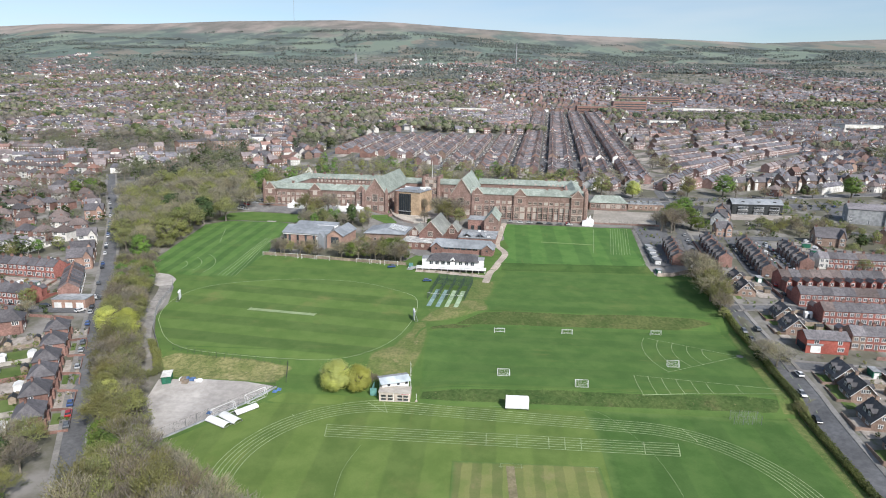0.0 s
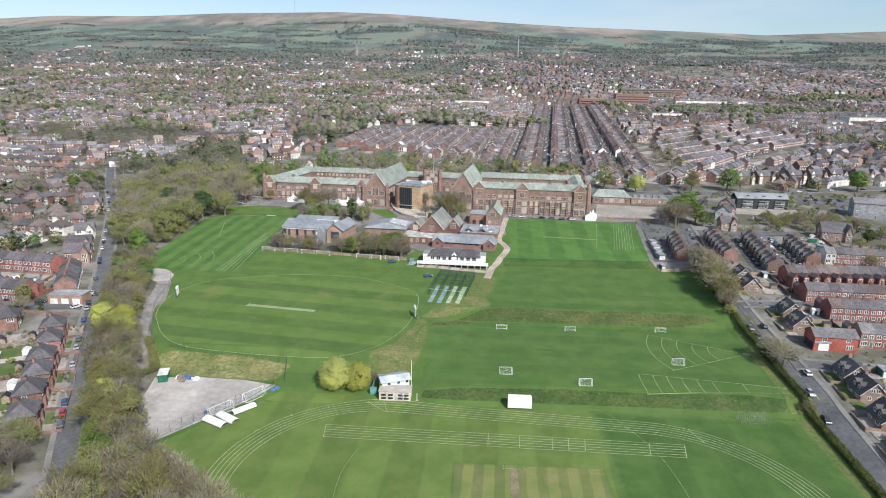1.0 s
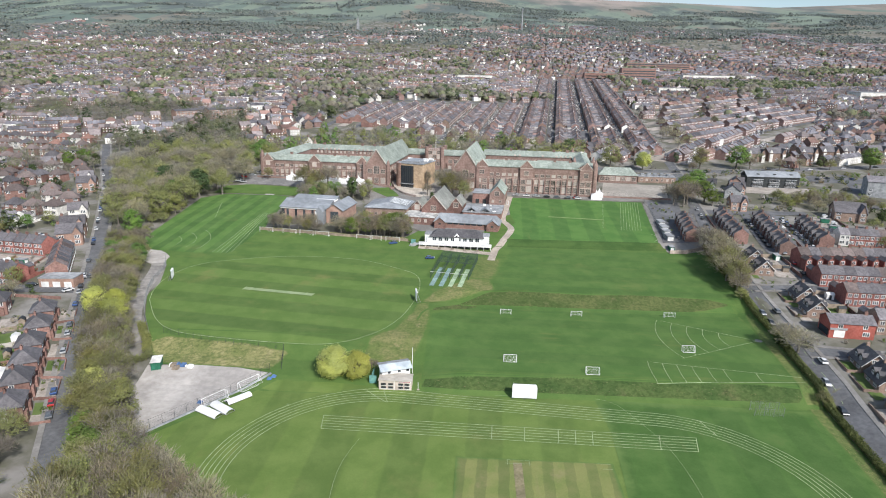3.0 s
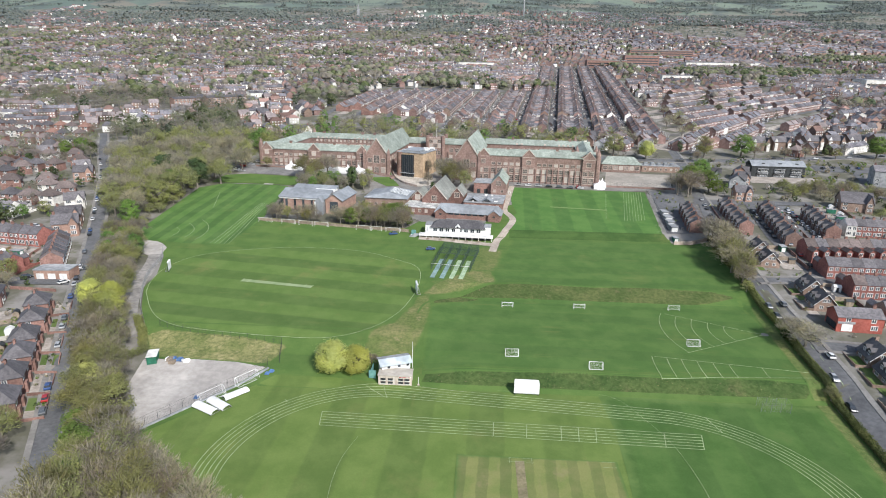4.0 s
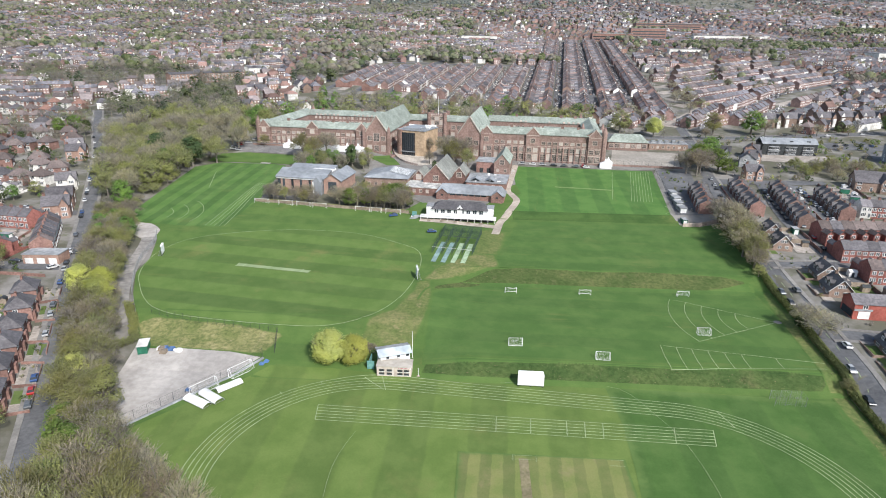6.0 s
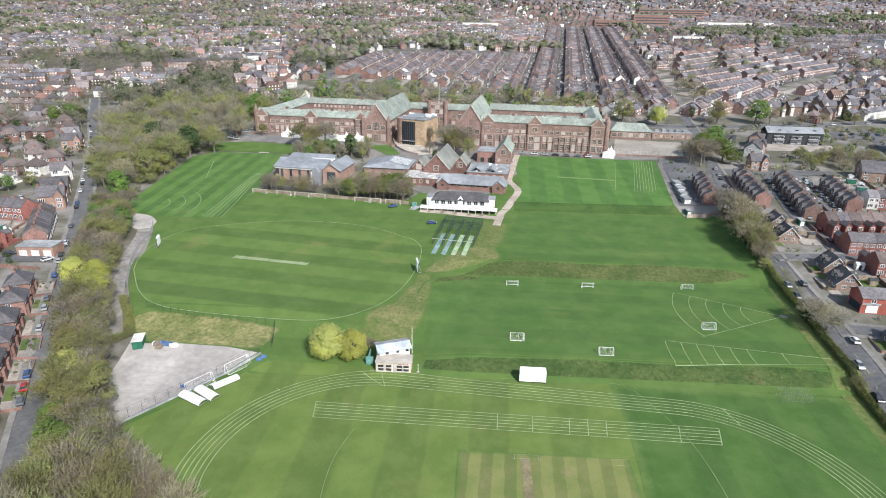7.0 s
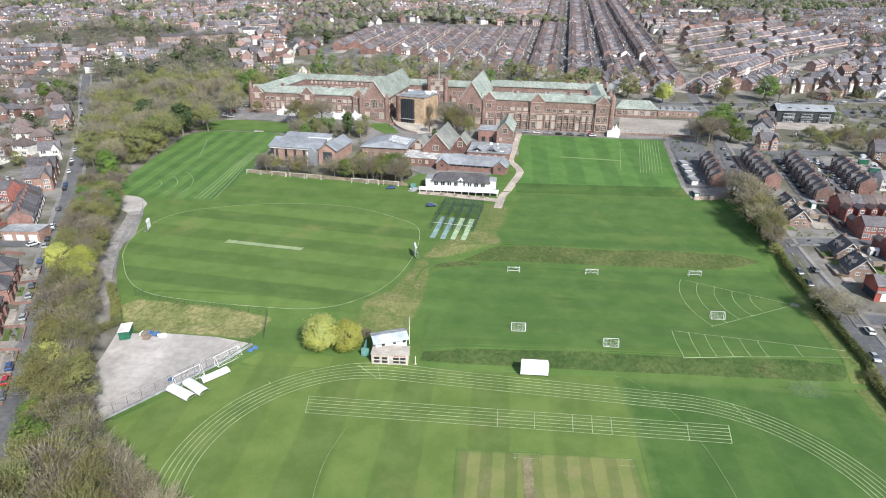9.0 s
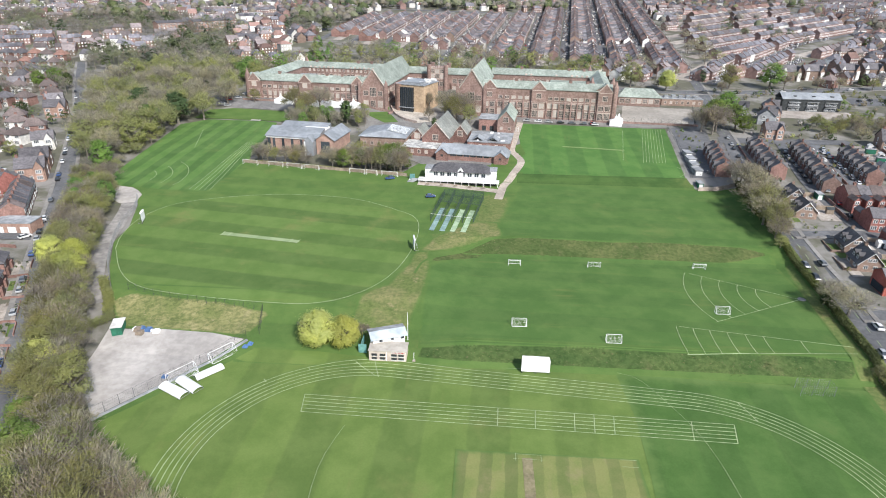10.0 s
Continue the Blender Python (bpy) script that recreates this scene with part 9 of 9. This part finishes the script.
def far_crown(kind, x, y, h, tufts):
    """A tree of the town: twigs and leaf clumps where it stands nearer, a lumpy dome of tufts far away."""
    if y < 760 and kind in SIMPLE:
        shape, s, a = rnd.choice(SIMPLE[kind]), h / 10, rnd.uniform(0, math.tau)
        wide = s * rnd.uniform(1.0, 1.35)
        c, d, z0 = math.cos(a) * wide, math.sin(a) * wide, ground(x, y) - 0.1 * h
        far_tree[kind].solid([(x + c * p[0] - d * p[1], y + d * p[0] + c * p[1], z0 + p[2] * s) for p in shape.v], shape.f)
        far_tree[kind].solid([(x - 0.03 * h, y, z0), (x + 0.03 * h, y, z0), (x, y, z0 + 0.7 * h)], ((0, 1, 2),))
        return
    g = far_tree[kind]
    z0 = ground(x, y)
    wide = h * rnd.uniform(0.42, 0.52)
    rings = 3 if tufts > 20 else 2
    if kind == "wood":
        tufts = 2
    seg = 6 if tufts > 20 else 5
    tip = Vector((x + rnd.gauss(0, 0.05) * h, y + rnd.gauss(0, 0.05) * h, z0 + h * rnd.uniform(0.86, 0.93)))
    pts = [tip]
    for j in range(rings):
        e = 1.25 - 1.75 * (j + 0.3) / rings
        for i in range(seg):
            a, f = math.tau * (i + 0.5 * j) / seg, rnd.uniform(0.68, 0.94)
            k = math.cos(e) * wide * f
            pts.append(Vector((x + math.cos(a) * k, y + math.sin(a) * k, z0 + h * 0.52 + math.sin(e) * h * 0.44 * f)))
    faces = [(0, 1 + i, 1 + (i + 1) % seg) for i in range(seg)]
    for j in range(rings - 1):
        p, q = 1 + j * seg, 1 + (j + 1) * seg
        for i in range(seg):
            faces += [(p + i, q + i, p + (i + 1) % seg), (p + (i + 1) % seg, q + i, q + (i + 1) % seg)]
    g.solid(pts, faces)
    for i in range(int(tufts * 0.7)):
        a, e = rnd.uniform(0, math.tau), math.asin(rnd.uniform(-0.6, 1))
        k = math.cos(e) * wide * rnd.uniform(0.8, 1.12)
        p = Vector((x + math.cos(a) * k, y + math.sin(a) * k, z0 + h * 0.52 + math.sin(e) * h * 0.46 * rnd.uniform(0.85, 1.1)))
        n = Vector((math.cos(a) * math.cos(e) + rnd.gauss(0, 0.25), math.sin(a) * math.cos(e) + rnd.gauss(0, 0.25), 0.3 + math.sin(e) + rnd.gauss(0, 0.25))).normalized()
        s = h * rnd.uniform(0.7, 1.4) * 0.52 / math.sqrt(tufts)
        u = n.orthogonal().normalized() * s
        w = n.cross(u)
        t = rnd.uniform(0, math.tau)
        u, w = u * math.cos(t) + w * math.sin(t), w * math.cos(t) - u * math.sin(t)
        g.poly((p - u, p + w * 0.8, p + u, p - w * 0.7))
    g.poly((Vector((x - h * 0.03, y, z0 - 1)), Vector((x + h * 0.03, y, z0 - 1)), Vector((x, y, z0 + h * 0.6))))


for tries in range(60000):
    y = 180 + 2500 * rnd.random() ** 1.15
    x = rnd.uniform(-1, 1) * (y * 0.82 + 60)
    if inside(x, y, CAMPUS) or ROWZONE(x, y) or inside(x, y, FLATS) or near_street(x, y, 5) or (inside(x, y, ASKEW) and rnd.random() < 0.93):
        continue
    if (x > 100 and y < 440) or y < 300:
        continue
    if ((x - 985) / 140) ** 2 + ((y - 1650) / 55) ** 2 < 1:
        continue
    wood = woodland(x, y)
    if wood < 0 and rnd.random() < (0.80 if x < 0 else 0.88):
        continue
    if y < 560 and any(abs(a - x) < s + 2 and abs(b - y) < s + 2 for a, b, s in TAKEN):
        continue
    if any((a - x) ** 2 + (b - y) ** 2 < (36 if wood < 0 else 60) for p in (0, -1, 1) for a, b in cells.get((int(x // 20) + p, int(y // 20)), ())):
        continue
    if any((a - x) ** 2 + (b - y) ** 2 < (72 if wood > 0 else 90) for p in (-1, 0, 1) for q in (-1, 0, 1) for a, b in grown.get((int(x // 20) + p, int(y // 20) + q), ())):
        continue
    grown.setdefault((int(x // 20), int(y // 20)), []).append((x, y))
    h = rnd.uniform(10, 17) if wood > 0 else rnd.uniform(6, 12)
    tint = noise.noise((x * 0.012, y * 0.009, 40.0))
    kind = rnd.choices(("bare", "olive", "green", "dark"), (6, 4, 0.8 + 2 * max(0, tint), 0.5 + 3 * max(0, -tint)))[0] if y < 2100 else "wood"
    far_crown(kind, x, y, h, 260 if y < 430 else 170 if y < 640 else 76 if y < 1000 else 30 if y < 1500 else 12)
for a, b, p, q in PARKS:
    for i in range(int(p * q / 22)):
        t, k = rnd.uniform(0, math.tau), math.sqrt(rnd.random())
        far_crown(rnd.choices(("bare", "olive", "green", "dark"), (4, 3, 3, 1))[0], a + math.cos(t) * k * p, b + math.sin(t) * k * q, rnd.uniform(8, 14), 30)
# woods round the school
for ring, n, lo, hi in (([(-262, 415), (-315, 480), (-320, 590), (-140, 575), (-60, 560), (60, 535), (150, 505), (150, 482), (60, 492), (-20, 512), (-150, 520), (-166, 440), (-168, 395)], 200, 5, 9), ([(-182, 292), (-222, 362), (-250, 405), (-172, 395), (-172, 376), (-174, 330), (-168, 302)], 70, 4, 8),
                        ([(-108, 370), (-62, 368), (-66, 400), (-112, 404)], 30, 3, 6), ([(-60, 317), (-34, 314), (-34, 321), (-60, 325)], 9, 3, 5)):
    xs, ys = [q[0] for q in ring], [q[1] for q in ring]
    got = 0
    while got < n:
        x, y = rnd.uniform(min(xs), max(xs)), rnd.uniform(min(ys), max(ys))
        if inside(x, y, ring) and not near_street(x, y, 5):
            got += 1
            if x < road_x(y) + 5 or (x < -150 and y > WOOD_END):
                continue
            far_crown(rnd.choices(("bare", "olive", "green", "dark"), (5, 4, 0.8, 0.3))[0], x, y, rnd.uniform(lo, hi), 200 if y < 430 else 140)
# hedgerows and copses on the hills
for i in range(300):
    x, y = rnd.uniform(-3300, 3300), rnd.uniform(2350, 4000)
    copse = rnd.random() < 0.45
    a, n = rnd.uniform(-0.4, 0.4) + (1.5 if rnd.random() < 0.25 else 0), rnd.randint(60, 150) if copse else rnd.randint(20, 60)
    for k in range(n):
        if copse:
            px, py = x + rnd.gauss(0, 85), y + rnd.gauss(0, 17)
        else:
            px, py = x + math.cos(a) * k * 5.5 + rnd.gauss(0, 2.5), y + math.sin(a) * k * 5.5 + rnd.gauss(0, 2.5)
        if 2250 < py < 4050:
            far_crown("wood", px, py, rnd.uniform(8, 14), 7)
for k, m, name in (("bare", HAZED_TWIG, "bare brown"), ("olive", HAZED_OLIVE, "olive budding"), ("green", HAZED_LEAF, "fresh green"), ("dark", HAZED_DARK, "dark evergreen"), ("wood", HAZED_WOOD, "haze-tinted grey-green distant")):
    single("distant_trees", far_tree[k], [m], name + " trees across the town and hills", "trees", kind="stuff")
